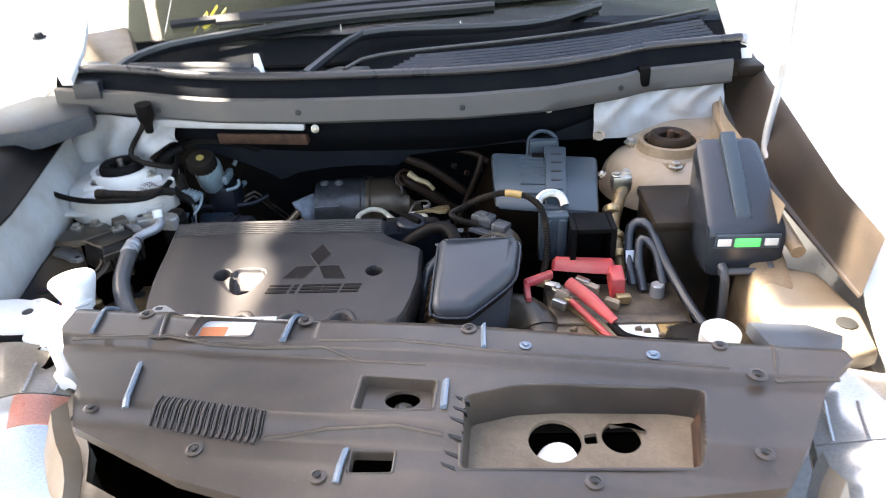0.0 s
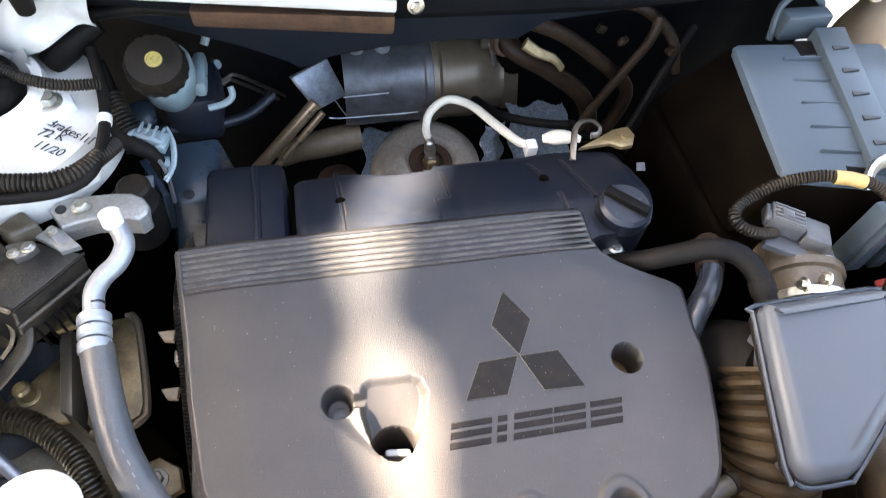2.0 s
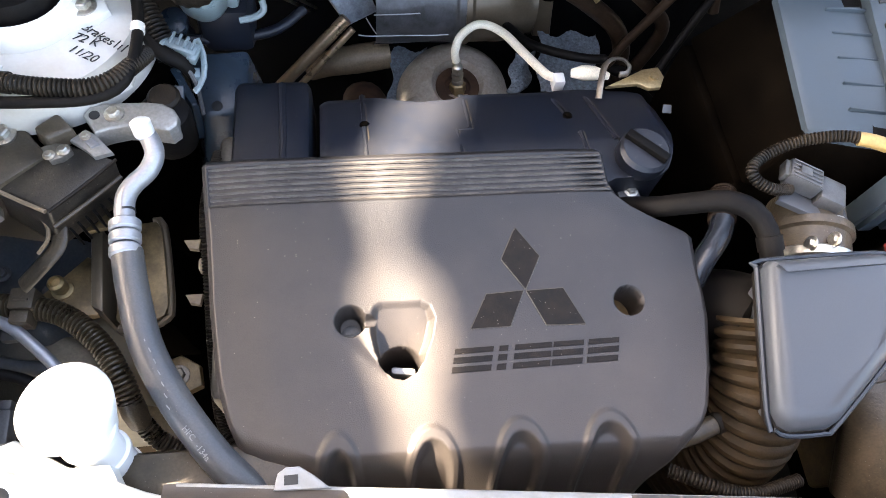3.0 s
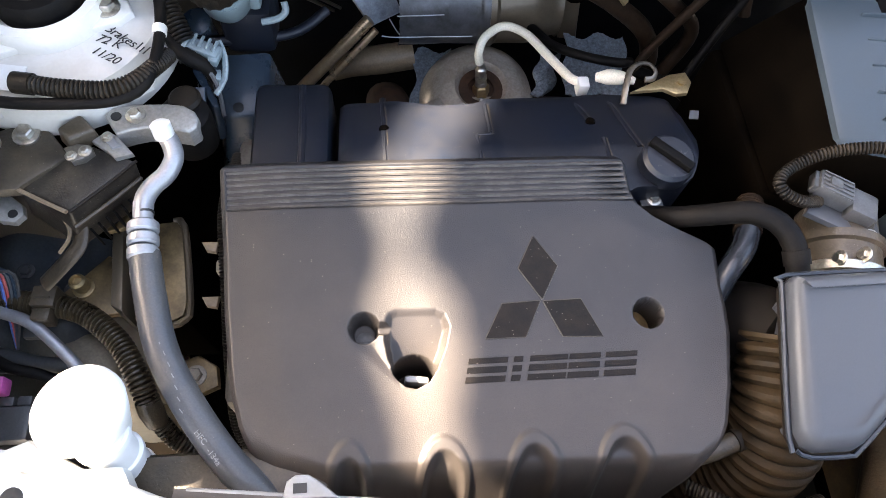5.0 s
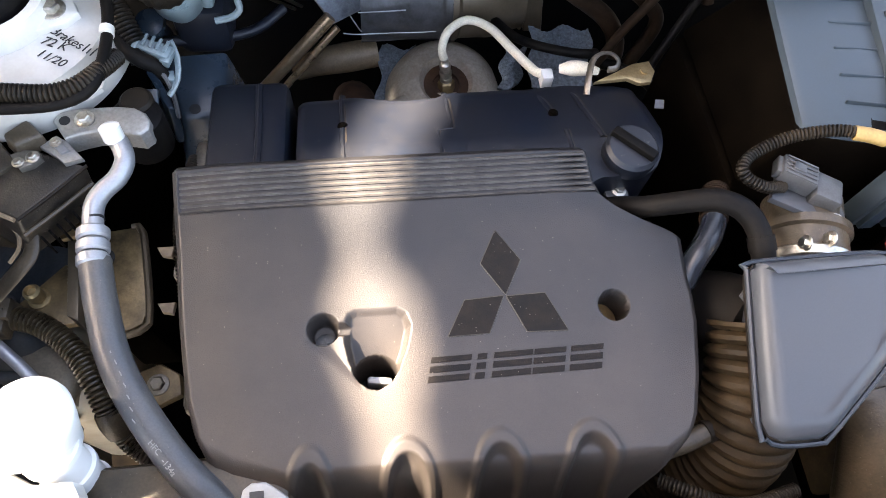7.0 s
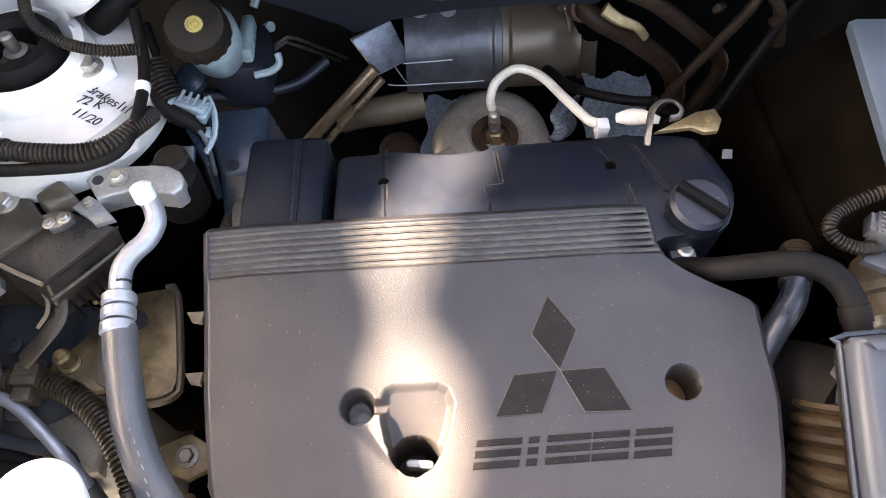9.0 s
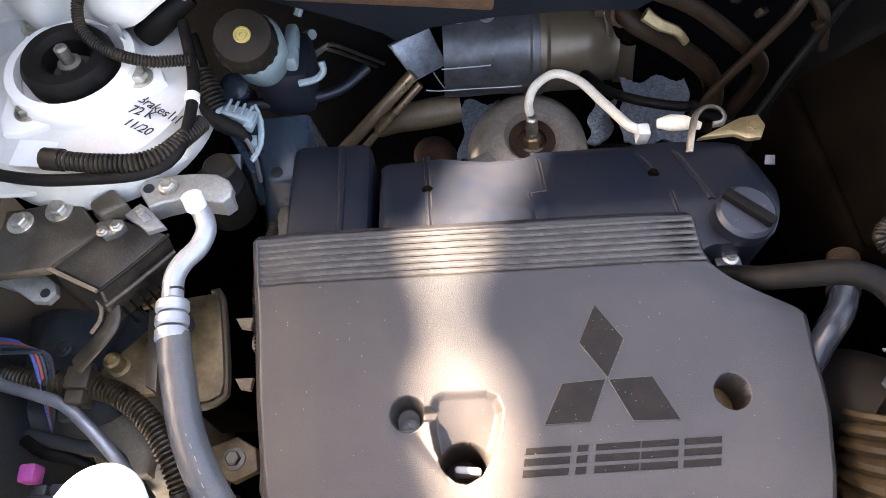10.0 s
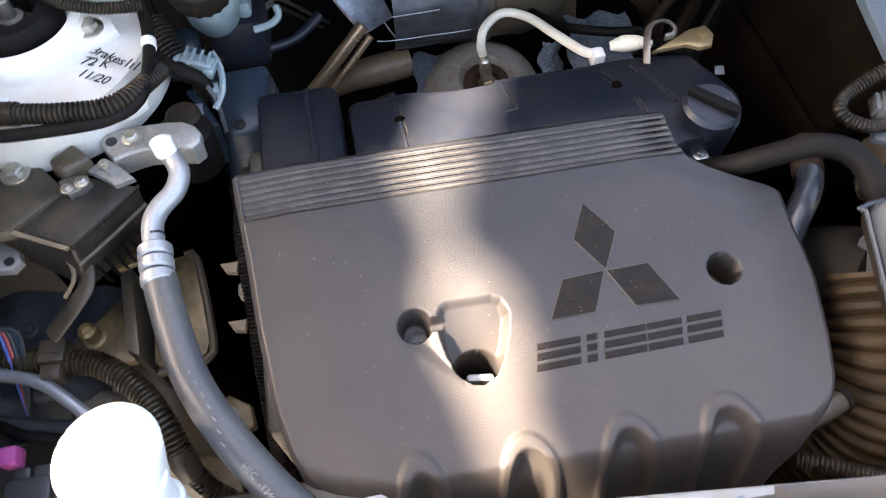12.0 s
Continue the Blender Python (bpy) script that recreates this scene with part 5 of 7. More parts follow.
part("clip_lug", tube([(-0.487, 1.40, 0.855), (-0.478, 1.405, 0.868), (-0.47, 1.40, 0.875)], 0.006, 8), M_BOTTLE, brk)
part("lower_body", box(-0.525, -0.465, 1.31, 1.38, 0.84, 0.905, 0.012), M_VALVE, brk)
pipes = thing("brake_pipes", (-0.42, 1.33, 0.86), "thin bent steel brake pipes", "pipe")
part("pipe_tube", tube([(-0.53, 1.36, 0.835), (-0.50, 1.40, 0.83), (-0.478, 1.407, 0.837), (-0.462, 1.412, 0.844), (-0.452, 1.42, 0.838), (-0.42, 1.46, 0.775), (-0.40, 1.48, 0.74)], 0.0024, 8), M_STEEL, pipes)
part("pipe_tube", tube([(-0.52, 1.37, 0.82), (-0.495, 1.402, 0.818), (-0.467, 1.419, 0.83), (-0.458, 1.426, 0.824), (-0.43, 1.465, 0.765), (-0.41, 1.485, 0.73)], 0.0024, 8), M_STEEL, pipes)

# handwriting on the tower
M = pose(-0.614, 1.2475, 0.9518, 0, 0, -37)
writing("handwriting", "Brakes", 0.0135, M, tower_l, shear=0.25)
part("handwriting_stroke", joined(*[box(0.0405 + 0.0045 * k, 0.0415 + 0.0045 * k, 0, 0.010 - 0.003 * (k % 2), 0, 0.0006, 0, M) for k in range(3)]), M_INK_HOLE, tower_l)
writing("handwriting", "72 K", 0.0135, pose(-0.6205, 1.2345, 0.9518, 0, 0, -24), tower_l, shear=0.25)
writing("handwriting", "11/20", 0.013, pose(-0.6225, 1.2205, 0.9518, 0, 0, -31), tower_l, shear=0.25)

lo = thing("tower_loom", (-0.63, 1.18, 0.95), "black corrugated cable loom lying on the suspension tower", "cable")
part("loom_tube", tube([(-0.664, 1.176, 0.962), (-0.650, 1.172, 0.963), (-0.629, 1.169, 0.963), (-0.597, 1.168, 0.962), (-0.576, 1.178, 0.960), (-0.561, 1.202, 0.953), (-0.556, 1.225, 0.94)], 0.0078, 14, ridge=0.0009, pitch=0.0040), M_LOOM, lo)
part("sleeve", tube([(-0.678, 1.1785, 0.961), (-0.661, 1.1752, 0.962)], 0.0100, 14), M_DUSTY, lo)
part("cable", tube([(-0.80, 1.20, 0.965), (-0.74, 1.175, 0.957), (-0.69, 1.162, 0.955), (-0.645, 1.159, 0.955), (-0.593, 1.161, 0.956), (-0.567, 1.178, 0.957), (-0.5595, 1.22, 0.957), (-0.562, 1.27, 0.958), (-0.572, 1.32, 0.975)], 0.0055, 10), M_RUBBER, lo)
part("cable_tie", tube([(-0.5593, 1.236, 0.9573), (-0.5598, 1.245, 0.9575)], 0.0068, 12), M_PAPER, lo, "white tape band")
part("thin_loom", tube([(-0.603, 1.30, 1.075), (-0.632, 1.325, 1.035), (-0.660, 1.325, 1.0), (-0.656, 1.301, 0.988), (-0.631, 1.278, 0.985), (-0.595, 1.267, 0.980), (-0.561, 1.276, 0.970)], 0.005, 10, ridge=0.0006, pitch=0.003), M_LOOM, lo)
part("back_loom", tube([(-0.61, 1.35, 0.97), (-0.57, 1.35, 0.99), (-0.52, 1.345, 1.0), (-0.46, 1.34, 0.995), (-0.41, 1.36, 0.97)], 0.007, 10), M_RUBBER, lo)
part("taped_knot", tube([(-0.615, 1.325, 0.955), (-0.59, 1.335, 0.975), (-0.565, 1.345, 0.985)], [0.013, 0.017, 0.011], 10), M_RUBBER, lo)
part("grommet", lathe([(0.016, 0), (0.016, 0.03), (0.010, 0.04), (0.008, 0.06)], (-0.60, 1.292, 1.098), (-0.05, 0.1, -1), 16), M_RUBBER, lo)
part("label", box(-0.018, 0.018, -0.014, 0.014, 0.0, 0.001, 0, pose(-0.695, 1.192, 0.9512, 0, 0, -8)), M_PAPER, lo, "white warning label")
bund = thing("connector_bundle", (-0.53, 1.24, 0.9), "taped black connector bundle with pale clips", "connector")
part("taped_loom", tube([(-0.562, 1.262, 0.93), (-0.553, 1.248, 0.925), (-0.540, 1.238, 0.92), (-0.528, 1.236, 0.912), (-0.520, 1.23, 0.895)], [0.006, 0.008, 0.008, 0.005], 10), M_RUBBER, bund)
part("taped_loom", tube([(-0.571, 1.33, 0.95), (-0.562, 1.30, 0.935), (-0.556, 1.27, 0.925), (-0.551, 1.245, 0.905)], [0.004, 0.0052, 0.004], 10), M_RUBBER, bund)
part("taped_loom", tube([(-0.545, 1.25, 0.92), (-0.53, 1.252, 0.915), (-0.52, 1.245, 0.905)], [0.008, 0.007], 10), M_BLACK, bund)
for k in range(5):
    part("strand", tube([(-0.558 + 0.004 * k, 1.262, 0.925 - 0.003 * k), (-0.545 + 0.004 * k, 1.25 - 0.003 * k, 0.926 - 0.003 * k), (-0.530 + 0.003 * k, 1.243 - 0.005 * k, 0.914 - 0.004 * k), (-0.524 + 0.002 * k, 1.238 - 0.008 * k, 0.893 - 0.006 * k)], 0.0024, 6), (M_BLACK, M_LOOM, M_BLUEP, M_BLACK, M_PLUG)[k], bund)
for x, y, zz, w, d, a in ((-0.530, 1.258, 0.918, 0.020, 0.005, -12), (-0.520, 1.246, 0.915, 0.006, 0.018, -10), (-0.535, 1.243, 0.914, 0.008, 0.008, -10), (-0.527, 1.238, 0.906, 0.012, 0.005, 20), (-0.542, 1.262, 0.92, 0.009, 0.006, 35), (-0.517, 1.232, 0.90, 0.006, 0.012, 5)):
    part("plug", box(-w / 2, w / 2, -d / 2, d / 2, -0.003, 0.004, 0.001, pose(x, y, zz, 0, 10, a)), M_BOTTLE, bund, "pale plastic plug")
mc = pose(-0.5285, 1.2500, 0.921, 0, 12, -18)
part("plug_block", joined(box(-0.016, 0.016, -0.007, 0.007, -0.008, 0.004, 0.0015, mc), box(-0.019, -0.014, -0.010, 0.004, -0.006, 0.006, 0.001, mc), box(0.011, 0.018, -0.011, 0.009, -0.007, 0.002, 0.001, mc)), M_BOTTLE, bund, "pale blue-grey plug block")
for k in range(4):
    part("plug_tooth", box(-0.012 + 0.007 * k, -0.009 + 0.007 * k, -0.003, 0.011, 0.004, 0.0065, 0.0005, mc, seg=1), M_BOTTLE, bund)
part("ribbed_sleeve", tube([(-0.560, 1.285, 0.945), (-0.552, 1.268, 0.935), (-0.545, 1.255, 0.925)], 0.010, 14, ridge=0.001, pitch=0.004), M_LOOM, bund)
part("clip_arm", tube([(-0.515, 1.262, 0.918), (-0.509, 1.247, 0.912), (-0.510, 1.228, 0.902), (-0.520, 1.216, 0.892)], 0.004, 8, flat=0.6), M_BOTTLE, bund, "bent pale clip")
part("foil_tab", hexa([(-0.548, 1.20, 0.88), (-0.532, 1.20, 0.88), (-0.530, 1.225, 0.89), (-0.546, 1.225, 0.89)], [(-0.547, 1.202, 0.884), (-0.533, 1.202, 0.884), (-0.531, 1.223, 0.895), (-0.545, 1.223, 0.895)], 0.001), M_BLUEP, bund)
tub = thing("heater_hose_tray", (-0.5, 1.27, 0.75), "dark bluish moulded tray behind the engine", "tray")
part("tray", hexa([(-0.545, 1.20, 0.70), (-0.46, 1.20, 0.70), (-0.45, 1.31, 0.72), (-0.56, 1.31, 0.72)], [(-0.520, 1.225, 0.842), (-0.478, 1.232, 0.838), (-0.474, 1.308, 0.852), (-0.542, 1.300, 0.855)], 0.006), M_BLUEP, tub)
part("tray_wall", hexa([(-0.56, 1.27, 0.80), (-0.535, 1.22, 0.80), (-0.525, 1.225, 0.80), (-0.545, 1.275, 0.80)], [(-0.558, 1.275, 0.862), (-0.532, 1.228, 0.855), (-0.525, 1.232, 0.852), (-0.548, 1.28, 0.858)], 0.003), M_BLUEP, tub)
part("drain_pipe", tube([(-0.54, 1.315, 0.86), (-0.48, 1.32, 0.858), (-0.44, 1.335, 0.855), (-0.41, 1.36, 0.86)], 0.006, 10), M_VALVE, tub)
part("tray_hole", lathe([(0.006, 0), (0.006, 0.0012), (0.004, 0.0015)], (-0.508, 1.236, 0.842), (0, -0.15, 1), 14), M_INK_HOLE, tub)

M_ARM = mat("dull_cast_alloy", (0.34, 0.33, 0.31), 0.45, 0.5, (0.24, 0.21, 0.17), 25, 0.6, 0.3, 300)
mnt = thing("engine_mount", (-0.57, 1.17, 0.85), "cast aluminium engine mount arm with rubber bush", "engine mount")
part("arm", slab([(-0.617, 1.175), (-0.612, 1.185), (-0.600, 1.188), (-0.584, 1.189), (-0.560, 1.189), (-0.545, 1.187), (-0.534, 1.180), (-0.529, 1.171), (-0.530, 1.161), (-0.537, 1.155), (-0.556, 1.159), (-0.578, 1.161), (-0.592, 1.158), (-0.604, 1.154)], 0.890, 0.914, 0.003, seg=3), M_ARM, mnt)
part("bush", lathe([(0.025, -0.05), (0.026, -0.01), (0.0245, -0.003), (0.019, 0.0)], (-0.547, 1.184, 0.906), (0, 0, 1), 36), M_RUBBER, mnt)
part("bush_top", lathe([(0.016, -0.004), (0.016, 0.005), (0.013, 0.008), (0.004, 0.009)], (-0.546, 1.199, 0.903), (0, 0, 1), 32), M_DUSTY, mnt, "dusty rubber bush top")
part("mount_bolt", bolt((-0.588, 1.1745, 0.914), 0.0062), M_STEEL, mnt)
part("arm_hole", lathe([(0.005, 0), (0.005, 0.0008), (0.003, 0.001)], (-0.606, 1.174, 0.914), (0, 0, 1), 14), M_INK_HOLE, mnt)

M_HOSE = mat("dusty_rubber_hose", (0.046, 0.050, 0.057), 0.36, 0, (0.095, 0.084, 0.072), 16, 0.7, 0.15, 600, spec=0.5, grit=0.08)
ac = thing("aircon_pipe", (-0.55, 1.0, 0.88), "aluminium air conditioning pipe running into a dusty rubber hose", "pipe")
part("pipe_tube", tube([(-0.553, 1.143, 0.922), (-0.549, 1.135, 0.921), (-0.546, 1.122, 0.92), (-0.551, 1.105, 0.92), (-0.562, 1.092, 0.92), (-0.568, 1.078, 0.92), (-0.567, 1.058, 0.92), (-0.563, 1.04, 0.919)], 0.0088, 16, 0.004), M_ALU, ac)
part("ink_band", tube([(-0.5665, 1.0625, 0.92), (-0.567, 1.0645, 0.92)], 0.00895, 16), M_INK_HOLE, ac, "black marker line")
part("valve_cap", lathe([(0.0085, 0), (0.0095, 0.002), (0.0095, 0.014), (0.007, 0.016), (0, 0.0165)], (-0.5545, 1.142, 0.925), (-0.15, 0.45, 0.9), 20), M_WPLAST, ac, "pale green valve cap")
part("hose_collar", joined(*[lathe([(0.0115, 0), (0.0135, 0.002), (0.0135, 0.009), (0.0115, 0.011)], Vector((-0.5665, 1.055, 0.92)) + Vector((0.09, -1, -0.02)).normalized() * 0.0125 * k, (0.09, -1, -0.02), 24) for k in range(3)]), M_ALU, ac, "crimped aluminium collar")
part("rubber_hose", tube([(-0.563, 1.025, 0.918), (-0.556, 0.99, 0.916), (-0.543, 0.942, 0.912), (-0.522, 0.90, 0.907), (-0.492, 0.856, 0.90), (-0.465, 0.826, 0.893), (-0.43, 0.79, 0.87)], 0.0135, 24), M_HOSE, ac, "dusty grey rubber hose")
M_PRINT = mat("pale_hose_print", (0.20, 0.20, 0.195), 0.6)
for words, x, y, z, turn in (("HFC", -0.5095, 0.8690, 0.9187, -52), ("-134a", -0.4995, 0.8550, 0.9170, -54)):
    writing("hose_print", words, 0.0068, pose(x, y, z, 0, 0, turn) @ pose(0, 0, 0, 18, 4, 0), ac, M_PRINT)
for k in range(8):
    p = Vector((-0.546, 0.952, 0.9255)).lerp(Vector((-0.520, 0.886, 0.921)), k / 7)
    part("hose_print", box(-0.0022, 0.0022, -0.0004, 0.0004, 0, 0.0004, 0, pose(p.x + 0.003 * math.sin(k / 7 * 3.1), p.y, p.z, 0, 0, -66 + 2 * k)), M_PRINT, ac)

M_GRIME = mat("grime_stained_black_plastic", (0.011, 0.010, 0.009), 0.36, 0, (0.075, 0.058, 0.040), 38, 0.55, 0.35, 500, spec=0.4, grit=0.2)
relay = thing("relay_bracket", (-0.65, 1.12, 0.8), "dusty dark box-shaped bracket bolted below the tower", "bracket")
part("top_plate", slab([(-0.74, 1.165), (-0.713, 1.168), (-0.698, 1.173), (-0.675, 1.173), (-0.647, 1.137), (-0.688, 1.102), (-0.74, 1.098)], 0.893, 0.905, 0.003), M_RELAY, relay, "dust-caked flat top plate")
part("box_body", hexa([(-0.700, 1.105, 0.85), (-0.646, 1.066, 0.85), (-0.588, 1.118, 0.85), (-0.630, 1.165, 0.85)], [(-0.690, 1.106, 0.900), (-0.641, 1.080, 0.899), (-0.586, 1.131, 0.902), (-0.640, 1.153, 0.903)], 0.003), M_GRIME, relay, "stained black sloping box front")
# tan strip stands for the highlight along the box edge
part("rim_strip", tube([(-0.690, 1.104, 0.9015), (-0.666, 1.091, 0.9005), (-0.643, 1.079, 0.900)], 0.0022, 6), M_TANP, relay, "tan strip painted for the edge highlight")
part("rim_strip", tube([(-0.641, 1.079, 0.8995), (-0.612, 1.105, 0.901), (-0.586, 1.131, 0.9025)], 0.0016, 6), M_DUSTY, relay)
part("raised_block", hexa([(-0.660, 1.157, 0.90), (-0.645, 1.141, 0.90), (-0.620, 1.154, 0.90), (-0.638, 1.177, 0.90)], [(-0.656, 1.158, 0.920), (-0.645, 1.146, 0.918), (-0.622, 1.158, 0.918), (-0.637, 1.173, 0.921)], 0.003), M_RELAY, relay)
part("metal_plate", slab([(-0.628, 1.151), (-0.615, 1.163), (-0.606, 1.157), (-0.588, 1.136), (-0.604, 1.131), (-0.612, 1.139)], 0.902, 0.908, 0.0015), M_ARM, relay, "bright pressed metal plate")
part("plate_step", slab([(-0.617, 1.152), (-0.611, 1.156), (-0.600, 1.144), (-0.607, 1.140)], 0.908, 0.9105, 0.001), M_ALU, relay)
part("lug", slab([(-0.652, 1.143), (-0.640, 1.147), (-0.628, 1.146), (-0.624, 1.138), (-0.632, 1.130), (-0.642, 1.127)], 0.902, 0.910, 0.002), M_CAST, relay)
for p, r in (((-0.689, 1.161, 0.905), 0.0085), ((-0.631, 1.138, 0.910), 0.0042), ((-0.643, 1.133, 0.910), 0.0036), ((-0.613, 1.153, 0.9105), 0.0036), ((-0.722, 1.150, 0.905), 0.008)):
    part("relay_bolt", bolt(p, r), M_STEEL, relay)
for k in range(7):
    a = Vector((-0.633, 1.0765, 0.890)).lerp(Vector((-0.595, 1.112, 0.892)), k / 6)
    part("grille_fin", box(-0.0012, 0.0012, -0.004, 0.004, -0.026, 0.0, 0.0005, pose(a.x + 0.006, a.y - 0.006, a.z - 0.012, 0, 0, 42), seg=1), M_BLACK, relay)
part("front_rib", tube([(-0.640, 1.071, 0.885), (-0.615, 1.094, 0.885), (-0.585, 1.122, 0.887)], 0.0022, 6), M_RELAY, relay)
part("curved_rail", tube([(-0.715, 1.150, 0.885), (-0.700, 1.136, 0.882), (-0.684, 1.118, 0.878), (-0.663, 1.101, 0.874), (-0.650, 1.090, 0.870), (-0.643, 1.077, 0.866), (-0.645, 1.064, 0.86), (-0.657, 1.053, 0.852), (-0.685, 1.038, 0.83)], 0.0085, 12, 0.004, flat=0.45), M_RELAY, relay, "bent dusty strap")
part("rail_edge", tube([(-0.690, 1.112, 0.884), (-0.668, 1.095, 0.880), (-0.656, 1.085, 0.876), (-0.651, 1.076, 0.872), (-0.653, 1.067, 0.866), (-0.663, 1.058, 0.858)], 0.002, 6, 0.004), M_TANP, relay)
part("side_tab", slab([(-0.76, 1.14), (-0.723, 1.130), (-0.713, 1.116), (-0.698, 1.104), (-0.695, 1.093), (-0.702, 1.085), (-0.716, 1.087), (-0.735, 1.10), (-0.76, 1.11)], 0.864, 0.872, 0.002), M_ARM, relay, "pale grey tab")
part("tab_hole", lathe([(0.0045, 0), (0.0045, 0.0008), (0.003, 0.001)], (-0.705, 1.094, 0.872), (0, 0, 1), 14), M_INK_HOLE, relay)
part("apron_flange", slab([(-0.76, 1.170), (-0.713, 1.170), (-0.66, 1.179), (-0.628, 1.184), (-0.610, 1.190), (-0.585, 1.193), (-0.572, 1.203), (-0.570, 1.214), (-0.578, 1.217), (-0.60, 1.204), (-0.66, 1.192), (-0.76, 1.200)], 0.918, 0.923, 0.0015), M_TOWER, body, "white scalloped apron flange")
brg = thing("support_bracket", (-0.6, 1.06, 0.7), "dusty gold-brown pressed steel mount bracket", "bracket")
part("main_plate", slab([(-0.615, 1.124), (-0.580, 1.128), (-0.572, 1.12), (-0.560, 1.03), (-0.564, 1.016), (-0.576, 1.010), (-0.608, 1.010), (-0.613, 1.016)], 0.775, 0.785, 0.004), M_GOLD, brg)
part("plate_rim", tube([(-0.583, 1.128, 0.783), (-0.571, 1.12, 0.784), (-0.558, 1.03, 0.784), (-0.562, 1.013, 0.782), (-0.578, 1.007, 0.780), (-0.61, 1.007, 0.778)], 0.004, 8), M_TANM, brg, "bright rim along the plate")
part("fold", slab([(-0.640, 1.110), (-0.628, 1.110), (-0.619, 1.016), (-0.631, 1.024)], 0.70, 0.803, 0.002), M_TANM, brg)
part("wing_plate", slab([(-0.697, 1.044), (-0.650, 1.092), (-0.637, 1.086), (-0.632, 1.024), (-0.683, 1.022)], 0.768, 0.778, 0.003), M_GOLD, brg)
part("bracket_bolt", joined(bolt((-0.670, 1.054, 0.778), 0.0075), lathe([(0.0085, 0), (0.0085, 0.014), (0.006, 0.017), (0.0045, 0.013)], (-0.670, 1.054, 0.784), (0, 0, 1), 16)), M_BRASS, brg, "brass-coloured bolt")
part("plate_hole", lathe([(0.011, 0), (0.011, 0.001), (0.009, 0.0012)], (-0.608, 1.092, 0.7853), (0, 0, 1), 18), M_INK_HOLE, brg)
# skirt near black, standing for the shaded gap under the plate
part("skirt", hexa([(-0.60, 1.01, 0.66), (-0.55, 1.01, 0.66), (-0.55, 1.12, 0.66), (-0.60, 1.12, 0.66)], [(-0.605, 1.016, 0.774), (-0.566, 1.018, 0.774), (-0.574, 1.118, 0.774), (-0.605, 1.118, 0.774)], 0.005), M_DARK, brg)
part("ear", slab([(-0.645, 1.115), (-0.620, 1.120), (-0.613, 1.112), (-0.608, 1.096), (-0.631, 1.091)], 0.829, 0.835, 0.002), M_GOLD, brg)
part("ear_hole", lathe([(0.005, 0), (0.005, 0.0008), (0.003, 0.001)], (-0.626, 1.104, 0.835), (0, 0, 1), 14), M_INK_HOLE, brg)
part("low_lug", slab([(-0.585, 0.975), (-0.555, 0.985), (-0.535, 0.972), (-0.532, 0.950), (-0.555, 0.940), (-0.58, 0.950)], 0.735, 0.747, 0.003), M_GOLD, brg, "cast lug with bolt")
part("lug_bolt", bolt((-0.556, 0.962, 0.747), 0.0075), M_CAST, brg)
part("low_web", slab([(-0.60, 0.945), (-0.56, 0.935), (-0.555, 0.90), (-0.585, 0.895), (-0.605, 0.915)], 0.70, 0.708, 0.003), M_GOLD, brg)
M_LOOMB = mat("dusty_brown_loom", (0.020, 0.014, 0.008), 0.3, 0, (0.07, 0.05, 0.028), 30, 0.7, 0.1, 500, spec=0.5)
M_PALEC = mat("pale_dusty_casting", (0.25, 0.215, 0.165), 0.45, 0.1, (0.15, 0.115, 0.075), 16, 0.7, 0.2, 350)
part("lower_casting", slab([(-0.712, 1.028), (-0.690, 1.030), (-0.655, 1.008), (-0.640, 0.980), (-0.646, 0.955), (-0.690, 0.950), (-0.712, 0.985)], 0.690, 0.735, 0.014, seg=4), M_PALEC, brg, "pale dusty rounded casting")
hl = thing("front_loom", (-0.66, 1.0, 0.77), "dusty black corrugated loom with square clip", "cable")
part("loom_tube", tube([(-0.82, 1.06, 0.77), (-0.75, 1.042, 0.785), (-0.703, 1.034, 0.787), (-0.662, 1.022, 0.787), (-0.627, 0.992, 0.785), (-0.606, 0.958, 0.78), (-0.595, 0.93, 0.765)], 0.0108, 14, ridge=0.0014, pitch=0.0048), M_LOOMB, hl)
part("loom_clamp", tube([(-0.597, 0.934, 0.767), (-0.594, 0.925, 0.760), (-0.590, 0.915, 0.748)], [0.0125, 0.013, 0.011], 14), M_RELAY, hl)
part("clip", joined(box(-0.012, 0.012, -0.004, 0.018, -0.012, 0.0145, 0.002, pose(-0.698, 1.030, 0.790, 0, 0, -4)), box(-0.009, 0.009, -0.018, -0.005, -0.012, 0.012, 0.002, pose(-0.698, 1.030, 0.790, 0, 0, -4)), box(-0.007, 0.007, 0.004, 0.006, 0.0145, 0.016, 0, pose(-0.698, 1.030, 0.790, 0, 0, -4))), M_RELAY, hl, "square brown-black clip")
part("clip_foot", box(-0.728, -0.710, 1.004, 1.020, 0.76, 0.772, 0.004), M_PLUG, hl)
part("side_loom", tube([(-0.500, 1.16, 0.86), (-0.507, 1.09, 0.875), (-0.506, 1.02, 0.85), (-0.508, 0.95, 0.80), (-0.505, 0.90, 0.76), (-0.48, 0.87, 0.74)], 0.0065, 10, ridge=0.0008, pitch=0.0034), M_LOOM, hl)
part("side_plug", box(-0.520, -0.508, 1.038, 1.052, 0.83, 0.845, 0.003), M_CREAM, hl, "pale plug")
part("side_plug", box(-0.516, -0.503, 0.972, 0.990, 0.80, 0.815, 0.003), M_CREAM, hl, "pale plug")
part("loom_tail", tube([(-0.592, 0.920, 0.752), (-0.575, 0.90, 0.73), (-0.54, 0.88, 0.72), (-0.50, 0.875, 0.73)], 0.009, 14, ridge=0.0012, pitch=0.0046), M_LOOMB, hl)
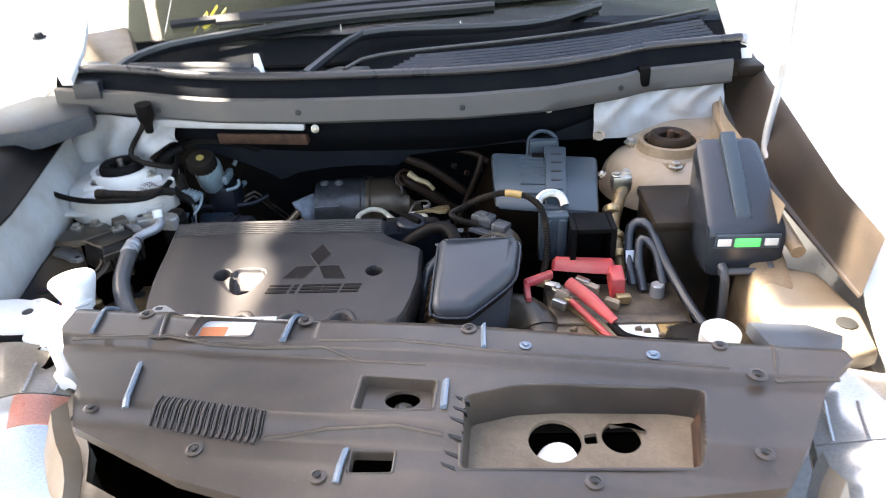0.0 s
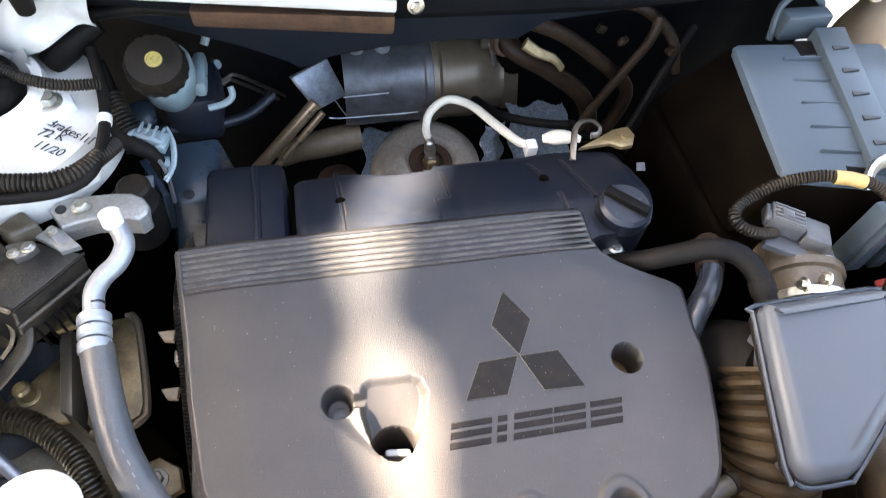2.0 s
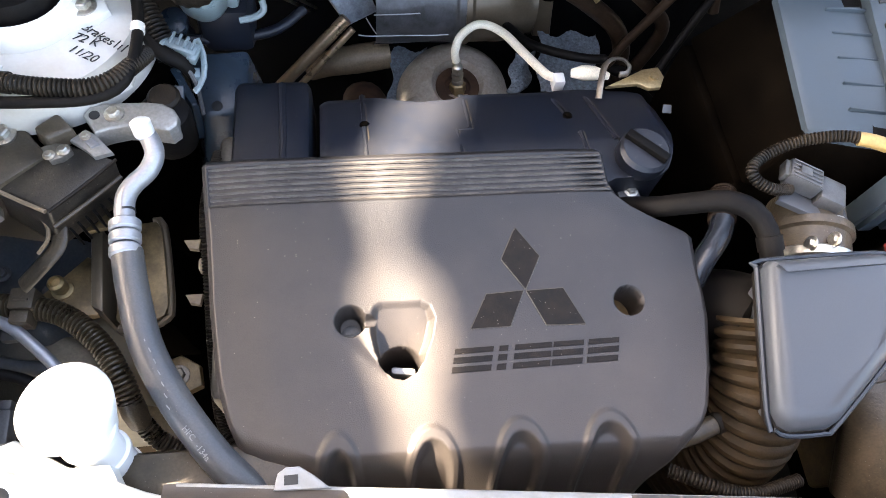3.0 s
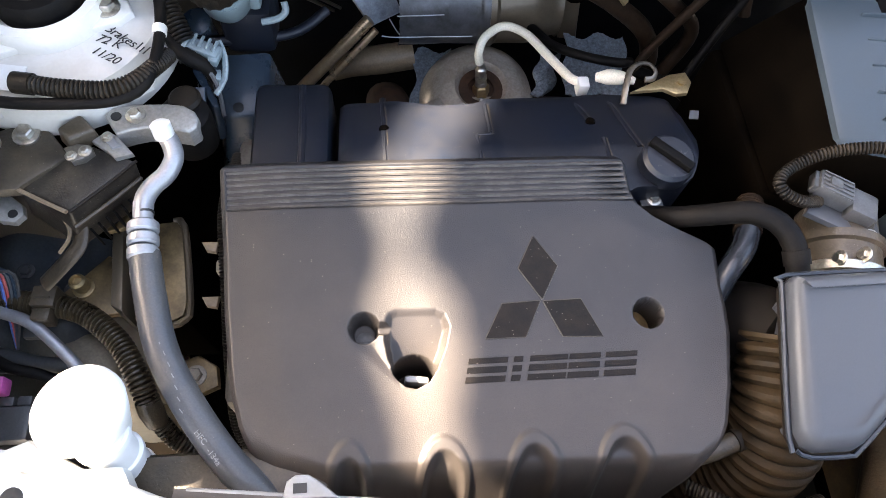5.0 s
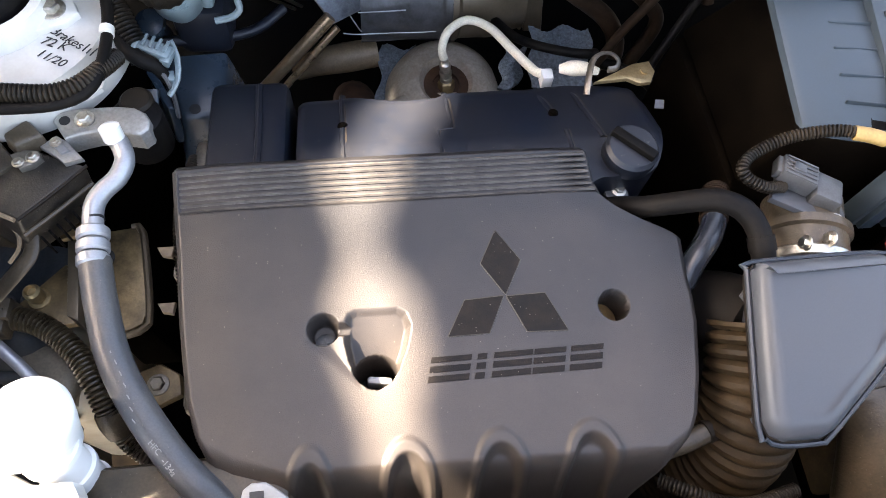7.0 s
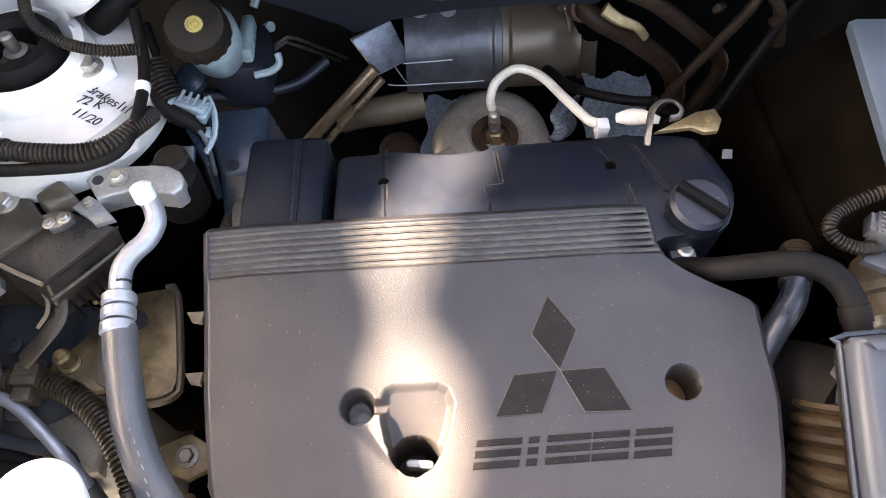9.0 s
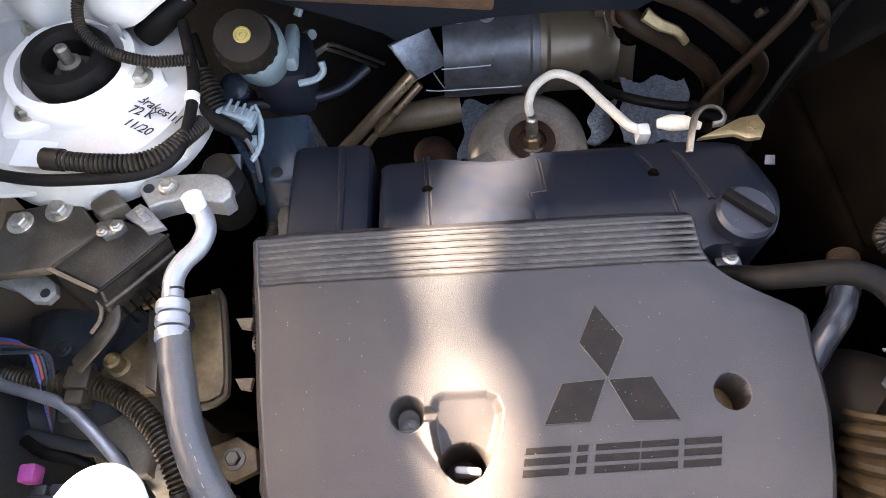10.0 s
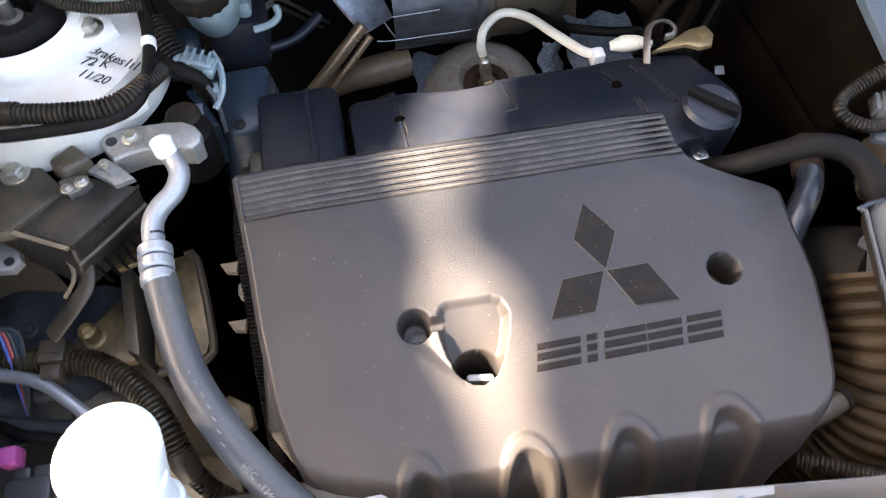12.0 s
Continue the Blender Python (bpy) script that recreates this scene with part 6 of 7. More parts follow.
wt = thing("washer_tank", (-0.69, 0.98, 0.4), "beige stained plastic tank low beside the wheel arch", "tank")
M_TANK = mat("beige_aged_plastic", (0.40, 0.345, 0.26), 0.4, 0, (0.25, 0.19, 0.12), 14, 0.7, 0.1, 300, fleck=0.15)
part("tank", box(-0.71, -0.618, 0.945, 1.06, 0.45, 0.722, 0.03, seg=4), M_TANK, wt)
arch = thing("arch_shelf", (-0.72, 1.06, 0.72), "blue-grey dusty moulded wheel arch shelf", "liner")
part("shelf_panel", sheet(steps(-0.80, -0.645, 24), steps(0.985, 1.135, 22), lambda u, v: Vector((u, v, 0.742 + 0.014 * math.sin(u * 60) * math.sin(v * 38) - 0.05 * smooth(-0.69, -0.645, u) - 0.03 * smooth(1.03, 0.985, v))), 0.004), M_LINER, arch)
for x, y in ((-0.712, 1.060), (-0.690, 1.062), (-0.742, 1.085)):
    part("shelf_clip", bolt((x, y, 0.758), 0.006), M_PLUG, arch, "bluish push stud")
cw = thing("front_cables", (-0.74, 0.97, 0.76), "bare metal tube with blue and pink cable ends", "cable")
part("metal_tube", tube([(-0.80, 1.045, 0.79), (-0.748, 1.028, 0.79), (-0.713, 1.014, 0.79), (-0.685, 0.99, 0.785), (-0.662, 0.965, 0.775), (-0.645, 0.94, 0.75)], 0.0062, 12), M_ALU, cw)
for k, m_ in enumerate((M_BLUE, M_RED, M_PLUG, M_BLUEP, M_PLUG)):
    part("thin_wire", tube([(-0.79, 1.08 - 0.004 * k, 0.81), (-0.757 + 0.004 * k, 1.072 - 0.003 * k, 0.815), (-0.742 + 0.004 * k, 1.058, 0.81), (-0.737 + 0.003 * k, 1.03, 0.79), (-0.74, 1.0, 0.75)], 0.0019, 6), m_, cw)
part("pink_plug", box(-0.746, -0.730, 0.945, 0.962, 0.765, 0.785, 0.003), M_PINK, cw, "pink plug")
part("grey_plug", joined(box(-0.745, -0.705, 0.900, 0.935, 0.75, 0.772, 0.004), box(-0.740, -0.725, 0.935, 0.945, 0.752, 0.768, 0.002), box(-0.722, -0.708, 0.935, 0.945, 0.752, 0.768, 0.002)), M_PLUG, cw, "grey plug block")
part("plug_lead", tube([(-0.76, 0.99, 0.76), (-0.735, 0.975, 0.765), (-0.70, 0.965, 0.755), (-0.67, 0.94, 0.73)], 0.006, 10), M_RUBBER, cw)
part("plug_lead", tube([(-0.77, 1.0, 0.74), (-0.72, 0.985, 0.745), (-0.68, 0.975, 0.74), (-0.65, 0.93, 0.70)], 0.008, 10), M_LINER, cw)
wf = thing("washer_filler", (-0.56, 0.86, 0.9), "white plastic washer filler neck with flared cap, in sun", "filler neck")
part("neck", tube([(-0.578, 0.874, 0.945), (-0.574, 0.862, 0.91), (-0.569, 0.851, 0.88), (-0.566, 0.843, 0.855)], [0.019, 0.0185, 0.0195, 0.0205], 32, 0.004), M_WPLAST, wf)
for k in range(3):
    part("neck_ring", lathe([(0.0185, 0), (0.0215, 0.002), (0.0215, 0.007), (0.0185, 0.009)], Vector((-0.5755, 0.866, 0.92)).lerp(Vector((-0.568, 0.848, 0.868)), k / 2), (-0.13, 0.33, 1), 32), M_WPLAST, wf)
part("neck_lower", tube([(-0.566, 0.843, 0.858), (-0.57, 0.84, 0.80), (-0.60, 0.86, 0.70)], 0.0165, 18), M_WPLAST, wf)
part("cap", lathe([(0.0185, -0.048), (0.021, -0.040), (0.029, -0.018), (0.0345, -0.001), (0.0345, 0.003), (0.0325, 0.006), (0.027, 0.007), (0.0, 0.0075)], (-0.583, 0.883, 0.955), (-0.10, 0.10, 1), 44), M_WPLAST, wf)
tray_w = thing("lamp_panel_tab", (-0.59, 0.83, 0.93), "sunlit white painted panel end below the filler cap", "panel")
part("panel_tab", slab([(-0.72, 0.862), (-0.665, 0.866), (-0.641, 0.862), (-0.625, 0.868), (-0.611, 0.860), (-0.588, 0.846), (-0.563, 0.837), (-0.53, 0.823), (-0.506, 0.815), (-0.512, 0.79), (-0.60, 0.80), (-0.72, 0.80)], 0.915, 0.938, 0.007, seg=3), M_WHITE, tray_w)
part("pressed_groove", tube([(-0.625, 0.842, 0.9375), (-0.59, 0.830, 0.9378), (-0.555, 0.818, 0.9375)], 0.004, 8, flat=0.4), M_STEEL, tray_w, "bluish pressed groove")
part("panel_hole", lathe([(0.008, 0), (0.008, 0.0008), (0.006, 0.001)], (-0.628, 0.826, 0.938), (0, 0, 1), 18), M_INK_HOLE, tray_w)

# ---- behind the engine ----
# pale blue in the facet's colour stands for sky reflected there
M_FACET = mat("scuffed_sky_toned_steel", (0.42, 0.46, 0.51), 0.4, 0.2, (0.12, 0.13, 0.145), 60, 0.7, 0.2, 400)
hs = thing("heat_shield", (-0.25, 1.42, 0.75), "scuffed bright steel exhaust heat shield with tan end", "heat shield")


def shield_pt(u, v, up=0.0):
    """A rounded shell: v runs from the back of its crown over the front to its lower lip."""
    r = 0.061 * math.sqrt(max(0.02, 1 - (max(0.0, -0.335 - u) / 0.052) ** 2)) - 0.012 * smooth(-0.15, -0.105, u)
    r += 0.004 * (smooth(-0.218, -0.213, u) - smooth(-0.197, -0.192, u)) + 0.0012 * math.sin(u * 47 + v * 7) * math.sin(v * 11 + u * 20) + up
    a = radians(118 - 175 * v)
    return Vector((u, 1.457 - r * math.cos(a), 0.785 + r * math.sin(a)))


part("shield", sheet(steps(-0.322, -0.205, 60), steps(0, 1, 44), shield_pt, 0.004), M_SHIELD, hs, "scuffed bright pressed steel shell")
part("rear_shield", sheet(steps(-0.2045, -0.105, 40), steps(0, 1, 44), shield_pt, 0.004), M_TANM, hs, "tan heat-tinted shell")
for u0, u1, v0, v1 in ((-0.325, -0.265, 0.55, 0.54), (-0.345, -0.30, 0.72, 0.74), (-0.30, -0.225, 0.74, 0.73), (-0.335, -0.322, 0.57, 0.70)):
    part("press_line", tube([shield_pt(u0 + (u1 - u0) * k / 4, v0 + (v1 - v0) * k / 4, 0.0005) for k in range(5)], 0.0008, 6, 0.01), M_ALU, hs, "bright crease")
part("end_facet", hexa([(-0.392, 1.464, 0.790), (-0.340, 1.482, 0.804), (-0.316, 1.464, 0.752), (-0.360, 1.440, 0.748)], [(-0.388, 1.457, 0.794), (-0.338, 1.474, 0.808), (-0.316, 1.456, 0.757), (-0.358, 1.433, 0.754)], 0.0015), M_FACET, hs, "end facet painted pale blue for reflected sky")
for p in ((-0.302, 1.448, 0.845), (-0.268, 1.448, 0.846)):
    part("shield_bolt", joined(bolt(p, 0.0062), lathe([(0.0105, -0.002), (0.0105, 0.001), (0.008, 0.0015)], p, (0, -0.2, 1), 18)), M_ALU, hs)
part("rear_clip", joined(box(-0.137, -0.118, 1.44, 1.452, 0.838, 0.862, 0.003), tube([(-0.128, 1.43, 0.855), (-0.120, 1.425, 0.83), (-0.118, 1.425, 0.80), (-0.110, 1.425, 0.775)], 0.0035, 8)), M_STEEL, hs)
# sheets stand in for ground showing through gaps behind the engine
for x0, x1, y0, y1, z in ((-0.100, -0.018, 1.318, 1.405, 0.745), (-0.300, -0.252, 1.345, 1.43, 0.69), (-0.135, -0.105, 1.345, 1.395, 0.72)):
    part("ground_patch", sheet(steps(x0, x1, 24), steps(0, 1, 24), lambda u, v: Vector((u + 0.012 * (v - 0.5) + 0.004 * math.sin(v * 9 + x0 * 50), y0 + (y1 - y0) * v + 0.006 * math.sin(u * 130 + 2), z + 0.02 * v + 0.0011 * math.sin(u * 820 + v * 3) * math.sin(v * 60 + u * 90))), 0.003), M_GAPGROUND, hs, "grainy sheet standing for ground seen through gaps")
# bright chips stand in for sunlit ground seen through the gaps
for x, y, z in ((0.066, 1.265, 0.82), (0.012, 1.217, 0.84), (0.045, 1.245, 0.83)):
    part("ground_glint", hexa([(x - 0.007, y - 0.005, z), (x + 0.006, y - 0.004, z - 0.003), (x + 0.008, y + 0.006, z), (x - 0.004, y + 0.006, z + 0.002)], [(x - 0.007, y - 0.004, z + 0.0012), (x + 0.006, y - 0.003, z - 0.0016), (x + 0.007, y + 0.006, z + 0.0012), (x - 0.003, y + 0.005, z + 0.0032)], 0.0003), M_ALU, hs)
ex = thing("exhaust_manifold", (-0.23, 1.28, 0.72), "rusty exhaust manifold with pressed heat shield dome", "exhaust")
part("dome", lathe([(0.085, -0.06), (0.072, -0.02), (0.055, -0.004), (0.036, 0.0), (0.030, -0.006), (0.026, -0.03)], (-0.214, 1.345, 0.738), (0, -0.2, 1), 36, caps=False), M_DOME, ex)
part("dome_flange", slab([(-0.335, 1.285), (-0.31, 1.315), (-0.27, 1.335), (-0.16, 1.335), (-0.12, 1.315), (-0.08, 1.29), (-0.08, 1.245), (-0.335, 1.245)], 0.72, 0.728, 0.003), M_DOME, ex)
part("seat_ring", lathe([(0.030, 0), (0.030, 0.004), (0.018, 0.005), (0.016, -0.01)], (-0.214, 1.343, 0.729), (0, -0.2, 1), 30), M_RUST, ex)
part("pipe", tube([(-0.33, 1.33, 0.66), (-0.335, 1.38, 0.65), (-0.34, 1.44, 0.58)], 0.03, 16), M_RUST, ex)
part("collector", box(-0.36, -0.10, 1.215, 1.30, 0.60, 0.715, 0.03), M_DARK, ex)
tubes = thing("heater_pipes", (-0.38, 1.29, 0.75), "pair of tan metal pipes below the heat shield", "pipe")
part("pipe_tube", tube([(-0.525, 1.33, 0.652), (-0.36, 1.405, 0.797)], 0.0082, 14), M_TUBE, tubes)
part("pipe_tube", tube([(-0.50, 1.33, 0.645), (-0.352, 1.405, 0.778)], 0.0048, 12), M_TUBE, tubes)
part("pale_body", tube([(-0.415, 1.425, 0.672), (-0.385, 1.425, 0.688), (-0.345, 1.425, 0.697), (-0.30, 1.43, 0.700)], [0.014, 0.019, 0.021, 0.020], 20), M_TANP, tubes, "pale tan round housing")
o2 = thing("oxygen_sensor", (-0.214, 1.343, 0.735), "oxygen sensor with white sleeved lead", "sensor")
O2_AXIS = Vector((-0.1, 0.25, 1))
part("sensor_nut", lathe([(0.0115, -0.012), (0.0115, 0.003), (0.009, 0.005)], (-0.214, 1.343, 0.735), O2_AXIS, 6), M_BRASS, o2, "brown hexagon nut")
part("sensor_body", lathe([(0.008, 0.004), (0.008, 0.010), (0.0065, 0.011), (0.0065, 0.014), (0.008, 0.015), (0.008, 0.020), (0.0062, 0.021), (0.0062, 0.024), (0.0074, 0.025), (0.0074, 0.031), (0.0055, 0.033), (0.0045, 0.040)], (-0.214, 1.343, 0.735), O2_AXIS, 18), M_STEEL, o2, "ringed steel sensor body")
part("lead", tube([(-0.219, 1.353, 0.773), (-0.222, 1.357, 0.786), (-0.214, 1.371, 0.801), (-0.189, 1.384, 0.807), (-0.163, 1.366, 0.812), (-0.143, 1.321, 0.823), (-0.124, 1.275, 0.836), (-0.112, 1.268, 0.839)], 0.0056, 12, 0.005), M_LEAD, o2, "white cloth sleeve")
part("lead_clip", box(-0.120, -0.106, 1.256, 1.272, 0.826, 0.846, 0.003), M_WPLAST, o2, "white clip")
part("lead_tail", tube([(-0.150, 1.40, 0.79), (-0.129, 1.360, 0.80), (-0.102, 1.335, 0.81), (-0.070, 1.318, 0.817), (-0.05, 1.312, 0.82), (-0.03, 1.33, 0.80)], 0.006, 10), M_RUBBER, o2)
# white piece put in for the sunlit highlight on a dark hose
part("tail_highlight", tube([(-0.098, 1.270, 0.845), (-0.082, 1.266, 0.850), (-0.066, 1.262, 0.852), (-0.055, 1.258, 0.852)], [0.005, 0.0095, 0.0085, 0.004], 12, 0.004), M_LEAD, o2)
hk = thing("lifting_hook", (-0.05, 1.22, 0.87), "bent steel lifting eye and yellow-tipped bracket", "bracket")
part("hook", tube([(-0.088, 1.205, 0.88), (-0.084, 1.222, 0.888), (-0.076, 1.242, 0.891), (-0.064, 1.2515, 0.891), (-0.052, 1.250, 0.891), (-0.047, 1.241, 0.890), (-0.051, 1.233, 0.888), (-0.060, 1.232, 0.887)], 0.0042, 10, 0.003, flat=0.5), M_CAST, hk)
part("plate", slab([(-0.078, 1.218), (-0.052, 1.230), (-0.030, 1.241), (-0.010, 1.244), (-0.006, 1.230), (-0.014, 1.215), (-0.028, 1.214), (-0.040, 1.221)], 0.880, 0.885, 0.0015), M_BRASS, hk)
part("hole_rim", lathe([(0.005, 0), (0.005, 0.002), (0.003, 0.002)], (-0.018, 1.230, 0.885), (0, 0, 1), 16), M_BRASS, hk)
hh = thing("heater_hoses", (0.0, 1.4, 0.8), "brown rubber heater hoses behind the engine", "hose")
for pts, r, m_ in (
    ([(-0.118, 1.44, 0.868), (-0.10, 1.405, 0.862), (-0.046, 1.40, 0.828), (0.008, 1.40, 0.781), (0.028, 1.39, 0.74), (0.02, 1.37, 0.70)], 0.0125, M_BROWN),
    ([(-0.12, 1.39, 0.945), (-0.103, 1.38, 0.932), (-0.045, 1.38, 0.901), (0.04, 1.38, 0.832), (0.062, 1.38, 0.805), (0.064, 1.38, 0.775), (0.045, 1.37, 0.73)], 0.0095, M_BROWN),
    ([(0.06, 1.37, 0.935), (0.053, 1.36, 0.909), (0.03, 1.36, 0.849), (0.008, 1.36, 0.794), (-0.012, 1.35, 0.75)], 0.0062, M_BROWN),
    ([(0.12, 1.38, 0.91), (0.085, 1.35, 0.87), (0.062, 1.33, 0.83), (0.03, 1.30, 0.78)], 0.0055, M_RUBBER),
    ([(0.0, 1.40, 0.94), (0.05, 1.39, 0.93), (0.09, 1.37, 0.90), (0.10, 1.35, 0.86)], 0.007, M_BROWN),
    ([(-0.02, 1.37, 0.74), (0.01, 1.34, 0.76), (0.05, 1.31, 0.76), (0.09, 1.29, 0.72)], 0.008, M_RUBBER),
    ([(-0.30, 1.33, 0.60), (-0.2, 1.37, 0.62), (-0.1, 1.37, 0.66), (0.0, 1.34, 0.66)], 0.012, M_RUST)):
    part("hose_pipe", tube(pts, r, 14), m_, hh)
part("hose_mouth", lathe([(0.016, 0), (0.019, 0.004), (0.019, 0.016), (0.015, 0.018), (0.013, 0.008)], (-0.116, 1.43, 0.862), (0.3, -0.8, 0.4), 22), M_RUST, hh)
part("valve_body", lathe([(0.026, -0.03), (0.030, -0.01), (0.030, 0.022), (0.022, 0.03), (0.010, 0.033)], (-0.09, 1.455, 0.812), (0.1, -0.6, 1), 22), M_DARK, hh)
part("tan_strap", hexa([(-0.10, 1.42, 0.745), (-0.074, 1.42, 0.742), (-0.072, 1.424, 0.742), (-0.10, 1.424, 0.745)], [(-0.107, 1.425, 0.818), (-0.083, 1.425, 0.815), (-0.083, 1.43, 0.815), (-0.107, 1.43, 0.818)], 0.001), M_TANM, hh, "bent tan metal strap")
part("tan_clamp", tube([(-0.10, 1.385, 0.893), (-0.080, 1.38, 0.88), (-0.060, 1.378, 0.872), (-0.045, 1.375, 0.856)], [0.008, 0.005], 8, flat=0.5), M_BRASS, hh, "tan hose clamp")
for k in range(4):
    part("small_clip", box(-0.006, 0.006, -0.004, 0.004, -0.006, 0.006, 0.002, pose(0.0 + 0.028 * k, 1.39 - 0.012 * k, 0.905 - 0.012 * (k % 2), 20 * k, 15, 30 * k)), (M_DUSTY, M_BROWN)[k % 2], hh)
part("bracket_plate", slab([(-0.06, 1.345), (0.0, 1.352), (0.01, 1.36), (-0.01, 1.372), (-0.06, 1.368)], 0.738, 0.742, 0.001), M_TANM, hh)
part("bracket_hole", lathe([(0.005, 0), (0.005, 0.0008), (0.003, 0.001)], (-0.022, 1.360, 0.742), (0, 0, 1), 12), M_INK_HOLE, hh)
part("bracket_hole", lathe([(0.004, 0), (0.004, 0.0008), (0.003, 0.001)], (-0.045, 1.357, 0.742), (0, 0, 1), 12), M_INK_HOLE, hh)
sub = thing("subframe", (-0.1, 1.3, 0.2), "added subframe and steering rack under the engine, near black for shade", "subframe")
# unseen filler; the undertray hides the ground and keeps the bay dark
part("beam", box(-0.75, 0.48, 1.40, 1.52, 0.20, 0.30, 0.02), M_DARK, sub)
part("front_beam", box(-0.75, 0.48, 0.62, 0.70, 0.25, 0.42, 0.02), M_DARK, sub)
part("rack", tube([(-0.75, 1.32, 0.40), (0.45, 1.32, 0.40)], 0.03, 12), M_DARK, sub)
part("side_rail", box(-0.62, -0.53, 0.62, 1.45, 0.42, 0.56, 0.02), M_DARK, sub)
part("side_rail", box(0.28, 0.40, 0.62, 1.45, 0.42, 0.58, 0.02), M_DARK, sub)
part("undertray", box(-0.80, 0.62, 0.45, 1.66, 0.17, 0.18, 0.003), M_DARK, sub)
rad = thing("radiator", (-0.05, 0.72, 0.5), "dark radiator core behind the grille", "radiator")
part("top_tank", box(-0.50, 0.38, 0.655, 0.725, 0.845, 0.885, 0.008), M_BLACK, rad)
part("core", box(-0.50, 0.38, 0.66, 0.72, 0.30, 0.84, 0.01), M_DARK, rad)

plugc = thing("capped_coupling", (0.048, 0.848, 0.78), "small pale brass capped coupling below the intake", "coupling")
part("coupling_body", lathe([(0.010, -0.05), (0.011, 0.0), (0.0115, 0.010), (0.010, 0.012)], (0.043, 0.843, 0.785), (0.25, 0.3, 1), 24), M_BRASS, plugc)
part("coupling_cap", lathe([(0.0105, 0.0), (0.0125, 0.002), (0.0125, 0.008), (0.010, 0.011), (0.0, 0.0115)], (0.052, 0.853, 0.803), (0.25, 0.3, 1), 24), M_LEAD, plugc, "cream round cap")

# ---- radiator cover and nose ----
M_BEIGE = mat("caked_dust", (0.20, 0.15, 0.10), 0.7, 0, (0.10, 0.075, 0.05), 14, 0.7, 0.3, 400)
# pale blue colour stands for sky reflected in step edges and clips
M_STEP = mat("blue_sheen_plastic", (0.13, 0.17, 0.22), 0.18, 0, (0.16, 0.18, 0.2), 30, 0.5, 0.05)
rc = thing("radiator_cover", (-0.05, 0.64, 0.92), "dusty brown-black plastic radiator cover panel with clips and recess", "radiator cover")


def rear(x):
    return 0.765 - 0.118 * x


FRONT = [(-0.515, 0.735), (-0.495, 0.690), (-0.447, 0.635), (-0.432, 0.577), (-0.353, 0.536), (-0.288, 0.507), (-0.19, 0.480), (-0.10, 0.466), (0.02, 0.464), (0.146, 0.466), (0.25, 0.470), (0.345, 0.480), (0.38, 0.52), (0.43, 0.60), (0.475, 0.64)]


def deck(x, y):
    s = rear(x) - y
    z = 0.937 + 0.041 * smooth(-0.01, 0.06, s) - 0.010 * smooth(0.105, 0.118, s) - 0.018 * smooth(0.208, 0.240, s) - 0.018 * smooth(0.262, 0.32, s)
    return z + 0.006 * smooth(-0.30, 0.0, x) * smooth(0.3, 0.0, x)


def rounded(corners, r=0.006, n=4):
    """The outline of a polygon with its corners rounded off."""
    out = []
    for i, c in enumerate(corners):
        c, a, b = Vector(c), Vector(corners[i - 1]), Vector(corners[(i + 1) % len(corners)])
        p, q = c + (a - c).normalized() * r, c + (b - c).normalized() * r
        out += [tuple(p.lerp(c, k / n).lerp(c.lerp(q, k / n), k / n)) for k in range(n + 1)]
    return out


def round_hole(x, y, rx, ry, n=28):
    return [(x + rx * math.cos(TAU * k / n), y + ry * math.sin(TAU * k / n)) for k in range(n)]


TAU = 2 * math.pi
TRAY = rounded([(0.020, 0.503), (0.268, 0.503), (0.296, 0.600), (0.262, 0.607), (0.130, 0.611), (0.080, 0.608), (0.026, 0.592)], 0.008)
WELL = rounded([(-0.100, 0.575), (-0.012, 0.572), (-0.008, 0.618), (-0.096, 0.630)], 0.005)
SEAT = rounded([(-0.338, 0.712), (-0.252, 0.707), (-0.254, 0.768), (-0.337, 0.773)], 0.010)
NOTCH = rounded([(-0.098, 0.502), (-0.052, 0.500), (-0.051, 0.528), (-0.097, 0.531)], 0.004)
CUTS = (TRAY, WELL, SEAT, NOTCH)


def rc_point(u, v):
    y0, y1 = rear(u), pw(u, FRONT)
    y = y0 + (y1 - y0) * v
    # seat round the label window, pressed a little lower
    seat = min(u + 0.385, -0.165 - u, y - 0.694, rear(u) - y + 0.01)
    return Vector((u, y, deck(u, y) - 0.0035 * smooth(0, 0.005, seat)))


def rc_keep(u, v):
    y = rear(u) + (pw(u, FRONT) - rear(u)) * v
    return all(inside_of(u, y, c) < -0.0006 for c in CUTS)


def well_wall(outline, drop, inset=0.96, lip=0.0045):
    """The folded rim and the walls of a pressed well; drop is its depth, or the height of its floor if it is over 0.5."""
    bm = bmesh.new()
    cx, cy = sum(p[0] for p in outline) / len(outline), sum(p[1] for p in outline) / len(outline)
    rings = []
    for grow, dz in ((lip, 0.0004), (lip * 0.5, 0.0016), (0.0, 0.0008), (-0.0015, -0.003), (None, None)):
        ring = []
        for x, y in outline:
            d = math.hypot(x - cx, y - cy)
            k = inset if grow is None else 1 + grow / d
            px, py = cx + (x - cx) * k, cy + (y - cy) * k
            seat = 0.0035 if (-0.385 < px < -0.165 and py > 0.70) else 0
            z = deck(px, py) - seat
            z = (drop if drop > 0.5 else z - drop) if grow is None else z + dz
            ring.append(bm.verts.new((px, py, z)))
        rings.append(ring)
    n = len(outline)
    for a, b in zip(rings, rings[1:]):
        for i in range(n):
            bm.faces.new((a[i], a[(i + 1) % n], b[(i + 1) % n], b[i]))
    bmesh.ops.recalc_face_normals(bm, faces=bm.faces[:])
    return bm


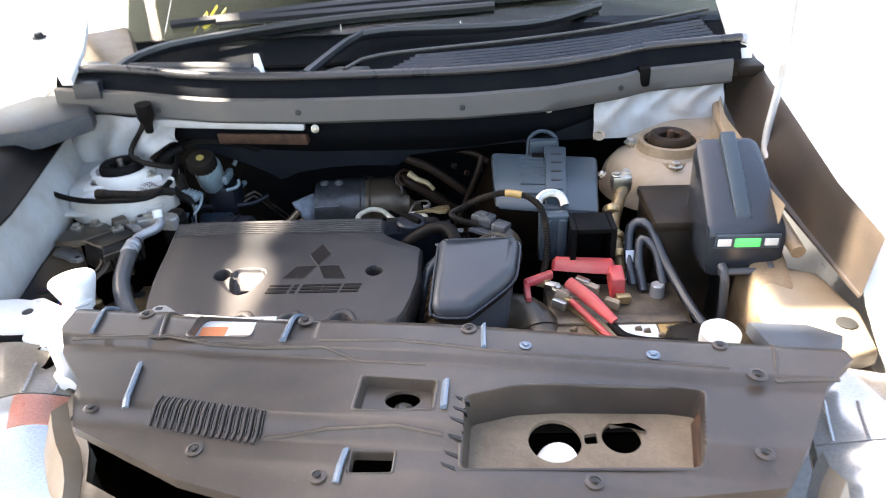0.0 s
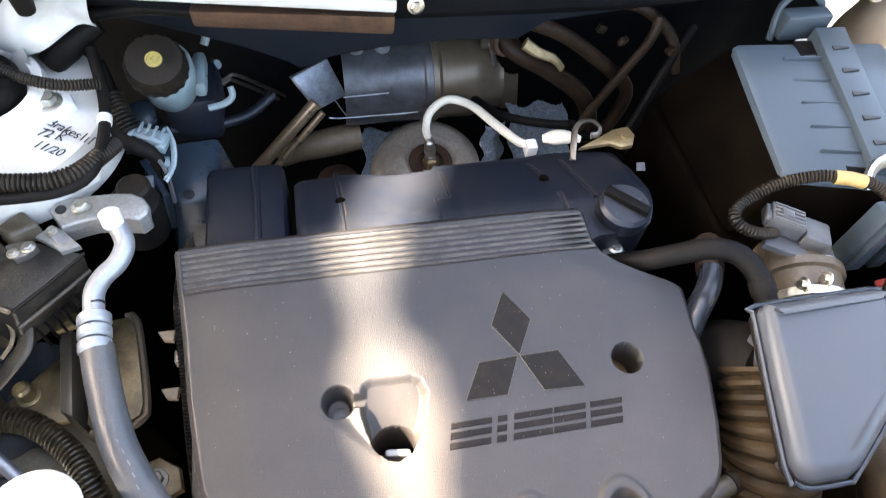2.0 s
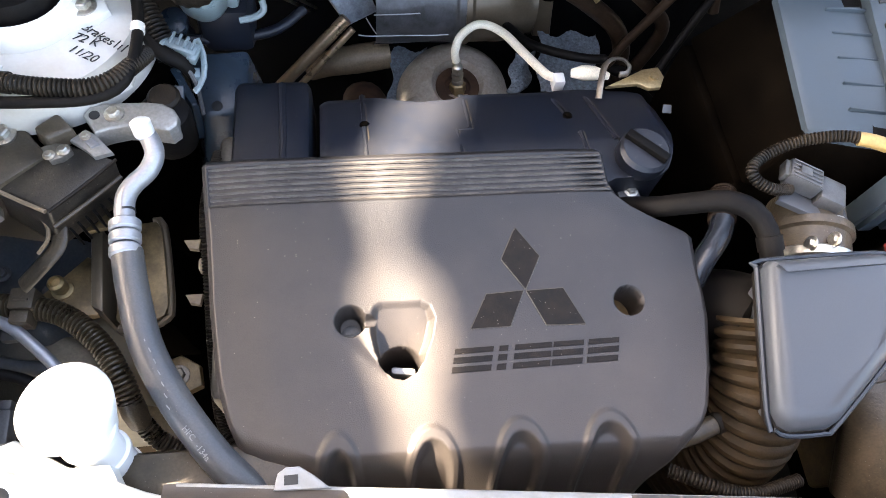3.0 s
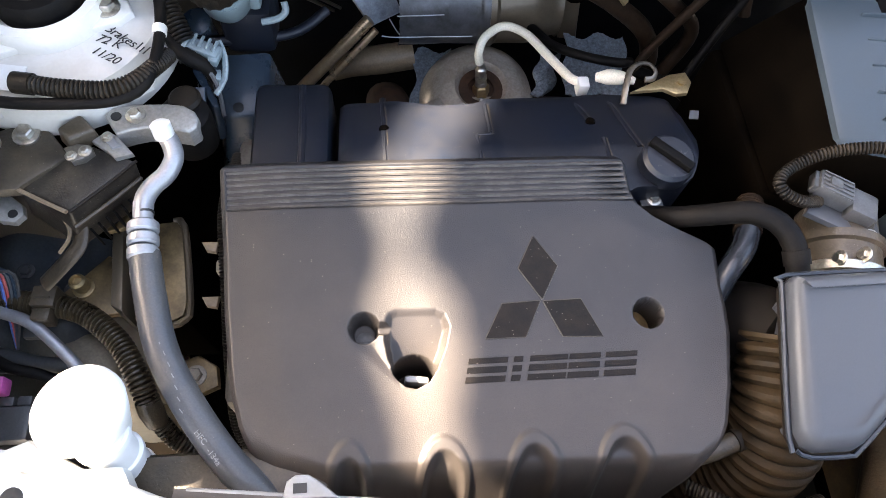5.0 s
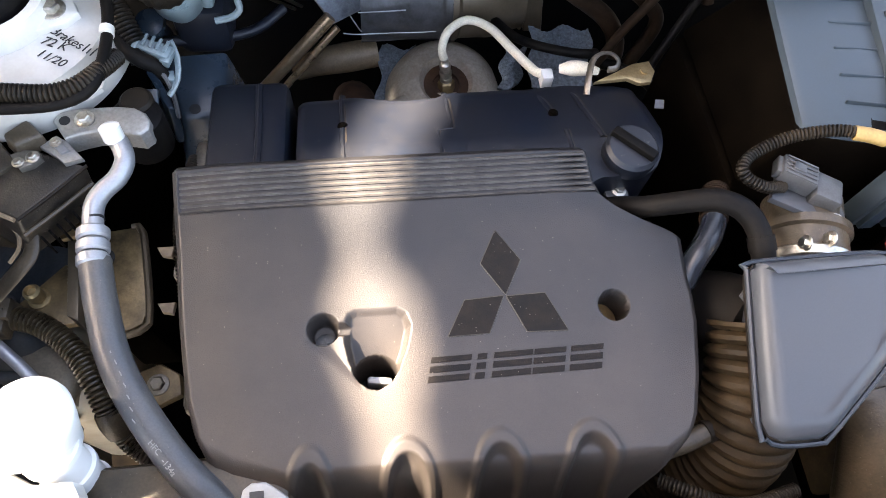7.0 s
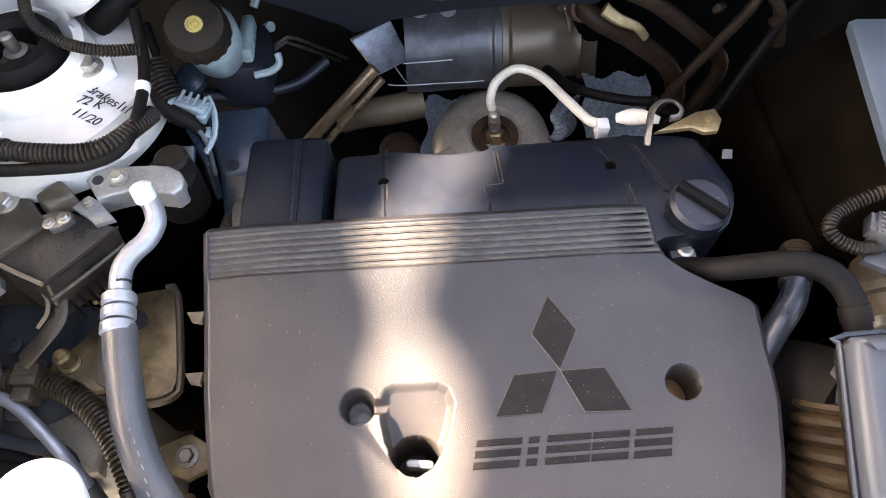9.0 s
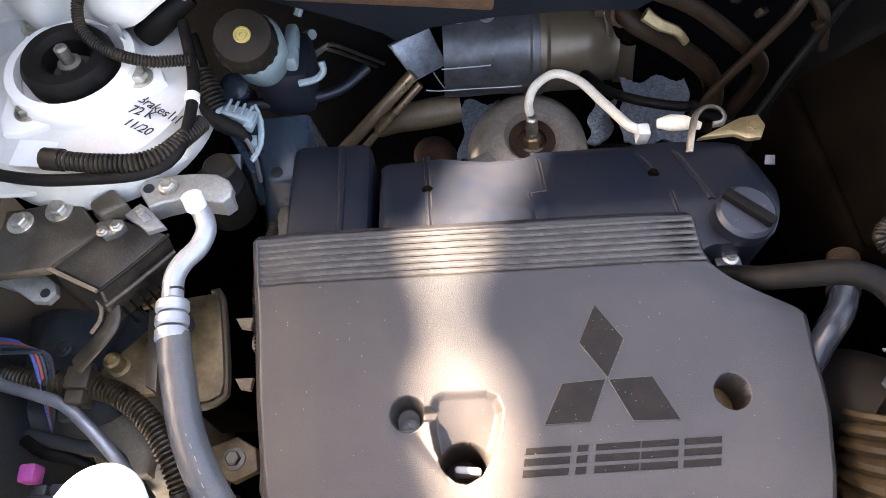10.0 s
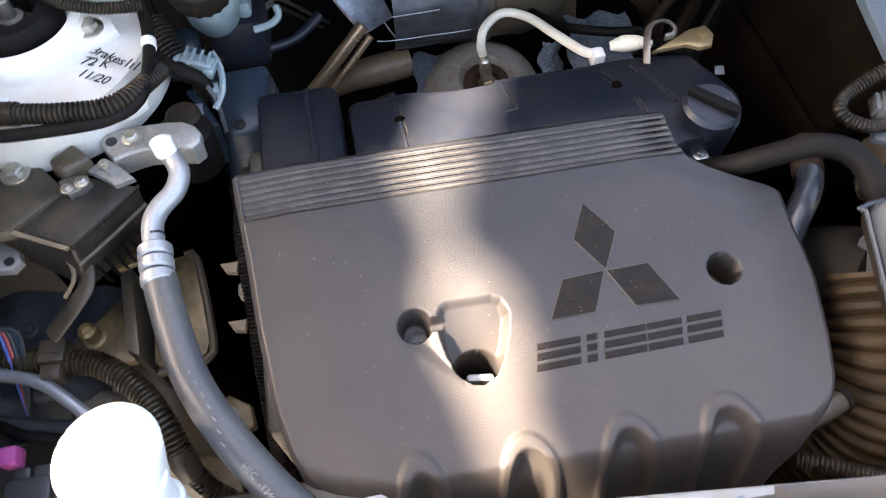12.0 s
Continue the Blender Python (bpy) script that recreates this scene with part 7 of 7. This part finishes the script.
def holed(outline, holes, z0, z1):
    """A flat plate with true holes through it."""
    bm = bmesh.new()
    for z in (z0, z1):
        edges = []
        for loop in (outline, *holes):
            vs = [bm.verts.new((x, y, z)) for x, y in loop]
            edges += [bm.edges.new((vs[i - 1], vs[i])) for i in range(len(vs))]
        bmesh.ops.triangle_fill(bm, use_beauty=True, edges=edges)
    bm.verts.ensure_lookup_table()
    half, start = len(bm.verts) // 2, 0
    for loop in (outline, *holes):
        n = len(loop)
        for i in range(n):
            a, b = start + i, start + (i + 1) % n
            bm.faces.new((bm.verts[a], bm.verts[b], bm.verts[half + b], bm.verts[half + a]))
        start += n
    bmesh.ops.recalc_face_normals(bm, faces=bm.faces[:])
    return bm


part("panel", sheet(steps(-0.515, 0.0, 200) + steps(0.0026, 0.31, 150) + steps(0.314, 0.475, 50), steps(0, 1, 170), rc_point, 0.014, rc_keep), M_RAD, rc)
TRAY_Z = 0.928
part("tray_wall", well_wall(TRAY, TRAY_Z), M_RAD, rc)
inner = [(0.158 + (x - 0.158) * 0.965, 0.557 + (y - 0.557) * 0.965) for x, y in TRAY]
keyhole = round_hole(0.125, 0.566, 0.030, 0.032, 36)
part("tray_floor", holed(inner, (keyhole, rounded([(0.158, 0.560), (0.173, 0.561), (0.173, 0.577), (0.158, 0.574)], 0.003), round_hole(0.200, 0.570, 0.022, 0.024, 28)), TRAY_Z - 0.004, TRAY_Z + 0.001), M_BEIGE, rc, "dust-caked beige tray floor")
part("tray_flap", slab(rounded([(0.188, 0.583), (0.214, 0.586), (0.229, 0.572), (0.204, 0.600)], 0.003), TRAY_Z + 0.001, TRAY_Z + 0.007, 0.001), M_BEIGE, rc)
part("tray_end", hexa([(0.262, 0.505, TRAY_Z), (0.271, 0.505, TRAY_Z), (0.290, 0.590, TRAY_Z), (0.281, 0.590, TRAY_Z)], [(0.266, 0.506, TRAY_Z + 0.022), (0.271, 0.506, TRAY_Z + 0.022), (0.290, 0.586, TRAY_Z + 0.022), (0.286, 0.586, TRAY_Z + 0.022)], 0.004), M_RUST, rc, "brown dirt packed in the tray end")
part("well_wall", well_wall(WELL, 0.016, 0.9), M_RAD, rc)
part("well_floor", holed([(-0.054 + (x + 0.054) * 0.91, 0.599 + (y - 0.599) * 0.91) for x, y in WELL], (round_hole(-0.048, 0.604, 0.021, 0.015, 24),), deck(-0.05, 0.60) - 0.020, deck(-0.05, 0.60) - 0.0155), M_RAD, rc)
part("window_wall", well_wall(SEAT, 0.012, 0.985, 0.004), M_RAD, rc)
part("notch_wall", well_wall(NOTCH, 0.014, 0.97, 0.003), M_RAD, rc)
for x, y, m_, r in ((-0.408, 0.757, M_RAD, 0.0100), (-0.184, 0.732, M_RAD, 0.0100), (0.030, 0.703, M_RAD, 0.0100), (0.099, 0.669, M_STEP, 0.0075), (0.249, 0.652, M_STEP, 0.0080), (0.332, 0.668, M_RAD, 0.0085), (0.358, 0.615, M_RAD, 0.0110), (-0.274, 0.538, M_RAD, 0.0098), (-0.13, 0.500, M_RAD, 0.0098), (0.155, 0.486, M_RAD, 0.0098), (0.33, 0.51, M_RAD, 0.0098), (-0.413, 0.593, M_RAD, 0.0090)):
    c = part("push_clip", clip((x, y, deck(x, y) + 0.001), r), m_, rc, "round push clip")
    part("clip_hole", lathe([(0.0035, 0), (0.0035, 0.0008), (0.002, 0.001)], (x, y, deck(x, y) + 0.0036), (0, 0, 1), 12), M_INK_HOLE if m_ == M_RAD else M_STEP, c)
for x0, y0, x1, y1, w in ((-0.477, 0.803, -0.466, 0.718, 0.0048), (-0.200, 0.779, -0.205, 0.690, 0.0070), (-0.381, 0.662, -0.370, 0.590, 0.0060), (0.049, 0.741, 0.048, 0.664, 0.0045), (0.003, 0.616, 0.001, 0.572, 0.0055), (-0.104, 0.530, -0.110, 0.492, 0.0055)):
    line = [(x0 + (x1 - x0) * k / 8, y0 + (y1 - y0) * k / 8) for k in range(9)]
    part("step_edge", tube([(x, y, deck(x, y) + 0.0022) for x, y in line], w, 8, 0.004, flat=0.55), M_STEP, rc, "sloping step edge with sky sheen painted on")
for line in (((-0.490, 0.712), (-0.42, 0.709), (-0.359, 0.709), (-0.30, 0.692), (-0.231, 0.683), (-0.152, 0.677), (-0.10, 0.658), (-0.023, 0.648)), ((-0.160, 0.690), (-0.06, 0.684), (0.02, 0.668), (0.049, 0.662), (0.10, 0.655), (0.25, 0.640), (0.33, 0.628)), ((-0.389, 0.802), (-0.374, 0.722), (-0.37, 0.706)), ((-0.20, 0.552), (-0.13, 0.556), (-0.05, 0.553), (0.0, 0.542)), ((0.405, 0.700), (0.378, 0.610), (0.445, 0.606))):
    dense = [(a[0] + (b[0] - a[0]) * k / 6, a[1] + (b[1] - a[1]) * k / 6) for a, b in zip(line, line[1:]) for k in range(6)] + [line[-1]]
    part("moulded_crease", tube([(x, y, deck(x, y) - 0.0008) for x, y in dense], 0.0026, 8, 0.002), M_RAD, rc)
# flat black blocks stand for shaded slots beside the tray
for k in range(6):
    f = k / 5
    x, y = 0.0225 - 0.016 * f, 0.588 - 0.080 * f
    part("tray_tooth", hexa([(x - 0.008, y + 0.004, deck(x, y) - 0.003), (x - 0.005, y - 0.001, deck(x, y) - 0.003), (x + 0.008, y - 0.008, deck(x, y) - 0.006), (x + 0.007, y - 0.003, deck(x, y) - 0.006)], [(x - 0.008, y + 0.004, deck(x, y) + 0.0012), (x - 0.005, y - 0.001, deck(x, y) + 0.0012), (x + 0.008, y - 0.008, deck(x, y) + 0.0012), (x + 0.007, y - 0.003, deck(x, y) + 0.0012)], 0), M_INK_HOLE, rc)
for k in range(16):
    f = k / 15
    xt, yt, xb, yb = -0.330 + 0.124 * f, 0.604 - 0.026 * f, -0.338 + 0.127 * f, 0.572 - 0.028 * f
    part("vent_rib", tube([(xt + (xb - xt) * j / 4, yt + (yb - yt) * j / 4, deck(xt + (xb - xt) * j / 4, yt + (yb - yt) * j / 4) + 0.002) for j in range(5)], 0.0023, 6, 0.003), M_RAD, rc)
    # black strip on the deck stands for the shaded gap between ribs
    part("vent_gap", tube([(0.0042 + xt + (xb - xt) * j / 4, yt + (yb - yt) * j / 4, deck(xt + (xb - xt) * j / 4, yt + (yb - yt) * j / 4) + 0.0014) for j in range(4)], 0.0022, 6, 0.003, flat=0.5), M_INK_HOLE, rc)
part("corner_pad", slab([(0.385, 0.722), (0.455, 0.715), (0.49, 0.69), (0.465, 0.64), (0.40, 0.63)], 0.955, 0.975, 0.006), M_GREYP, rc, "grey end pad")
# pale for chipped edge wear and, painted in, the sky reflected along it
M_COWLW = mat("worn_sheen_grey_white", (0.24, 0.245, 0.25), 0.4, 0, (0.18, 0.16, 0.13), 30, 0.6, 0.1, 400, fleck=0.2)
part("rear_flange", hexa([(-0.508, rear(-0.508) - 0.010, 0.931), (-0.05, rear(-0.05) - 0.010, 0.931), (-0.05, rear(-0.05) + 0.002, 0.931), (-0.508, rear(-0.508) + 0.002, 0.931)], [(-0.508, rear(-0.508) - 0.009, 0.9415), (-0.05, rear(-0.05) - 0.009, 0.9415), (-0.05, rear(-0.05) + 0.001, 0.9395), (-0.508, rear(-0.508) + 0.001, 0.9395)], 0.002), M_COWLW, rc, "rear flange made pale for a worn edge and painted sky sheen")
part("rear_tab", slab([(-0.437, 0.813), (-0.434, 0.825), (-0.428, 0.829), (-0.418, 0.829), (-0.408, 0.822), (-0.395, 0.811)], 0.930, 0.9435, 0.002), M_COWLW, rc)
part("tab_slot", box(-0.429, -0.419, 0.816, 0.823, 0.9435, 0.9442, 0), M_INK_HOLE, rc)
beam = thing("radiator_support", (-0.1, 0.75, 0.9), "white painted radiator support beam under the cover", "beam")
part("beam", hexa([(-0.62, 0.785, 0.87), (0.42, 0.675, 0.87), (0.42, 0.695, 0.87), (-0.62, 0.812, 0.87)], [(-0.62, 0.78, 0.925), (0.42, 0.673, 0.925), (0.42, 0.698, 0.925), (-0.62, 0.818, 0.925)], 0.006), M_WHITE, beam)
wl = thing("warning_label", (-0.30, 0.75, 0.90), "white warning sticker with orange square on the radiator", "label")
part("blue_edge", box(-0.349, -0.342, 0.700, 0.771, 0.9515, 0.9546, 0.001), M_STEP, wl, "blue window edge")
part("paper", box(-0.345, -0.238, 0.698, 0.780, 0.951, 0.954, 0), M_PAPER, wl)
part("orange_square", box(-0.336, -0.300, 0.706, 0.757, 0.9542, 0.9547, 0), M_ORANGE, wl)
part("print_block", box(-0.294, -0.262, 0.716, 0.738, 0.9542, 0.9546, 0), M_CREAM, wl, "faded print")
lt = thing("bonnet_latch", (-0.045, 0.62, 0.88), "bonnet latch with bright steel striker in a well", "latch")
part("latch_plate", box(-0.075, -0.02, 0.60, 0.65, 0.90, 0.915, 0.003), M_DARK, lt)
part("striker", joined(lathe([(0.013, 0), (0.013, 0.015), (0.008, 0.02)], (-0.050, 0.606, 0.925), (0.2, 0, 1), 18), box(-0.047, -0.036, 0.575, 0.61, 0.925, 0.945, 0.003)), M_STEEL, lt)
hn = thing("horn", (0.13, 0.55, 0.85), "dark horn with pale disc below the tray opening", "horn")
part("horn_body", lathe([(0.03, 0), (0.045, 0.02), (0.04, 0.04), (0.02, 0.05)], (0.15, 0.56, 0.84), (0, 0, 1), 28), M_DARK, hn)
part("pale_disc", lathe([(0.024, 0), (0.024, 0.006), (0.018, 0.009), (0, 0.010)], (0.128, 0.553, 0.905), (-0.3, -0.3, 1), 24), M_WPLAST, hn)
part("mount_tube", tube([(0.16, 0.55, 0.88), (0.20, 0.552, 0.888), (0.235, 0.556, 0.89)], 0.010, 12), M_BRASS, hn)
nose = thing("front_bumper", (-0.05, 0.45, 0.6), "white front bumper with dark grille gap", "bumper")


def nose_pt(u, v):
    x = u
    y = pw(u, FRONT) - 0.02
    d = pw(v, [(0, 0.0), (0.3, 0.02), (0.45, 0.055), (0.7, 0.095), (1.0, 0.11)])
    z = pw(v, [(0, 0.885), (0.3, 0.88), (0.45, 0.895), (0.7, 0.86), (1.0, 0.5)])
    return Vector((x, y - d, z))


part("grille_gap", sheet(steps(-0.52, 0.44, 50), [0, 0.1, 0.2, 0.3], nose_pt, 0.01), M_RELAY, nose)
part("bumper_skin", sheet(steps(-0.52, 0.44, 50), [0.3, 0.36, 0.45, 0.55, 0.7, 0.85, 1.0], nose_pt, 0.004), M_CREAM, nose)


def lamp_bracket(u, v):
    """White pressed bracket that folds down towards the nose."""
    y = 0.845 - 0.135 * v
    half = pw(v, [(0, 0.030), (0.25, 0.040), (0.55, 0.034), (1.0, 0.012)])
    mid = pw(v, [(0, -0.588), (0.4, -0.575), (1.0, -0.522)])
    return Vector((mid + half * u, y, 0.932 - 0.018 * v + 0.006 * math.sin(5 * u + 3) * (1 - v) - 0.012 * u * u + 0.004 * math.sin(v * 11)))


lb = thing("lamp_bracket", (-0.57, 0.78, 0.9), "white crumpled pressed bracket beside the radiator cover", "bracket")
part("pressing", sheet(steps(-1, 1, 22), steps(0, 1, 30), lamp_bracket, 0.02, lambda u, v: not (u < -0.45 and 0.55 < v < 0.9)), M_WHITE, lb)
part("bracket_bolt", bolt((-0.585, 0.805, 0.932), 0.006), M_STEEL, lb)
part("dark_socket", lathe([(0.022, -0.03), (0.026, 0.0), (0.020, 0.003), (0.017, -0.02)], (-0.582, 0.752, 0.905), (-0.3, -0.4, 1), 24), M_DARK, lb)
M_LENS = mat("dusty_clear_lens", (0.24, 0.20, 0.155), 0.18, 0.0, (0.15, 0.12, 0.09), 14, 0.7, 0.05, 400, coat=0.6)
M_AMBER = mat("dusty_red_orange_lens", (0.50, 0.16, 0.10), 0.3, 0.0, (0.40, 0.22, 0.15), 20, 0.6, 0.05, 400, coat=0.4)


def headlamp(side, cx, cy):
    h = thing("headlamp", (cx, cy, 0.7), "dusty clear headlamp beside the radiator cover", "headlamp", "headlamps")

    def dome(u, v):
        x = cx + side * (0.17 * u - 0.02 * math.sin(v * 2.4))
        return Vector((x, cy + 0.115 - 0.20 * v - 0.05 * u, 0.918 - 0.055 * v ** 1.6 - 0.16 * max(0.0, v - 0.55) ** 1.5 - 0.035 * (1 - u) ** 4 + 0.004 * math.sin(9 * u + 6 * v)))

    part("housing_top", sheet(steps(0, 1, 24), steps(0, 0.5, 14), dome, 0.02), M_LENS if side < 0 else M_LAMP, h, "dust-coated lamp housing")
    part("lens", sheet(steps(0, 1, 24), steps(0.51, 1.05, 16), dome, 0.02), M_LAMP, h, "clear curved lens")
    if side < 0:
        part("indicator", sheet(steps(0.08, 0.55, 12), steps(0.52, 0.70, 8), lambda u, v: dome(u, v) + Vector((0, 0, 0.002)), 0.003), M_AMBER, h, "dull red-orange indicator")
    for k in range(3):
        part("lens_rib", tube([dome(0.1 + 0.2 * k, v) + Vector((0, 0, 0.002)) for v in (0.25, 0.4, 0.5)], 0.0025, 6), M_LAMP, h)
    part("lamp_frame", box(cx - 0.08, cx + 0.10, cy + 0.10, cy + 0.16, 0.82, 0.895, 0.012), M_RELAY, h)


headlamp(-1, -0.505, 0.70)
headlamp(1, 0.465, 0.60)

# small wiring below the intake
inj = thing("injector_wiring", (-0.06, 0.83, 0.84), "dusty black plug with orange wires below the engine cover", "connector")
part("plug_body", tube([(-0.088, 0.832, 0.848), (-0.065, 0.838, 0.855), (-0.042, 0.845, 0.858)], [0.008, 0.0095, 0.009], 14), M_RELAY, inj)
part("plug_collar", tube([(-0.044, 0.8445, 0.858), (-0.038, 0.8462, 0.8585)], 0.0108, 14), M_DUSTY, inj)
for k in range(4):
    part("wire", tube([(-0.04, 0.842 + 0.002 * k, 0.858), (-0.030, 0.842 + 0.003 * k, 0.862 - 0.002 * k), (-0.024, 0.834 + 0.002 * k, 0.852), (-0.03, 0.82, 0.83)], 0.0013, 6), (M_ORANGE, M_TAPE, M_RED, M_BLACK)[k], inj)
part("lower_loom", tube([(-0.09, 0.81, 0.84), (-0.065, 0.795, 0.85), (-0.04, 0.785, 0.85), (-0.01, 0.782, 0.845), (0.04, 0.79, 0.83)], 0.006, 10, ridge=0.0008, pitch=0.0034), M_LOOM, inj)
part("bracket_tab", slab([(-0.098, 0.83), (-0.088, 0.835), (-0.082, 0.822), (-0.094, 0.815)], 0.846, 0.849, 0.001), M_STEEL, inj)
part("pale_cap", lathe([(0.011, -0.03), (0.011, 0), (0.008, 0.004), (0.0, 0.005)], (-0.012, 0.853, 0.862), (0, -0.3, 1), 18), M_LEAD, inj, "pale bottle neck")
